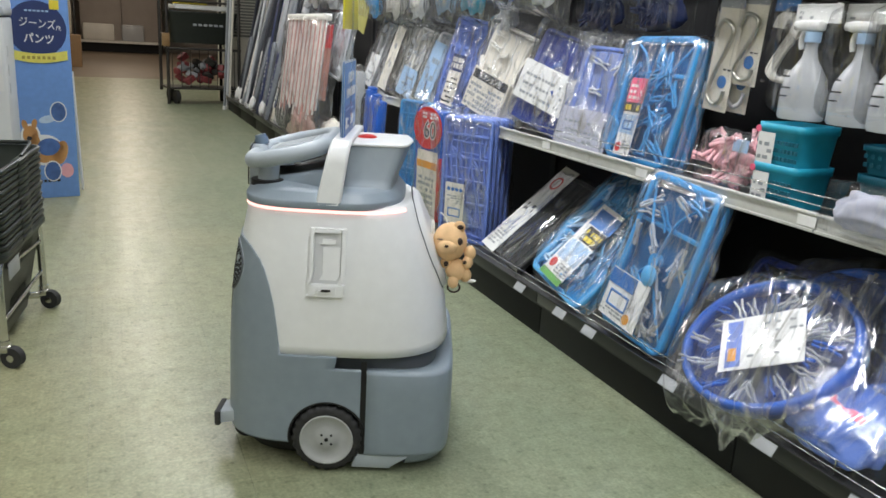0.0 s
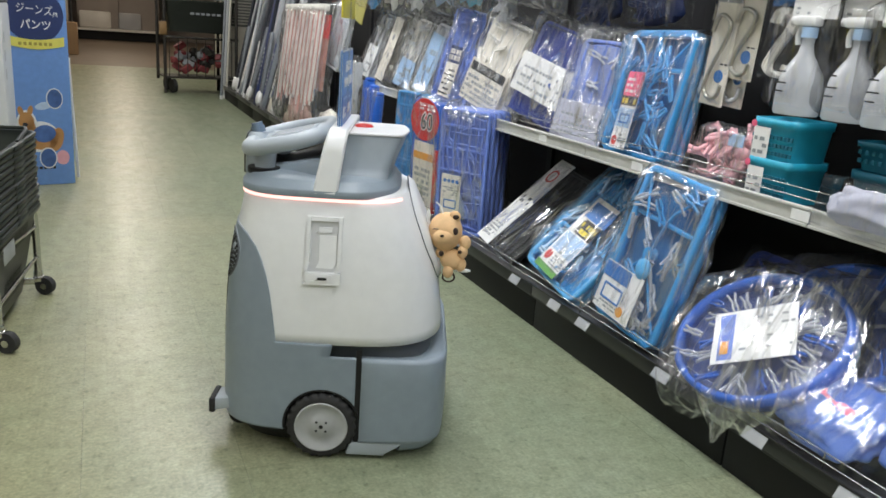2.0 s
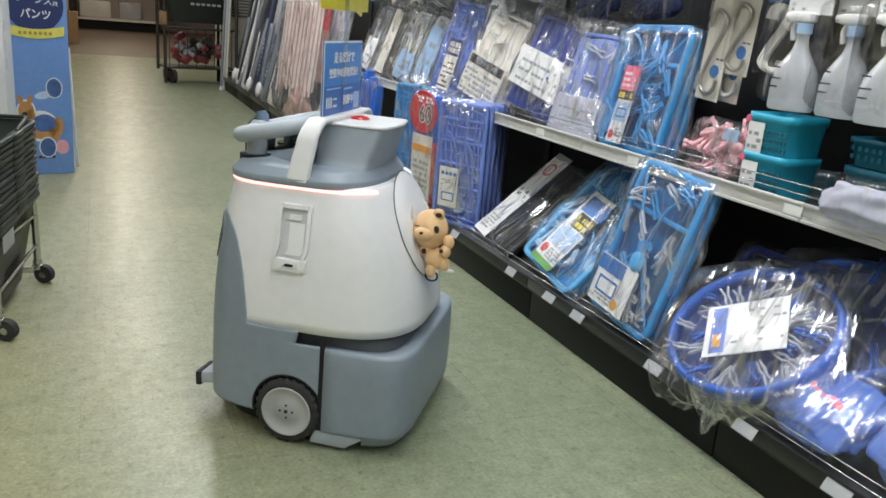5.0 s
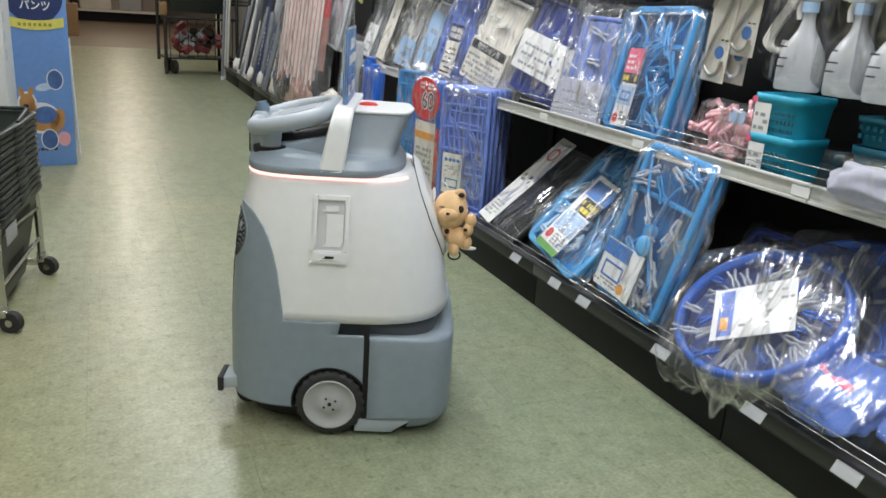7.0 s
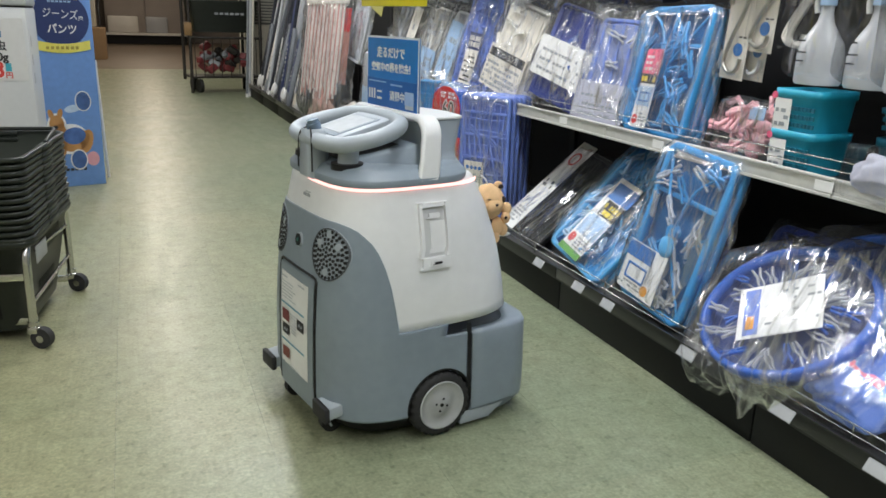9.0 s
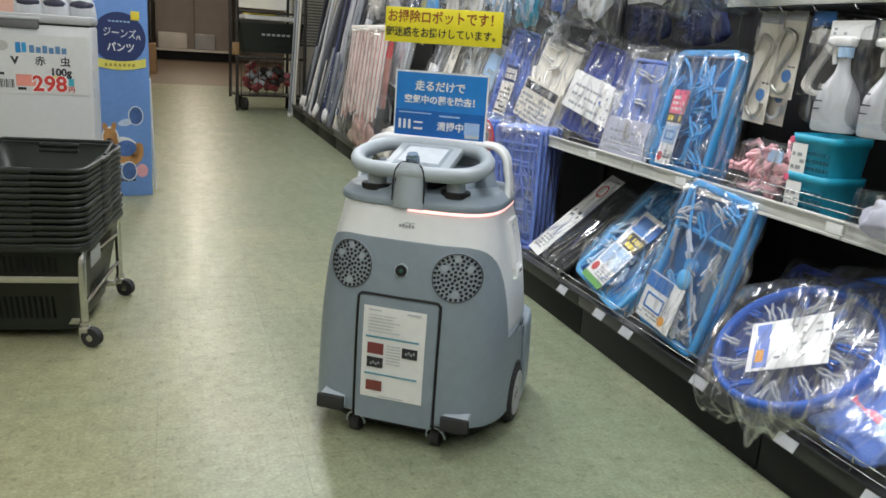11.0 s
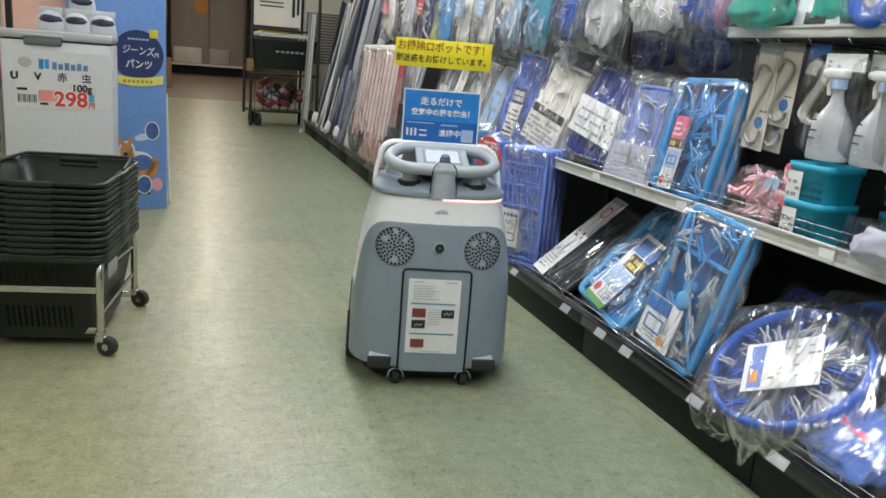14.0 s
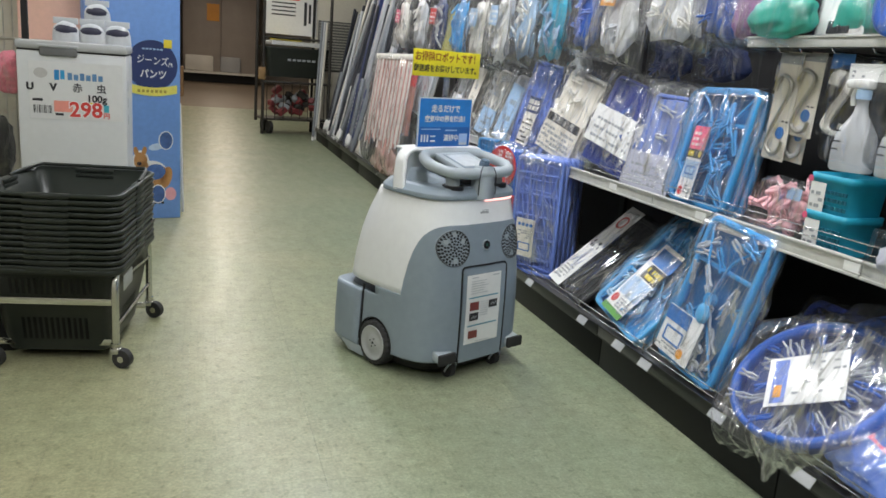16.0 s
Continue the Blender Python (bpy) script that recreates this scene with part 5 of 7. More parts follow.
def mesh_pack(m, w, h, color, label, seed, top=None, card_box=None, card_mat=PAPER, pegs=8, text="", fins=5, n=2, face=None):
    """A bagged pack of thin-barred hangers with a printed card."""
    t = thing("hanger_pack", m, label, "laundry hanger", "bagged laundry hangers")
    r = random.Random(seed)
    for k in range(n):
        part("frame", ring_bar(bmesh.new(), w * 0.94, h * 0.94, 0.03, 0.012, 0.012, 0, h / 2, 0.003 + k * 0.018), color, t)
    zt = 0.003 + n * 0.018
    # added backing in the pack's colour instead of dark gaps
    part("fill_sheet", B(-w * 0.45, w * 0.45, 0.012, h * 0.93, 0.001, 0.005, 0), color, t)
    for i in range(fins):
        x = -w * 0.38 + w * 0.76 * i / max(1, fins - 1)
        part("fin", B(x - 0.005, x + 0.005, 0.03, h - 0.03, zt - 0.012, zt + 0.004, 0.002, pose(0, 0, 0, 0, 0, r.uniform(-4, 4))), color, t)
    for i in range(pegs):
        add_peg(t, pose(r.uniform(-w * 0.4, w * 0.4), r.uniform(h * 0.15, h * 0.92), zt + 0.012, r.uniform(-25, 25), r.uniform(-25, 25), r.uniform(0, 360)), top or color)
    lattice(t, w * 0.9, h * 0.94, zt - 0.006, color, 8, 9, seed, 0.0034)
    lattice(t, w * 0.9, h * 0.94, zt - 0.024, top or color, 6, 7, seed + 5, 0.0040)
    if face:
        part("moulded_face", B(-w * 0.44, w * 0.44, 0.014, h * 0.91, zt - 0.004, zt + 0.001, 0.001), face, t)
    if card_box:
        x0, x1, y0, y1 = card_box
        card(t, x0, x1, y0, y1, zt + 0.024, card_mat, "label_card", "printed label card")
        if text:
            card(t, x0 + 0.01, x1 - 0.01, y1 - 0.045, y1 - 0.010, zt + 0.0258, INK)
            write(text, 0.030, pose((x0 + x1) / 2, y1 - 0.0275, zt + 0.0276), PAPER, t, squeeze=0.85)
            scribble(t, x0 + 0.01, x1 - 0.02, y0 + 0.01, y1 - 0.055, zt + 0.0256, PALE_INK, 5, seed)
        else:
            scribble(t, x0 + 0.03, x1 - 0.03, y0 + 0.02, y1 - 0.02, zt + 0.0256, PALE_INK, 3, seed, 0.3)
    film(t, w + 0.02, h + 0.05, zt + 0.036, seed, -0.008, 0, 0.014)
    return t


mesh_pack(pack_pose(UX, UZ, 2.335, 0.22, turn=10), 0.25, 0.34, PERI, "blue hangers in a clear pointed bag with grey card", 73, SILVER, (-0.118, 0.118, 0.0, 0.125), GREY_CARD, 4, face=MIST)
mesh_pack(pack_pose(UX, UZ + 0.014, 2.65, 0.28, turn=10, roll=-10), 0.36, 0.36, INDIGO, "dark blue mesh hanger with a wide white label", 75, ROYAL, (-0.165, 0.165, 0.085, 0.225), PAPER, 5, "", 8, face=INDIGO)
mesh_pack(pack_pose(UX, UZ + 0.014, 3.02, 0.26, turn=12, roll=-11), 0.34, 0.37, PEARL, "pearl white hanger pack with a black titled label", 78, PEARL, (-0.15, 0.10, 0.010, 0.175), CREAM_PACK, 9, "マンション用", 6, 3, face=CREAM_PACK)
frame_stack(pack_pose(1.525, UZ, 3.37, 0.24, turn=12, roll=-4), 0.27, 0.40, 4, PERI, "violet blue hanger frames with a navy and cream label", 79, tag_mid, 0.030)
mesh_pack(pack_pose(UX, UZ, 3.72, 0.3, turn=14, roll=-10), 0.22, 0.36, SILVER, "silver hanger pack with a pale blue card", 82, PEARL, (-0.07, 0.05, 0.02, 0.30), PALE_BLUE_CARD, 4, "", 5)
mesh_pack(pack_pose(UX, UZ, 3.98, 0.3, turn=14, roll=-8), 0.22, 0.38, PEARL, "pearl hooks in a clear bag with blue card", 83, SILVER, (-0.08, 0.06, 0.02, 0.16), PALE_BLUE_CARD, 10, "", 5)
mesh_pack(pack_pose(UX, UZ, 4.24, 0.3, turn=14, roll=-8), 0.24, 0.40, STEEL, "steel pipe parts in a clear bag", 84, PEARL, (-0.10, -0.02, 0.02, 0.36), CREAM_PACK, 8, "", 6)
mesh_pack(pack_pose(UX, UZ, 4.52, 0.3, turn=14, roll=-8), 0.24, 0.40, SILVER, "silver wire hangers nested in a clear bag", 86, STEEL, (-0.10, 0.0, 0.02, 0.20), PAPER, 4, "", 7)


def teal_basket(m, material, label, w=0.145, d=0.20, h=0.085):
    """A small perforated storage basket."""
    t = thing("storage_basket", m, label, "storage basket", "small storage baskets")
    rows = []
    for k, (y, s) in enumerate(((0, 0.86), (h * 0.80, 0.95), (h * 0.81, 1.0), (h, 1.01), (h, 0.94), (0.008, 0.82))):
        rows.append([Vector((x * s, y, z * s)) for x, z in ring_pts(w, d, 0.02, 4)])
    bm = grid_mesh(rows, True, flip=True)
    cap(bm, rows[-1], False)
    part("tub", bm, material, t)
    bm = bmesh.new()
    for j in range(3):
        for i in range(11):
            x = -w * 0.42 + w * 0.84 * i / 10
            box(bm, x - 0.004, x + 0.004, 0.015 + j * 0.018, 0.024 + j * 0.018, d * 0.438 + j * 0.0016, d * 0.462 + j * 0.0016)
    tagged(part("perforated_face", bm, TEAL_DARK, t, smooth=False), kind="stuff")
    if material is TEAL_DARK:
        return t
    part("label_card", B(-w * 0.42, -w * 0.05, 0.006, h * 0.78, d * 0.485, d * 0.49), PAPER, t, "white printed sticker", smooth=False)
    scribble(t, -w * 0.38, -w * 0.08, h * 0.15, h * 0.62, d * 0.49 + 0.0006, PALE_INK, 3, 3)
    part("round_sticker", cyl(bmesh.new(), (-w * 0.44, h * 0.84, d * 0.495), (0, 0, 1), 0.008, 0.002, 12), PINK_CARD, t)
    return t


for k in range(2):
    teal_basket(pack_pose(1.495, 0.558 + 0.090 * k, 1.525, 0.0), TEAL, "teal perforated plastic basket with white sticker", 0.13, 0.13, 0.096)
teal_basket(pack_pose(1.60, 0.558, 1.285, 0.0), TEAL_DARK, "dark teal perforated plastic basket", 0.20, 0.16, 0.10)
teal_basket(pack_pose(1.60, 0.660, 1.285, 0.0), TEAL_DARK, "dark teal perforated plastic basket", 0.20, 0.16, 0.06)
soft_pack(pack_pose(1.42, 0.558, 1.20, 0.2), 12, GREY_CARD, "grey wrapped cloth roll in clear film", 0.22, 0.085, 0.08, False)
soft_pack(pack_pose(1.42, 0.558, 1.00, 0.2), 13, TEAL, "teal wrapped cloth pack in clear film", 0.2, 0.11, 0.08, False)


def bow_pack(m, seed):
    """Pink plastic clips tumbling in a bag."""
    t = thing("clip_pack", m, "pink plastic clips heaped in a clear bag", "clip pack")
    r = random.Random(seed)
    for i in range(26):
        add_peg(t, pose(r.uniform(-0.075, 0.075), r.uniform(0.02, 0.12), r.uniform(0.01, 0.06), r.uniform(0, 360), r.uniform(0, 360), r.uniform(0, 360)), PINK, 0.085)
    for i in range(7):
        bm = bmesh.new()
        ball(bm, (r.uniform(-0.065, 0.065), r.uniform(0.03, 0.11), r.uniform(0.02, 0.05)), 0.022, 1.3, 0.8, 0.6, 10)
        part("clip_body", bm, PINK, t)
    card(t, 0.02, 0.07, 0.10, 0.13, 0.075, PALE_BLUE_CARD)
    film(t, 0.20, 0.15, 0.08, seed, 0, 0, 0.012)
    return t


bow_pack(pack_pose(1.495, 0.558, 1.675, 0.1), 5)


def peg_hook(y, z, x0, x1=1.80):
    """A wire display hook reaching out of the back panel."""
    t = thing("display_hook", pose(0, y, z), "chrome wire display hook on the back panel", "display hook", "display hooks")
    part("rod", tube(bmesh.new(), [(x1, 0, 0.0), (x0, 0, 0.0), (x0 - 0.012, 0, 0.012)], 0.003, 6), CHROME, t)
    part("back_plate", B(x1 - 0.006, x1 + 0.0, -0.02, 0.02, -0.02, 0.02, 0.002), CHROME, t)


def s_hook_pts(h, w):
    return smooth_path([(w * 0.5, h * 0.80), (w * 0.35, h * 0.97), (0, h), (-w * 0.42, h * 0.90), (-w * 0.25, h * 0.68), (w * 0.05, h * 0.48), (w * 0.30, h * 0.28), (w * 0.42, h * 0.10), (0.0, 0.0), (-w * 0.40, h * 0.05), (-w * 0.5, h * 0.18)], 5)


def s_hook_card(m, w, h, label, material, bag=True, n=1, circle=True, backing=True):
    """An S hook on its hanging card."""
    t = thing("s_hook_pack", m, label, "hook pack", "hanging hook packs")
    if backing:
        part("backing_card", B(-w / 2, w / 2, 0, h, 0, 0.0015), CREAM_PACK, t, "cream backing card", smooth=False)
        part("header", B(-w / 2, w / 2, h * 0.89, h * 0.99, 0.0016, 0.003), PALE_INK, t, smooth=False)
    for k in range(n):
        pts = [Vector((-p.x * 0.9 + k * 0.014, h * 0.06 + p.y * 0.72, 0.010 + k * 0.004)) for p in s_hook_pts(h, w * 0.82)]
        part("hook", tube(bmesh.new(), pts, 0.0055, 8), material, t, "steel S hook")
    if circle:
        part("printed_circle", cyl(bmesh.new(), (w * 0.12, h * 0.26, 0.0022), (0, 0, 1), 0.016, 0.0012, 20), BLUE_CARD, t)
        scribble(t, w * 0.1, w * 0.4, h * 0.36, h * 0.42, 0.0018, INK, 2, 3)
    if bag:
        film(t, w + 0.006, h, 0.016, int(h * 1000), 0, 0, 0.003, material=SMOOTH_FILM)
    return t


s_hook_card(pack_pose(1.500, 0.745, 1.815, 0.0, roll=-4), 0.085, 0.285, "large steel S hook on a cream card in film", STEEL)
s_hook_card(pack_pose(1.505, 0.815, 1.735, 0.0, roll=-3), 0.085, 0.215, "steel S hook on a cream card in film", STEEL)
s_hook_card(pack_pose(1.525, 0.745, 1.77, 0.0, roll=-3), 0.080, 0.28, "steel S hook on a cream card behind another", SILVER)
s_hook_card(pack_pose(1.505, 0.825, 1.625, 0.0, roll=-4), 0.085, 0.20, "nested white S hooks hanging in a clear bag", PEARL, True, 3, False, False)
part("header", B(-0.035, 0.035, 0.165, 0.20, 0, 0.002, 0, pack_pose(1.503, 0.825, 1.625, 0.0)), BLUE_CARD, thing("header_card", pose(0, 0, 0), "blue header card of the white hook pack", "card"), smooth=False)
for yy in (1.815, 1.735, 1.625, 1.50, 1.385, 1.27):
    peg_hook(yy, 1.027, 1.47)


def spray_bottle(m, label, seed, scale=1.0):
    """An empty spray bottle with trigger head, bagged, with a header card."""
    t = thing("spray_bottle", m, label, "spray bottle", "hanging spray bottles")
    prof = [(0.0, 0.049), (0.006, 0.053), (0.055, 0.053), (0.085, 0.048), (0.110, 0.033), (0.130, 0.019), (0.150, 0.0145), (0.172, 0.0145)]
    rows = [[Vector((r * math.cos(a), y, 0.05 + r * 0.8 * math.sin(a))) for a in np.linspace(0, 2 * math.pi, 25)[:-1]] for y, r in prof]
    bm = grid_mesh(rows, True)
    cap(bm, rows[0])
    part("flask", bm, FROSTED, t, "translucent white flask")
    part("collar", cyl(bmesh.new(), (0, 0.176, 0.05), (0, 1, 0), 0.017, 0.022, 20), PALE_BLUE_CARD, t)
    bm = B(-0.040, 0.022, 0.188, 0.210, 0.036, 0.064, 0.007)
    head = part("trigger_head", bm, PAPER, t, "white trigger head")
    part("nozzle", cyl(bmesh.new(), (-0.045, 0.200, 0.05), (1, 0, 0), 0.009, 0.012, 14), PAPER, head)
    part("trigger", tube(bmesh.new(), smooth_path([(-0.022, 0.190, 0.05), (-0.030, 0.172, 0.05), (-0.026, 0.150, 0.05)], 4), 0.006, 8), PAPER, head)
    for i, y in enumerate((0.048, 0.066, 0.090)):
        part("printed_line", B(-0.026, -0.004 + 0.006 * (i % 2), y, y + 0.0035, 0.0938, 0.0943), INK, t, smooth=False)
    card(t, -0.060, 0.060, 0.205, 0.245, 0.045, PAPER, "header_card", "white header card")
    scribble(t, -0.050, -0.012, 0.214, 0.234, 0.0468, PALE_INK, 2, seed)
    film(t, 0.135, 0.250, 0.100, seed, 0, 0, 0.005, material=SMOOTH_FILM)
    return t


spray_bottle(pack_pose(1.515, 0.757, 1.505, 0.0), "translucent spray bottle hanging in a clear bag", 91)
spray_bottle(pack_pose(1.535, 0.757, 1.39, 0.0), "translucent spray bottle hanging in a clear bag", 92)
spray_bottle(pack_pose(1.515, 0.757, 1.275, 0.0), "translucent spray bottle hanging in a clear bag", 93)


def hanging_pack(m, w, h, material, label, seed, stripes=None, hook=True, peg_mat=None):
    """A soft bag of small goods hung from a display hook."""
    t = thing("hanging_pack", m, label, "hanging pack", "hanging packs")
    r = random.Random(seed)
    bm = bmesh.new()
    bmesh.ops.create_icosphere(bm, subdivisions=3, radius=1)
    for v in bm.verts:
        n = noise.turbulence(v.co * 2.6 + Vector((seed * 1.7, seed, 0)), 3, False)
        c = v.co * (0.76 + 0.42 * n)
        taper = 1.0 - 0.16 * c.y
        v.co = Vector((math.copysign(abs(c.x) ** 0.75, c.x) * w / 2 * taper, math.copysign(abs(c.y) ** 0.6, c.y) * h / 2 + h / 2, c.z * 0.032 + 0.03))
    part("contents", bm, material, t)
    for i in range(14):
        add_peg(t, pose(r.uniform(-w * 0.34, w * 0.34), r.uniform(h * 0.22, h * 0.86), 0.056, r.uniform(-30, 30), r.uniform(-30, 30), r.uniform(0, 360)), peg_mat or material, 0.07)
    if stripes:
        card(t, -w * 0.30, w * 0.12, h * 0.52, h * 0.78, 0.078, stripes, "label_card", "printed label card")
        scribble(t, -w * 0.27, w * 0.09, h * 0.55, h * 0.75, 0.0796, PAPER, 3, seed, 0.5)
    film(t, w + 0.02, h + 0.03, 0.082, seed, -0.012, 0, 0.012 if h > 0.2 else 0.005, material=None if h > 0.2 else SMOOTH_FILM)
    return t


WHITE_NET = mat("white_net", (0.76, 0.77, 0.79), 0.6, var=0.12, bump=0.4, bscale=120)
for y, zb, w, h, mt, st, pm, lab in (
    (2.90, 1.005, 0.20, 0.34, ROYAL, None, PERI, "royal blue pegs in a clear hanging bag"),
    (2.66, 0.985, 0.22, 0.36, WHITE_NET, ORANGE_CARD, SILVER, "white net pack with a red label hanging"),
    (2.36, 1.035, 0.30, 0.30, WHITE_NET, None, PEARL, "white wire hangers in a hanging clear bag"),
    (2.06, 1.045, 0.24, 0.28, ROYAL, None, ROYAL, "royal blue mesh pack hanging in film"),
    (3.22, 0.965, 0.22, 0.34, TEAL, None, PALE_BLUE_CARD, "pale teal clips in a hanging clear bag"),
    (3.52, 0.96, 0.22, 0.36, PALE_BLUE_CARD, None, PEARL, "pale blue hangers in a hanging clear bag"),
    (3.84, 0.95, 0.22, 0.36, WHITE_NET, PALE_BLUE_CARD, PEARL, "cream clips with a pale card hanging in film"),
    (4.16, 0.95, 0.24, 0.36, PEARL, PALE_BLUE_CARD, PEARL, "cream plastic clips in a hanging clear bag"),
    (4.52, 0.96, 0.24, 0.36, SKY, None, SKY2, "light blue clips in a hanging clear bag"),
    (4.95, 0.985, 0.26, 0.36, NAVY, RED_CARD, SILVER, "dark pack with a red card hanging"),
    (5.40, 1.00, 0.26, 0.36, SILVER, None, PEARL, "silver hangers in a hanging clear bag"),
    (5.90, 1.02, 0.26, 0.36, PEARL, PINK_CARD, PEARL, "cream pack with pink card hanging"),
):
    hanging_pack(pack_pose(1.47 if y > 2.5 else 1.51, zb, y, 0.06, roll=-4), w * 1.2, h, mt, lab, int(y * 37), st, True, pm)
    peg_hook(y, zb + h + 0.01, 1.42 if y > 2.5 else 1.46)
hanging_pack(pack_pose(1.64, 0.94, 2.52, 0.0), 0.22, 0.12, NAVY, "navy blue pack hanging deep in the shelf", 15)
hanging_pack(pack_pose(1.66, 0.94, 2.25, 0.0), 0.24, 0.12, NAVY, "navy pack hanging deep in the shelf", 16)
hanging_pack(pack_pose(1.55, 0.925, 3.03, 0.0), 0.10, 0.10, SILVER, "clear tub hanging below other packs", 17)
# things on the near upper shelf
soft_pack(pack_pose(1.48, 1.052, 1.80, 0.1), 21, GREEN_PLASTIC, "sea green net in a clear bag", 0.24, 0.115, 0.08, False)
soft_pack(pack_pose(1.49, 1.052, 1.95, 0.1), 22, mat("violet_red_cloth", (0.30, 0.12, 0.30), 0.6, var=0.2), "violet and red cloth pack in a clear bag", 0.14, 0.16, 0.06, False)
soft_pack(pack_pose(1.55, 1.052, 1.58, 0.1), 23, GREEN_PLASTIC, "sea green net roll behind a card", 0.26, 0.12, 0.08, False)


def reel_pack(m):
    t = thing("reel_pack", m, "royal blue reel with a white core in film", "reel")
    bm = bmesh.new()
    rows = [[Vector((r * math.cos(a), r * math.sin(a) + 0.07, z)) for a in np.linspace(0, 2 * math.pi, 33)[:-1]] for r, z in ((0.070, 0), (0.070, 0.05), (0.060, 0.056), (0.030, 0.056), (0.026, 0.04))]
    part("reel", grid_mesh(rows, True), ROYAL, t)
    part("core", cyl(bmesh.new(), (0, 0.07, 0.025), (0, 0, 1), 0.026, 0.05, 24), PAPER, t)
    film(t, 0.17, 0.15, 0.065, 8)


reel_pack(pack_pose(1.49, 1.052, 1.44, 0.1))
t = thing("white_card_pack", pack_pose(1.485, 1.052, 1.64, 0.1), "white card pack with a dark window", "card pack")
part("backing_card", B(-0.075, 0.075, 0, 0.12, 0, 0.002), PAPER, t, smooth=False)
part("dark_window", B(-0.04, 0.03, 0.02, 0.05, 0.0022, 0.004), INK, t, smooth=False)
bm = bmesh.new()
for k in range(5):
    r = 0.012 + 0.012 * k
    tube(bm, [(r * math.cos(a), r * math.sin(a) + 0.072, 0.02) for a in np.linspace(0, 2 * math.pi, 25)[:-1]], 0.0075, 6, True)
t = thing("rope_coil", pack_pose(1.49, 1.052, 1.27, 0.1), "coiled cream rope standing on the shelf", "rope")
part("coil", bm, CREAM_PACK, t)
t.matrix_basis = pack_pose(1.49, 1.049, 1.27, 0.1)

# long goods at the far end of the gondola
def striped_bag(m):
    t = thing("hanger_bag", m, "tall clear bag of red and white wire hangers", "hanger bag")
    w, h = 1.15, 0.80
    bm = bmesh.new()
    bmesh.ops.create_icosphere(bm, subdivisions=4, radius=1)
    for v in bm.verts:
        k = 0.8 + 0.4 * noise.turbulence(v.co * 2.2, 3, False)
        v.co = Vector((v.co.x * 0.40 * k + 0.10, abs(v.co.y) * 0.28 * k + 0.0, v.co.z * 0.05 * k + 0.055))
    part("wrapped_cloth", bm, mat("rose_brown_cloth", (0.42, 0.27, 0.23), 0.6, var=0.25, scale=18), t, "rose brown folded cloth")
    part("red_backing", B(-w * 0.40, w * 0.46, 0.62, 0.76, 0.03, 0.05), RED_CARD, t)
    part("pale_backing", B(-w * 0.40, w * 0.46, 0.30, 0.62, 0.03, 0.05), mat("salmon_card", (0.50, 0.25, 0.21), 0.6, var=0.2, scale=14), t)
    r = random.Random(3)
    for i in range(30):
        x = -w * 0.46 + w * 0.92 * i / 29
        part("wire_rod", tube(bmesh.new(), [(x, 0.10 + r.uniform(0, 0.15), 0.085), (x + r.uniform(-0.01, 0.01), 0.79, 0.075)], 0.0065, 6), (mat("coral_wire", (0.66, 0.34, 0.30), 0.5) if i == 1 else bpy.data.materials["coral_wire"]) if i % 3 == 1 else PEARL, t)
    part("top_bar", B(-w * 0.48, w * 0.48, 0.78, 0.82, 0.05, 0.09, 0.01), PEARL, t)
    film(t, w + 0.06, h + 0.06, 0.12, 57, -0.02, 0, 0.02)
    return t


striped_bag(pack_pose(1.31, 0.16, 5.55, 0.10))
soft_pack(pack_pose(1.30, 0.128, 4.95, 0.5), 33, CREAM_PACK, "cream cloth roll in a clear bag", 0.34, 0.24, 0.09, False)
frame_stack(pack_pose(1.40, 0.6, 5.05, 0.2, roll=-6), 0.30, 0.44, 2, SILVER, "silver hangers nested in a clear bag", 87)
MUSTARD = mat("mustard_card", (0.40, 0.37, 0.10), 0.5)
t = thing("mustard_sign", pack_pose(1.42, 0.90, 4.72, 0.15, roll=-12), "mustard yellow card on a hanging pack", "card")
part("card", B(-0.12, 0.12, 0, 0.36, 0, 0.003), MUSTARD, t, smooth=False)


def leaning_pole(x, y, z0, length, lean_y, lean_x, material, kind, seed):
    """A boxed or bare pole that leans on the shelving."""
    d = Vector((lean_x, lean_y, 1)).normalized()
    m = frame_from((x, y, z0), Vector((0, -1, 0)), d)
    names = {"box": ("boxed_pole", "long flat printed box leaning on the shelf"), "rod": ("metal_pole", "long pale metal pole leaning on the shelf"), "mop": ("mop_pack", "bagged mop with a white head leaning on the shelf")}
    t = thing(names[kind][0], m, names[kind][1], "pole", "leaning poles")
    if kind == "box":
        part("carton", B(-0.05, 0.05, 0, length, 0, 0.035, 0.004), material, t)
        part("printed_panel", B(-0.035, 0.035, length * 0.08, length * 0.40, 0.036, 0.037), PAPER if seed % 2 else NAVY, t, smooth=False)
        scribble(t, -0.022, 0.022, length * 0.12, length * 0.35, 0.0375, INK if seed % 2 else PAPER, 9, seed)
    elif kind == "rod":
        part("shaft", cyl(bmesh.new(), (0, length / 2, 0.015), (0, 1, 0), 0.014, length, 12), material, t)
        part("end_cap", cyl(bmesh.new(), (0, 0.02, 0.015), (0, 1, 0), 0.017, 0.04, 12), PAPER, t)
    else:
        part("shaft", cyl(bmesh.new(), (0, length / 2 + 0.05, 0.02), (0, 1, 0), 0.014, length - 0.1, 12), material, t)
        part("mop_head", ball(bmesh.new(), (0, 0.07, 0.025), 0.06, 1, 1.2, 0.45, 16), PAPER, t)
        part("sleeve", B(-0.045, 0.045, 0.12, length * 0.5, 0.0, 0.03, 0.01), ASH if seed % 3 else CHARCOAL, t)


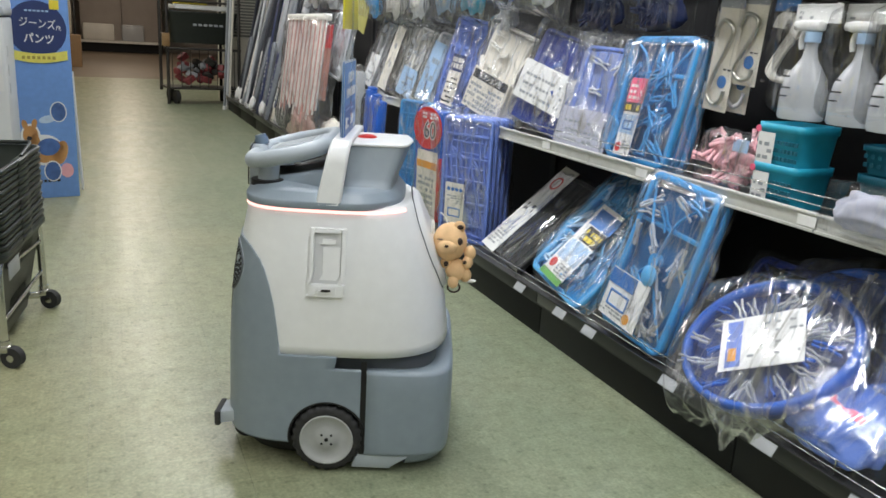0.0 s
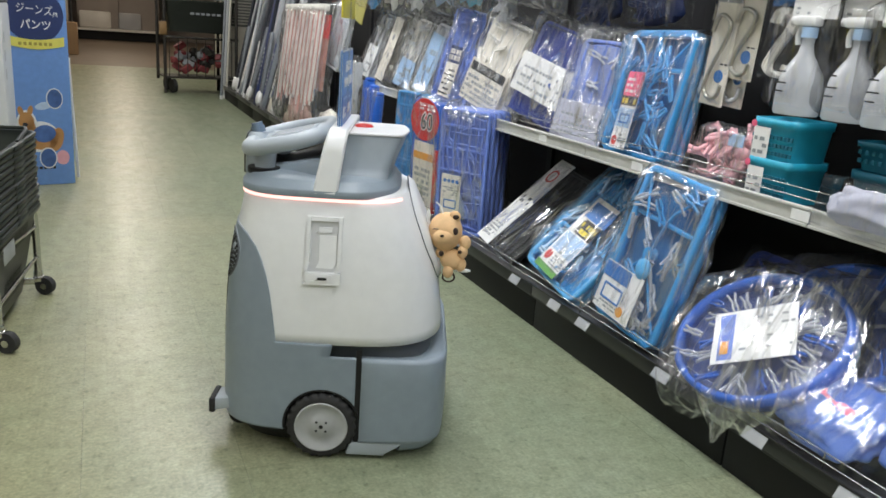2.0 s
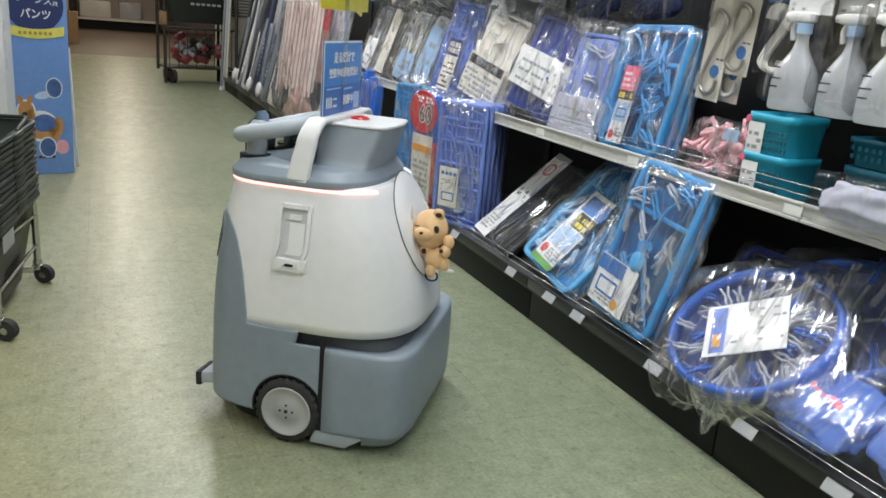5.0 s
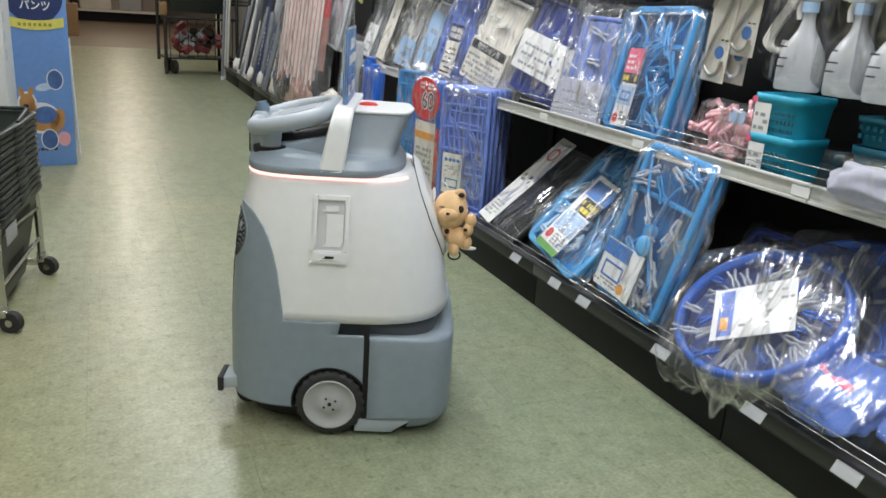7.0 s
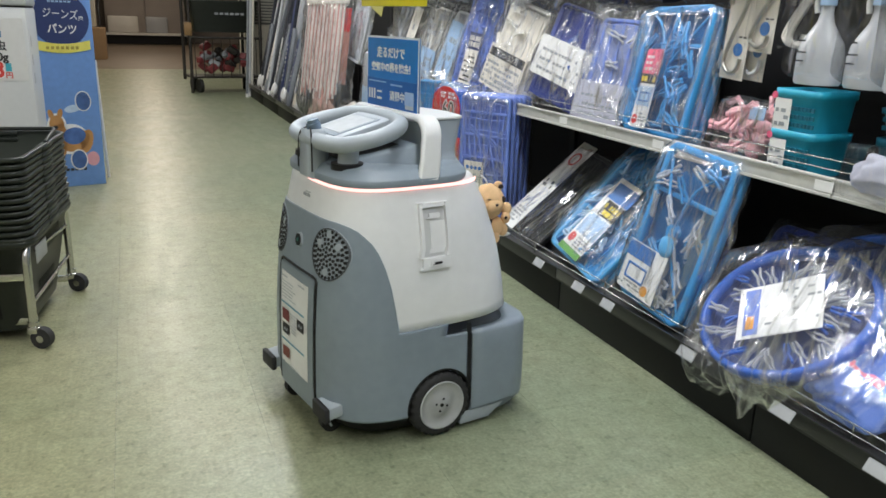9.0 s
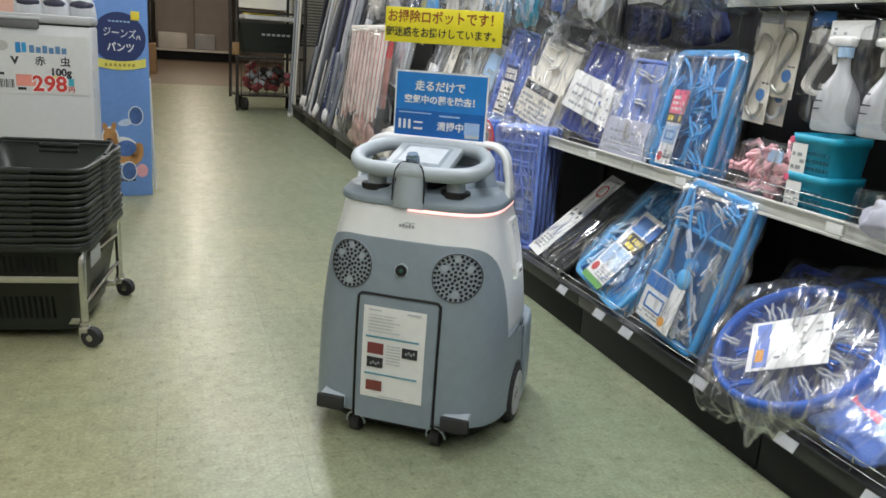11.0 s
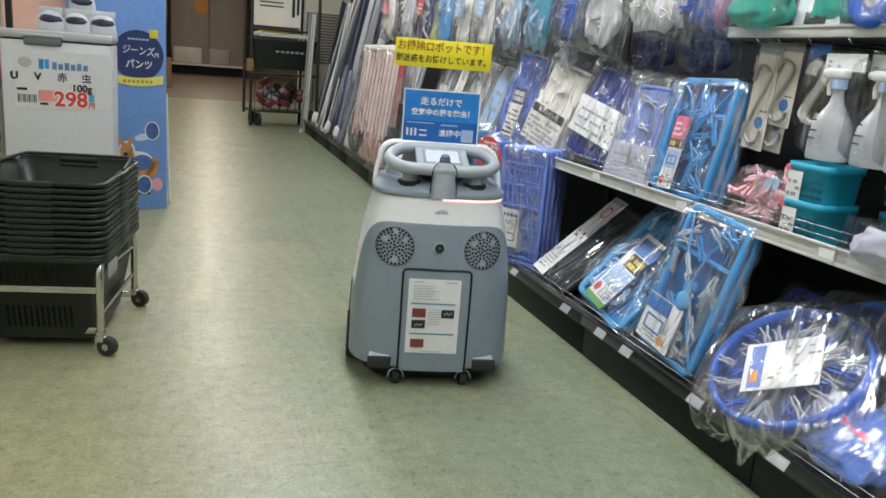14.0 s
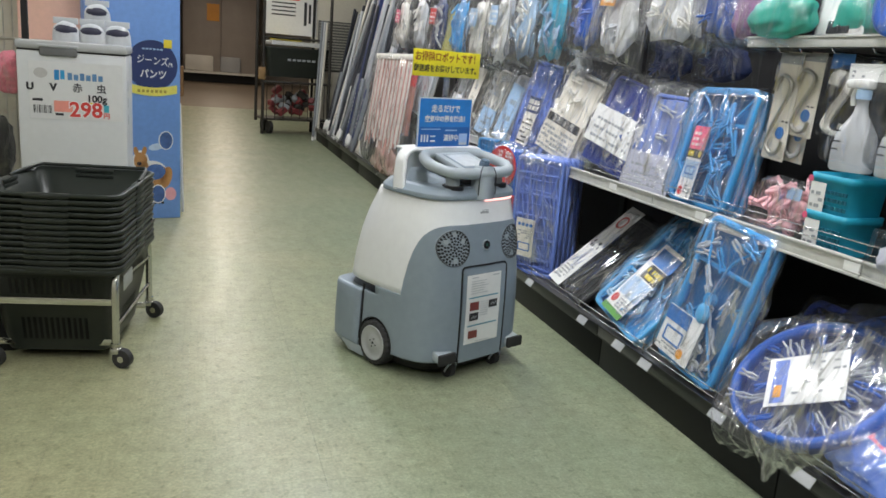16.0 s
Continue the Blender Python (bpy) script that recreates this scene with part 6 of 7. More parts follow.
rp = random.Random(23)
kinds = ["box", "rod", "mop", "box", "rod", "box", "mop", "rod"]
CHARCOAL = mat("charcoal_card", (0.025, 0.028, 0.04), 0.45, var=0.1)
ASH = mat("ash_grey_card", (0.24, 0.26, 0.29), 0.45, var=0.1)
mats = [CHARCOAL, SILVER, NAVY, ASH, CREAM_PACK, CHARCOAL, ASH, CHARCOAL]
for i in range(26):
    y = 6.35 + i * 0.095 + rp.uniform(-0.02, 0.02)
    leaning_pole(1.30 + rp.uniform(0, 0.06), y, 0.127, rp.uniform(1.25, 1.55), rp.uniform(-0.34, -0.06), rp.uniform(0.17, 0.29), mats[i % 8], kinds[(i * 3 + i // 4) % 8], i)
for i in range(9):
    y = 6.5 + i * 0.26
    leaning_pole(1.62 + rp.uniform(0, 0.05), y, 0.127, rp.uniform(1.5, 1.8), rp.uniform(-0.1, 0.0), 0.06, mats[(i * 3) % 8], "box", i + 40)
for i in range(3):
    leaning_pole(1.24 + 0.04 * i, 8.95 + 0.10 * i, 0.0, 1.3, 0.02, 0.05, (ASH, SILVER, CREAM_PACK)[i], "rod", i)


# ---- left of the aisle ----
def shop_basket(t, z, name="shopping_basket", full=False, hh=0.075, H=0.215):
    """One basket of the nested stack; only its rim band shows when nested."""
    W, D = 0.37, 0.49
    top, low = 1.0, 0.76
    hh = 0.215 if full else hh
    def row(y, grow=0.0):
        s = low + (top - low) * y / 0.215
        return [Vector((a * s + (grow if a > 0 else -grow), b * s + (grow if b > 0 else -grow), z + y * H / 0.215)) for a, b in ring_pts(W, D, 0.045, 5)]
    b0 = 0.215 - hh
    rows = [row(b0), row(0.199), row(0.2, 0.008), row(0.205, 0.011), row(0.212, 0.011), row(0.215, 0.007), row(0.213, -0.004), row(b0 + 0.002, -0.004)]
    bm = grid_mesh(rows, True)
    if full:
        cap(bm, rows[0], True)
        cap(bm, rows[-1])
    return part(name, bm, BASKET, t, "dark green-grey plastic shopping basket")


def basket_trolley():
    m = pose(-0.216, 2.357, 0, 0, 0, -8)
    t = thing("basket_trolley", m, "chrome wheeled rack for shopping baskets", "basket trolley")
    # side hoops with their posts
    for x in (0.0, -0.345):
        pts = smooth_path([(x, 0, 0.055), (x, 0, 0.20), (x, 0.012, 0.262), (x, 0.06, 0.285), (x, 0.23, 0.29), (x, 0.40, 0.285), (x, 0.448, 0.262), (x, 0.46, 0.20), (x, 0.46, 0.055)], 5)
        part("side_hoop", tube(bmesh.new(), pts, 0.011, 12), CHROME, t)
        part("side_bar", tube(bmesh.new(), [(x, 0, 0.12), (x, 0.46, 0.12)], 0.006, 8), CHROME, t)
        part("side_bar", tube(bmesh.new(), [(x, 0.06, 0.245), (x, 0.46, 0.215)], 0.006, 8), CHROME, t)
        for y in (0.0, 0.46):
            part("stem_collar", cyl(bmesh.new(), (x, y, 0.062), (0, 0, 1), 0.014, 0.018, 14), CHROME, t)
            cas = part("caster", cyl(bmesh.new(), (x + 0.020, y - 0.008, 0.028), (0.35, 1, 0), 0.028, 0.022, 24), RUBBER, t, "black caster wheel")
            part("caster_fork", B(x - 0.014, x + 0.016, y - 0.016, y + 0.012, 0.040, 0.060, 0.004), CHROME, cas)
            part("axle", cyl(bmesh.new(), (x + 0.020, y - 0.008, 0.028), (0.35, 1, 0), 0.010, 0.028, 12), CHROME, cas)
    for y, z in ((0.0, 0.195), (0.46, 0.195), (0.05, 0.055), (0.41, 0.055)):
        part("cross_bar", box(bmesh.new(), -0.345, 0.0, y - 0.004, y + 0.004, z - 0.010, z + 0.010, 0.002), CHROME, t)
    part("name_plate", B(0.0115, 0.014, 0.05, 0.16, 0.215, 0.262, 0.001), mat("plate_grey", (0.33, 0.34, 0.34), 0.4), t)
    return m


BM = basket_trolley()


def baskets():
    c = BM @ pose(-0.1725, 0.235, 0)
    base = thing("shopping_basket", c @ pose(0, 0, 0.030), "dark green-grey shopping basket at the foot of the stack", "shopping basket", "nested shopping baskets")
    low = shop_basket(base, 0.0, "tub", True, H=0.262)
    for axis in (0, 1):
        for s in (-1, 1):
            for z0, hgt, n, half in ((0.030, 0.058, 12, 0.085), (0.150, 0.040, 14, 0.105)):
                for i in range(n):
                    u = -half + 2 * half * i / (n - 1)
                    k0, k1 = 0.76 + 0.24 * z0 / 0.215, 0.76 + 0.24 * (z0 + hgt) / 0.215
                    reach = 0.245 if axis == 0 else 0.185
                    d0, d1 = s * (reach * k0 + 0.0012), s * (reach * k1 + 0.0012)
                    pts = [(u - 0.0042, d0, z0 * 1.22), (u + 0.0042, d0, z0 * 1.22), (u + 0.0042, d1, (z0 + hgt) * 1.22), (u - 0.0042, d1, (z0 + hgt) * 1.22)]
                    bm = bmesh.new()
                    vs = [bm.verts.new((a, b, h) if axis == 0 else (b, a, h)) for a, b, h in pts]
                    f = bm.faces.new(vs)
                    bmesh.ops.solidify(bm, geom=[f], thickness=0.002)
                    part("slot", bm, DARK, low, smooth=False)
    for k in range(13):
        one = thing("shopping_basket", c @ pose(rnd.uniform(-0.002, 0.002), rnd.uniform(-0.002, 0.002), 0.052 + 0.034 + 0.0172 * k, 0, 0, rnd.uniform(-0.4, 0.4)), "dark green-grey shopping basket nested in the stack", "shopping basket", "nested shopping baskets")
        if k == 12:
            shop_basket(one, 0.0, "tub", True)
        else:
            shop_basket(one, 0.0, "rim_band", False, 0.15 if k == 0 else 0.075)
        for s in (-1, 1):
            part("grip_tab", B(s * 0.185 - 0.012, s * 0.185 + 0.012, -0.055, 0.055, 0.200, 0.2135, 0.004), BASKET, one)
            part("grip_tab", B(-0.06, 0.06, s * 0.245 - 0.012, s * 0.245 + 0.012, 0.200, 0.2135, 0.004), BASKET, one)
        if k == 12:
            part("handle", tube(bmesh.new(), smooth_path([(-0.186, 0.02, 0.214), (-0.182, 0.08, 0.219), (-0.165, 0.225, 0.222), (-0.13, 0.238, 0.222), (0, 0.240, 0.222), (0.13, 0.238, 0.222), (0.165, 0.225, 0.222), (0.182, 0.08, 0.219), (0.186, 0.02, 0.214)], 5), 0.0055, 8), BASKET, one, "folded carrying handle")


baskets()


def dark_filler():
    # added tub that fills the dark area left of the trolley
    t = thing("filler_tub", pose(-0.60, 2.75, 0, 0, 0, -8), "low black tub added to fill a dark area beside the basket trolley", "bin")
    rows = [[Vector((a * s, b * s, z)) for a, b in ring_pts(0.30, 0.50, 0.04, 4)] for z, s in ((0.0, 0.90), (0.27, 0.99), (0.30, 1.03), (0.30, 0.97), (0.02, 0.88))]
    bm = grid_mesh(rows, True)
    cap(bm, rows[-1])
    part("tub", bm, BLACK_METAL, t)


dark_filler()


def freezer():
    t = thing("chest_freezer", pose(-0.688, 3.60, 0, 0, 0, 2), "white top-opening freezer with a grey lid and price notice", "freezer")
    part("cabinet", B(0.0, 0.410, 0.0, 0.50, 0.03, 0.866, 0.012), FREEZER, t)
    part("lid", B(-0.004, 0.414, -0.006, 0.50, 0.870, 0.905, 0.010), FREEZER_LID, t, "grey hinged lid")
    part("handle_recess", B(0.085, 0.225, -0.010, 0.01, 0.846, 0.884, 0.008), mat("recess_grey", (0.13, 0.13, 0.13), 0.5), t, "dark recessed lid handle")
    part("handle_lip", B(0.080, 0.230, -0.014, 0.0, 0.880, 0.892, 0.004), FREEZER_LID, t)
    part("gasket", B(0.004, 0.406, 0.004, 0.49, 0.864, 0.872), DARK, t)
    for x in (0.03, 0.36):
        for y in (0.03, 0.45):
            part("foot", cyl(bmesh.new(), (x, y, 0.015), (0, 0, 1), 0.02, 0.03, 14), DARK, t)
    for i in range(3):
        part("side_mark", B(0.4105, 0.412, 0.05, 0.09, 0.58 + i * 0.07, 0.62 + i * 0.07), FREEZER_LID, t, smooth=False)
    fm = frame_from((0.222, -0.001, 0.70), (1, 0, 0), (0, 0, 1))
    notice = part("price_notice", B(-0.178, 0.172, -0.105, 0.125, 0, 0.001, 0, fm), NOTICE_WHITE, t, "white price notice with red figures", smooth=False)
    w = fm @ pose(0, 0, 0.0016)
    # maker's mark as plain shapes
    part("emblem", B(-0.085, -0.067, 0.053, 0.093, 0.001, 0.0018, 0, fm), mat("emblem_blue", (0.02, 0.22, 0.50), 0.5), notice, smooth=False)
    part("emblem", B(-0.063, -0.047, 0.056, 0.093, 0.001, 0.0018, 0, fm @ pose(0, 0, 0, 0, 0, 0)), mat("emblem_cyan", (0.03, 0.30, 0.58), 0.5), notice, smooth=False)
    bars([(-0.036 + i * 0.023, -0.036 + i * 0.023 + 0.017, 0.055, 0.084 - 0.006 * (i % 2)) for i in range(6)], w, mat("emblem_slate", (0.10, 0.22, 0.40), 0.5), notice, "emblem")
    bm = bmesh.new()
    ball(bm, (-0.135, 0.078, 0.0012), 0.026, 1, 0.8, 0.02, 16)
    bm.transform(fm)
    part("emblem", bm, mat("emblem_grey", (0.45, 0.44, 0.42), 0.6), notice)
    for ch, x in (("U", -0.165), ("V", -0.085), ("赤", 0.0), ("虫", 0.085)):
        write(ch, 0.039, w @ pose(x * 1.06, 0.022, 0), INK, notice, bold=0.0022 if ch in "UV" else 0.0007)
    write("100g", 0.040, w @ pose(0.072, -0.018, 0.0008), INK, notice, bold=0.0014)
    write("298", 0.084, w @ pose(0.030, -0.066, 0.0004), PAPER, notice, bold=0.0055)
    write("298", 0.084, w @ pose(0.030, -0.066, 0.0010), SIGN_RED, notice, bold=0.0022)
    write("円", 0.026, w @ pose(0.108, -0.086, 0.0004), SIGN_RED, notice, bold=0.0006)
    part("printed_burst", B(-0.09, -0.02, -0.075, -0.030, 0.001, 0.0014, 0, fm), mat("print_salmon", (0.75, 0.28, 0.22), 0.6), notice, smooth=False)
    part("printed_patch", B(0.02, 0.08, -0.045, -0.032, 0.001, 0.0013, 0, fm), YELLOW_CARD, notice, smooth=False)
    part("printed_patch", B(0.098, 0.118, -0.070, -0.040, 0.001, 0.0013, 0, fm), mat("print_aqua", (0.05, 0.38, 0.48), 0.6), notice, smooth=False)
    tagged(bars([(-0.165 + i * 0.0065, -0.165 + i * 0.0065 + (0.002 + 0.002 * (i % 3 == 0)), -0.082, -0.050) for i in range(11)] + [(-0.168, -0.130, -0.034, -0.024), (-0.085, -0.055, -0.090, -0.080)], w, INK, notice, "print"), kind="stuff")
    return t


freezer()


def display_stand():
    """A tall blue cardboard display with a round badge and a dog picture in plain shapes."""
    t = thing("display_stand", pose(-0.088, 4.525, 0, 0, 0, 14), "tall light blue cardboard display with a navy round badge", "display stand")
    part("front_board", B(-0.46, 0.0, 0.0, 0.02, 0.0, 1.72, 0.003), STAND_BLUE, t)
    part("side_wing", B(-0.02, 0.0, 0.021, 0.16, 0.0, 1.72, 0.002), STAND_BLUE, t)
    part("side_wing", B(-0.46, -0.44, 0.021, 0.16, 0.0, 1.72, 0.002), STAND_BLUE, t)
    part("strut", tube(bmesh.new(), [(0.004, 0.03, 0.62), (0.05, 0.16, 0.0)], 0.008, 6), PAPER, t)
    fm = frame_from((-0.142, -0.001, 0.815), (1, 0, 0), (0, 0, 1))
    bm = cyl(bmesh.new(), (0, 0, 0.0008), (0, 0, 1), 0.128, 0.0016, 48)
    bm.transform(fm)
    badge = part("badge", bm, NAVY, t, "navy round badge with white lettering")
    up = fm @ pose(0, 0, 0.0026)
    write("ジーンズ", 0.050, up @ pose(0.002, 0.022, 0, 0, 0, -4), PAPER, badge, squeeze=0.80, bold=0.0002)
    write("風", 0.024, up @ pose(0.092, 0.004, 0, 0, 0, -4), PAPER, badge, bold=0.0004)
    write("パンツ", 0.050, up @ pose(0.005, -0.048, 0, 0, 0, -2), PAPER, badge, squeeze=0.9, bold=0.001)
    tagged(bars([(-0.05 + i * 0.018, -0.05 + i * 0.018 + 0.013, 0.078, 0.086) for i in range(6)], up, PALE_BLUE_CARD, badge, "print"), kind="stuff")
    part("yellow_sticker", B(0.058, 0.100, 0.092, 0.135, 0.0018, 0.003, 0.001, fm), YELLOW_CARD, badge)
    pts = [(-0.125 + 0.25 * i / 10, -0.118 - 0.018 * math.sin(math.pi * i / 10)) for i in range(11)]
    rows = [[fm @ Vector((x, y - 0.022, 0.0034)), fm @ Vector((x, y + 0.022, 0.0034))] for x, y in pts]
    part("ribbon", grid_mesh(rows, flip=True), mat("ribbon_yellow", (0.72, 0.66, 0.13), 0.5), badge, "yellow ribbon banner")
    tagged(bars([(-0.075 + i * 0.022, -0.075 + i * 0.022 + 0.013, -0.140, -0.126) for i in range(7)], up @ pose(0, 0, 0.002), mat("ribbon_print", (0.35, 0.28, 0.05), 0.6), badge, "print"), kind="stuff")
    # picture of a dog in jeans, in plain flat shapes
    tan = mat("picture_tan", (0.48, 0.24, 0.08), 0.6, var=0.12, scale=30)
    denim = mat("picture_denim", (0.06, 0.13, 0.33), 0.6, var=0.25, scale=25)
    pale = mat("picture_pale", (0.50, 0.62, 0.78), 0.6, var=0.1)
    def blob(x, z, rx, rz, material, layer, rot=0.0):
        bmx = bmesh.new()
        cyl(bmx, (0, 0, 0), (0, 0, 1), 1.0, 0.4, 28)
        bmx.transform(frame_from((x, -0.0006 - 0.001 * layer, z), (1, 0, 0), (0, 0, 1)) @ pose(0, 0, 0, 0, 0, rot) @ Matrix.Diagonal((rx, rz, 0.002, 1)))
        part("printed_shape", bmx, material, t)
    blob(-0.150, 0.24, 0.085, 0.075, PAPER, 0, 10)
    blob(-0.205, 0.30, 0.045, 0.070, PAPER, 0)
    blob(-0.135, 0.235, 0.075, 0.058, tan, 1, 10)
    blob(-0.205, 0.315, 0.034, 0.045, tan, 1)
    blob(-0.196, 0.225, 0.030, 0.100, tan, 1, -6)
    blob(-0.228, 0.365, 0.012, 0.024, tan, 1, 12)
    blob(-0.186, 0.368, 0.012, 0.024, tan, 1, -12)
    blob(-0.075, 0.225, 0.030, 0.060, tan, 1, -15)
    blob(-0.130, 0.255, 0.052, 0.042, denim, 2, 10)
    blob(-0.212, 0.300, 0.012, 0.010, INK, 2)
    blob(-0.075, 0.425, 0.038, 0.050, PAPER, 0)
    blob(-0.075, 0.425, 0.033, 0.045, denim, 1)
    blob(-0.125, 0.390, 0.040, 0.018, pale, 0, 12)
    blob(-0.118, 0.135, 0.040, 0.052, PAPER, 2)
    blob(-0.118, 0.135, 0.035, 0.046, denim, 3)
    blob(-0.052, 0.135, 0.030, 0.036, mat("picture_pink", (0.72, 0.36, 0.40), 0.6), 1)
    tagged(bars([(-0.06 + i * 0.02, -0.06 + i * 0.02 + 0.015, -0.735, -0.722) for i in range(6)], fm, INK, t, "print"), kind="stuff")
    return t


display_stand()


def pouch(m, seed):
    t = thing("pet_food_pouch", m, "silver and dark standing food pouch", "food pouch", "food pouches")
    bm = bmesh.new()
    bmesh.ops.create_icosphere(bm, subdivisions=3, radius=1)
    for v in bm.verts:
        n = noise.noise(v.co * 2 + Vector((seed, 0, 0)))
        v.co = Vector((v.co.x * 0.062 * (1 + 0.08 * n), v.co.y * 0.035, math.copysign(abs(v.co.z) ** 0.6, v.co.z) * 0.085 + 0.083 + 0.006 * n))
    part("bag", bm, SILVER, t)
    part("printed_top", ball(bmesh.new(), (0, -0.004, 0.125), 0.055, 1, 0.6, 0.6, 16), mat("pouch_navy", (0.03, 0.03, 0.06), 0.4), t)
    part("seal", B(-0.055, 0.055, -0.004, 0.004, 0.155, 0.185, 0.002), SILVER, t)


t = thing("goods_table", pose(-1.05, 4.15, 0), "low table for pet goods behind the freezer", "table")
part("top", B(0.0, 0.66, 0, 0.38, 0.80, 0.83, 0.003), CREAM, t)
for x in (0.03, 0.60):
    for y in (0.03, 0.33):
        part("leg", B(x, x + 0.03, y, y + 0.03, 0, 0.80), CHROME, t)
for i in range(3):
    pouch(pose(-0.60 + i * 0.115, 4.28, 0.83, 0, 0, -4), i)
pouch(pose(-0.475, 4.42, 0.928, 6, 0, 5), 5)
t = thing("goods_riser", pose(-0.56, 4.37, 0.83), "low cream riser under the food pouches", "riser")
part("block", B(0, 0.15, 0, 0.10, 0, 0.098, 0.003), CREAM, t)
t = thing("salmon_board", pose(-0.86, 4.56, 0), "salmon pink cardboard panel behind pet goods", "panel")
part("board", B(0, 0.52, 0, 0.02, 0.83, 1.6), mat("salmon_board", (0.80, 0.50, 0.40), 0.7, var=0.04), t)
part("foot_panel", B(0, 0.52, 0, 0.02, 0, 0.828), CREAM, t)


def wire_rack():
    t = thing("wire_rack", pose(-1.35, 3.95, 0), "dark wire rack hung with pink and dark packs", "wire rack")
    for x in (0.0, 0.62):
        part("post", B(x, x + 0.025, 0, 0.025, 0, 1.7), DARK, t)
    for i in range(16):
        part("wire", tube(bmesh.new(), [(0.03 + i * 0.037, 0.012, 0.25), (0.03 + i * 0.037, 0.012, 1.65)], 0.003, 6), STEEL, t)
    for z in (0.25, 0.9, 1.6):
        part("rail", tube(bmesh.new(), [(0, 0.012, z), (0.64, 0.012, z)], 0.006, 8), STEEL, t)


wire_rack()
for i in range(3):
    soft_pack(frame_from((-0.90 + i * 0.13, 3.90, 0.66), (1, 0, 0), (0, 0, 1)), 50 + i, mat("rose_pack", (0.72, 0.20, 0.26), 0.5, var=0.2), "rose pink pack hanging on a wire rack", 0.12, 0.20, 0.05, False)
soft_pack(frame_from((-0.86, 3.86, 0.30), (1, 0, 0), (0, 0, 1)), 60, mat("black_cloth", (0.02, 0.02, 0.022), 0.8), "black cloth pack beside the freezer", 0.24, 0.30, 0.08, False)
soft_pack(frame_from((-0.83, 3.80, 0.02), (1, 0, 0), (0, 0, 1)), 61, mat("charcoal_cloth", (0.03, 0.03, 0.035), 0.8), "charcoal bag standing beside the freezer", 0.26, 0.28, 0.10, False)
t = thing("left_shelving", pose(-1.5, 4.7, 0), "pale shop shelving on the far side of the aisle", "shelving")
part("side_panel", B(0, 1.05, 0, 0.03, 0, 1.9), CREAM, t)
part("run", B(0, 0.5, 0.031, 6.0, 0, 1.9), TAUPE, t)


# ---- far end ----
GUN = mat("dark_steel", (0.06, 0.056, 0.052), 0.45, metal=0.6)
BRICK = mat("brick_red_card", (0.24, 0.045, 0.05), 0.5, var=0.2)


def trolley():
    """A tall stock trolley with baskets, papers and red goods."""
    t = thing("stock_trolley", pose(0.68, 9.45, 0, 0, 0, 6) @ Matrix.Diagonal((1.14, 1, 1, 1)), "dark stock trolley holding a basket, papers and red goods", "trolley")
    for x in (0.02, 0.70):
        for y in (0.0, 0.45):
            part("post", tube(bmesh.new(), [(x, y, 0.0 if x < 0.1 and y == 0 else 0.12), (x, y, 1.75)], 0.016, 10), GUN, t)
    for x, y in ((0.10, 0.05), (0.64, 0.05), (0.10, 0.40), (0.64, 0.40)):
        part("wheel", cyl(bmesh.new(), (x, y, 0.075), (1, 0.2, 0), 0.075, 0.035, 24), RUBBER, t, "black trolley wheel")
    part("lower_shelf", B(0.02, 0.70, 0, 0.45, 0.16, 0.18), GUN, t)
    for z in (0.60, 1.10):
        part("rail", tube(bmesh.new(), [(0.0, 0, z), (0.72, 0, z)], 0.013, 8), GUN, t)
    rows = [[Vector((0.36 + a * s, 0.2 + b * s * 0.7, z)) for a, b in ring_pts(0.66, 0.60, 0.05, 4)] for z, s in ((0.66, 0.86), (0.98, 1.0), (1.0, 1.03), (1.0, 0.98), (0.68, 0.84))]
    bm = grid_mesh(rows, True)
    cap(bm, rows[-1])
    part("basket", bm, BASKET, t, "dark green plastic basket")
    tagged(bars([(-0.12 + i * 0.05, -0.12 + i * 0.05 + 0.035, -0.012, 0.012) for i in range(6)], frame_from((0.38, -0.012, 0.86), (1, 0, 0), (0, 0, 1)), PALE_INK, t, "print"), kind="stuff")
    part("paper_stack", B(0.10, 0.62, 0.02, 0.40, 1.02, 1.07, 0.004), PAPER, t)
    part("folder", B(0.14, 0.40, 0.01, 0.38, 1.075, 1.10), YELLOW_CARD, t)
    part("white_board", B(0.10, 0.66, 0.43, 0.445, 1.15, 1.62), PAPER, t, "white notice board with printed lines")
    tagged(bars([(-0.2, 0.05, 0.13 - i * 0.045, 0.145 - i * 0.045) for i in range(5)] + [(0.14, 0.17, -0.15, 0.12), (0.19, 0.215, -0.12, 0.1)], frame_from((0.36, 0.428, 1.42), (1, 0, 0), (0, 0, 1)), INK, t, "print"), kind="stuff")
    part("red_banner", B(0.15, 0.45, 0.426, 0.429, 1.55, 1.60), SIGN_RED, t, smooth=False)
    r = random.Random(9)
    for i in range(34):
        mt = (BRICK, PALE_INK, BRICK, GUN)[i % 4]
        part("red_pack", B(-0.055, 0.055, -0.03, 0.03, -0.035, 0.035, 0.010, pose(r.uniform(0.14, 0.60), r.uniform(0.08, 0.36), r.uniform(0.24, 0.50), r.uniform(-40, 40), r.uniform(-40, 40), r.uniform(0, 180)), 1), mt, t)
    for i in range(8):
        part("cage_wire", tube(bmesh.new(), [(0.06 + i * 0.085, 0.0, 0.18), (0.06 + i * 0.085, 0.0, 0.60)], 0.004, 6), GUN, t)
    part("amber_tag", B(-0.03, 0.04, -0.02, 0.0, 0.62, 0.76, 0.004), mat("tag_amber", (0.28, 0.17, 0.07), 0.5), t)


trolley()


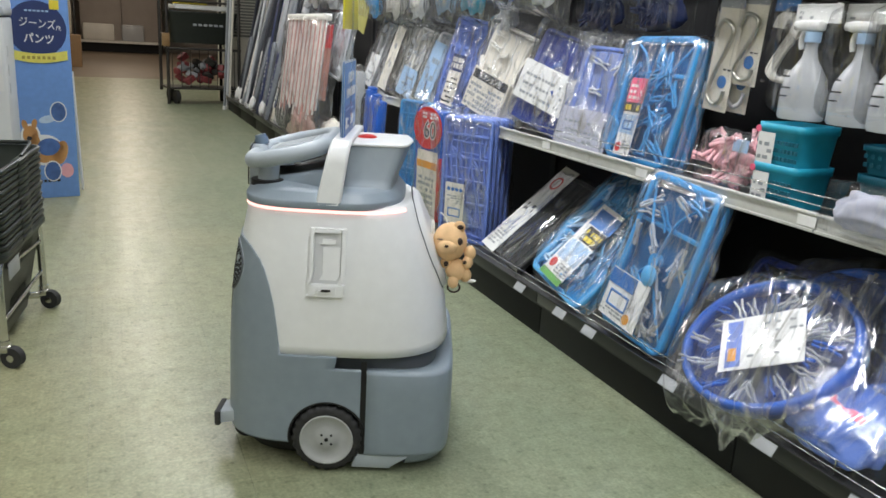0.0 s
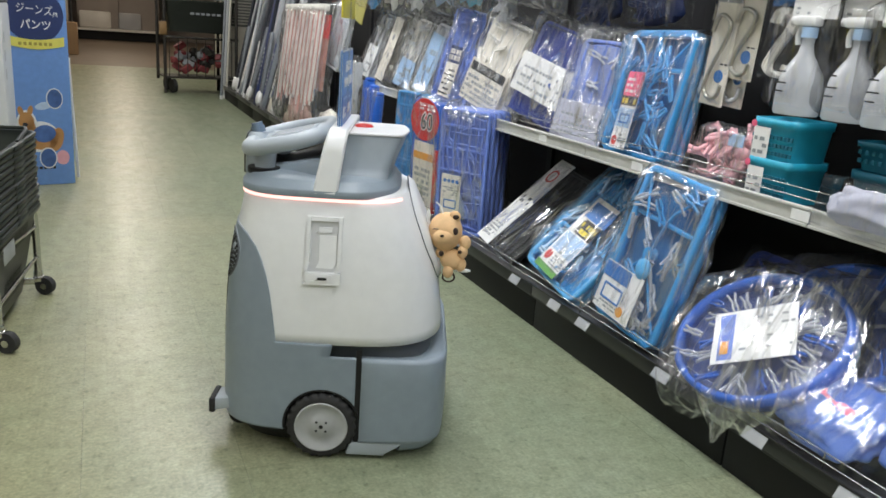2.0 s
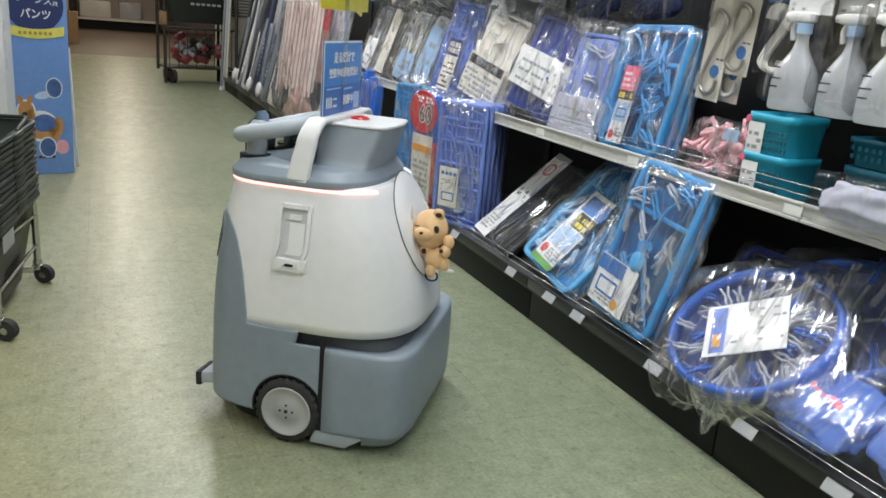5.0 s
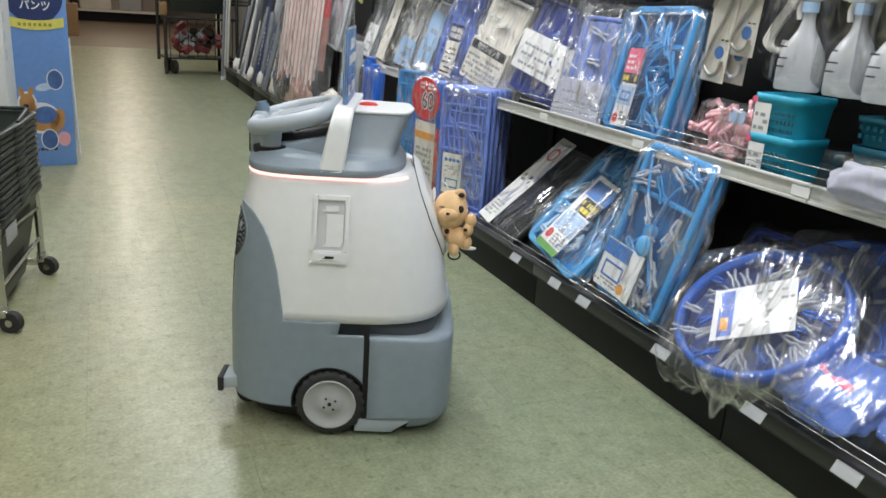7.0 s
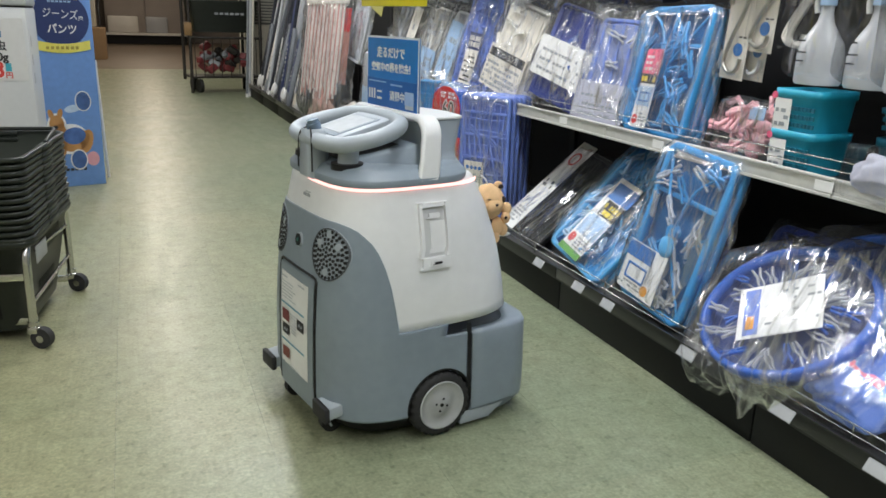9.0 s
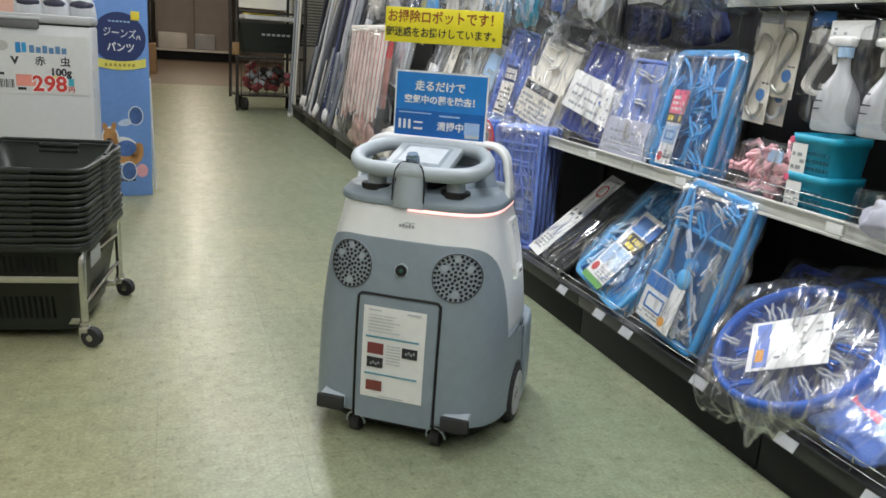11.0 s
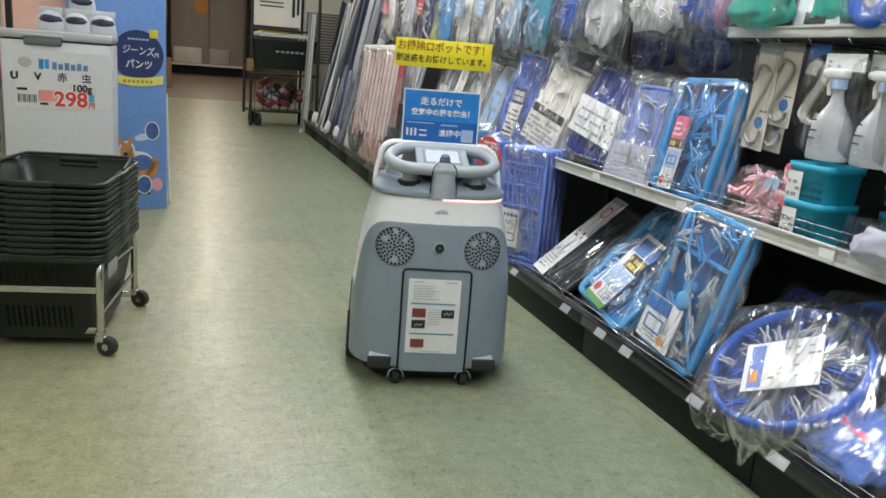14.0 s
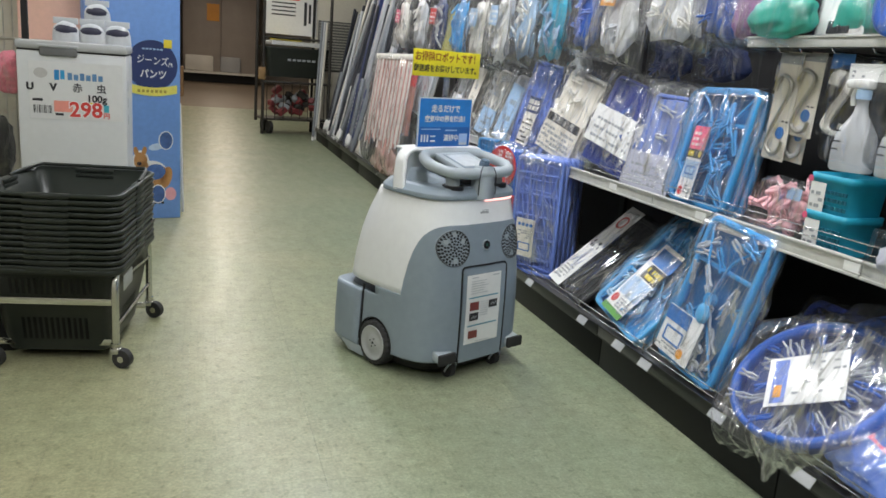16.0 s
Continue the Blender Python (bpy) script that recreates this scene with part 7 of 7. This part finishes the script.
def louvre_column():
    t = thing("service_column", pose(1.36, 9.95, 0), "cream boxed column with a metal louvre", "column")
    part("casing", B(0, 0.9, 0, 0.5, 0, 2.9), CREAM, t)
    part("louvre_frame", B(0.02, 0.42, -0.012, -0.001, 0.75, 1.35), mat("louvre_dark", (0.10, 0.10, 0.09), 0.6), t)
    for i in range(17):
        part("slat", B(0.03, 0.41, -0.026, -0.010, 0.775 + i * 0.034, 0.790 + i * 0.034), mat("slat_grey", (0.33, 0.32, 0.28), 0.5) if i == 0 else bpy.data.materials["slat_grey"], t)
    part("post", B(-0.05, -0.02, -0.03, 0.0, 0, 2.9), DARK, t)


louvre_column()


def far_cabinet():
    t = thing("far_partition", pose(-0.45, 23.2, 0), "tall taupe partition with white boxes at its foot", "partition")
    for i in range(2):
        part("panel", B(i * 1.0, i * 1.0 + 0.99, 0, 0.3, 0.30, 2.6, 0.01), TAUPE, t)
    part("base", B(0, 2.0, 0.02, 0.3, 0, 0.26), DARK, t)
    part("step", B(-0.05, 2.02, -0.3, 0.02, 0.24, 0.30), PEARL, t)
    part("yellow_notice", B(0.62, 0.95, -0.02, -0.005, 1.65, 2.1), ORANGE_CARD, t)
    for x, w in ((0.05, 0.75), (0.98, 0.55)):
        part("white_box", B(x, x + w, -0.25, -0.02, 0.302, 0.72, 0.05), FROSTED if w < 0.6 else PEARL, t)


far_cabinet()
t = thing("clothes_rail", pose(-1.4, 16.5, 0), "dark rail hung with dark and orange clothes", "clothes rail")
part("rail", tube(bmesh.new(), [(0, 0, 0.0), (0, 0, 1.7), (1.0, 0, 1.7), (1.0, 0, 0.0)], 0.02, 8), DARK, t)
for i in range(7):
    part("garment", B(0.08 + i * 0.13, 0.17 + i * 0.13, -0.2, 0.2, 0.55, 1.66, 0.03), (DARK, NAVY, ORANGE_CARD, DARK, TAUPE, DARK, CREAM)[i], t)
t = thing("cardboard_box", pose(-0.80, 15.9, 0), "brown cardboard box on the floor", "box")
part("carton", B(0, 0.5, 0, 0.5, 0, 0.55, 0.01), mat("cardboard", (0.34, 0.22, 0.12), 0.8, var=0.08), t)
part("tape", B(0.22, 0.28, -0.002, 0.5, 0.545, 0.553), CREAM, t)


# ---- floor tiles ----
def floor_tiles():
    """Square vinyl tiles: those along the aisle one by one, the rest joined."""
    S, G = 0.3048, 0.0004
    x0, y0 = -0.015 - 4 * S, 0.10
    me = None
    for i in range(9):
        for j in range(27):
            if me is None:
                ob = part("tile", B(0, S - G, 0, S - G, -0.0035, 0.0), FLOOR, FLOOR_OB, smooth=False)
                me = ob.data
            else:
                ob = new("tile", me)
                ob.parent = FLOOR_OB
            ob.matrix_basis = pose(x0 + i * S, y0 + j * S, 0)
    verts, faces = [], []
    for i in range(-12, 20):
        for j in range(-13, 44):
            if 0 <= i < 9 and 0 <= j < 27:
                continue
            x, y = x0 + i * S, y0 + j * S
            if y > 13.4 - 0.01 or y < -4:
                continue
            k = len(verts)
            e = min(y + S - G, 13.4)
            verts += [(x, y, 0), (x + S - G, y, 0), (x + S - G, e, 0), (x, e, 0)]
            faces.append((k, k + 1, k + 2, k + 3))
    me2 = bpy.data.meshes.new("outer_tiles")
    me2.from_pydata(verts, [], faces)
    me2.materials.append(FLOOR)
    ob = new("outer_tiles", me2)
    ob.parent = FLOOR_OB
    tagged(ob, "rest of the vinyl tiles", kind="stuff")


floor_tiles()


# ---- motion ----
ROUTE = [
    (0.0, 0.530, 1.844, -22.0), (0.5, 0.531, 1.847, -22.0), (1.0, 0.530, 1.846, -21.8), (1.5, 0.530, 1.847, -21.8), (2.0, 0.530, 1.846, -21.4),
    (2.5, 0.529, 1.846, -21.3), (3.0, 0.528, 1.844, -23.9), (3.5, 0.528, 1.846, -29.1), (4.0, 0.528, 1.847, -32.6), (4.8, 0.528, 1.848, -36.0),
    (5.5, 0.528, 1.848, -36.6), (6.0, 0.528, 1.848, -34.1), (6.5, 0.532, 1.845, -27.9), (7.0, 0.540, 1.841, -20.7), (7.5, 0.548, 1.833, -12.9),
    (8.0, 0.563, 1.827, -5.9), (8.5, 0.582, 1.823, 1.4), (9.3, 0.600, 1.822, 18.0), (10.2, 0.616, 1.824, 37.8), (11.0, 0.625, 1.829, 55.2),
    (11.5, 0.634, 1.838, 64.9), (12.0, 0.642, 1.854, 73.4), (12.5, 0.664, 1.934, 77.2), (13.0, 0.682, 2.025, 79.6), (13.5, 0.705, 2.120, 80.1),
    (14.0, 0.731, 2.223, 78.6), (14.5, 0.746, 2.320, 78.3), (15.0, 0.754, 2.369, 84.1), (15.5, 0.752, 2.387, 98.9), (16.0, 0.746, 2.394, 116.3),
]


def motions():
    walk(ROBOT, [(t, pose(x, y, 0, 0, 0, a)) for t, x, y, a in ROUTE])
    # the drive wheels roll as the body travels and turns
    for w in [o for o in ROBOT.children if o.name.startswith("wheel") and "arch" not in o.name]:
        s = 1 if w.location.y > 0 else -1
        rows, ang = [], 0.0
        for (t0, x0, y0, a0), (t1, x1, y1, a1) in zip(ROUTE, ROUTE[1:]):
            h = radians((a0 + a1) / 2)
            run = (x1 - x0) * math.cos(h) + (y1 - y0) * math.sin(h) - s * WHEEL_Y * radians(a1 - a0)
            step = math.degrees(run / 0.074)
            n = max(1, math.ceil(abs(step) / 45))
            for k in range(n):
                rows.append((t0 + (t1 - t0) * k / n, pose(0, s * WHEEL_Y, 0.074, 0, ang + step * k / n, 0)))
            ang += step
        rows.append((16.0, pose(0, s * WHEEL_Y, 0.074, 0, ang, 0)))
        walk(w, rows)


motions()
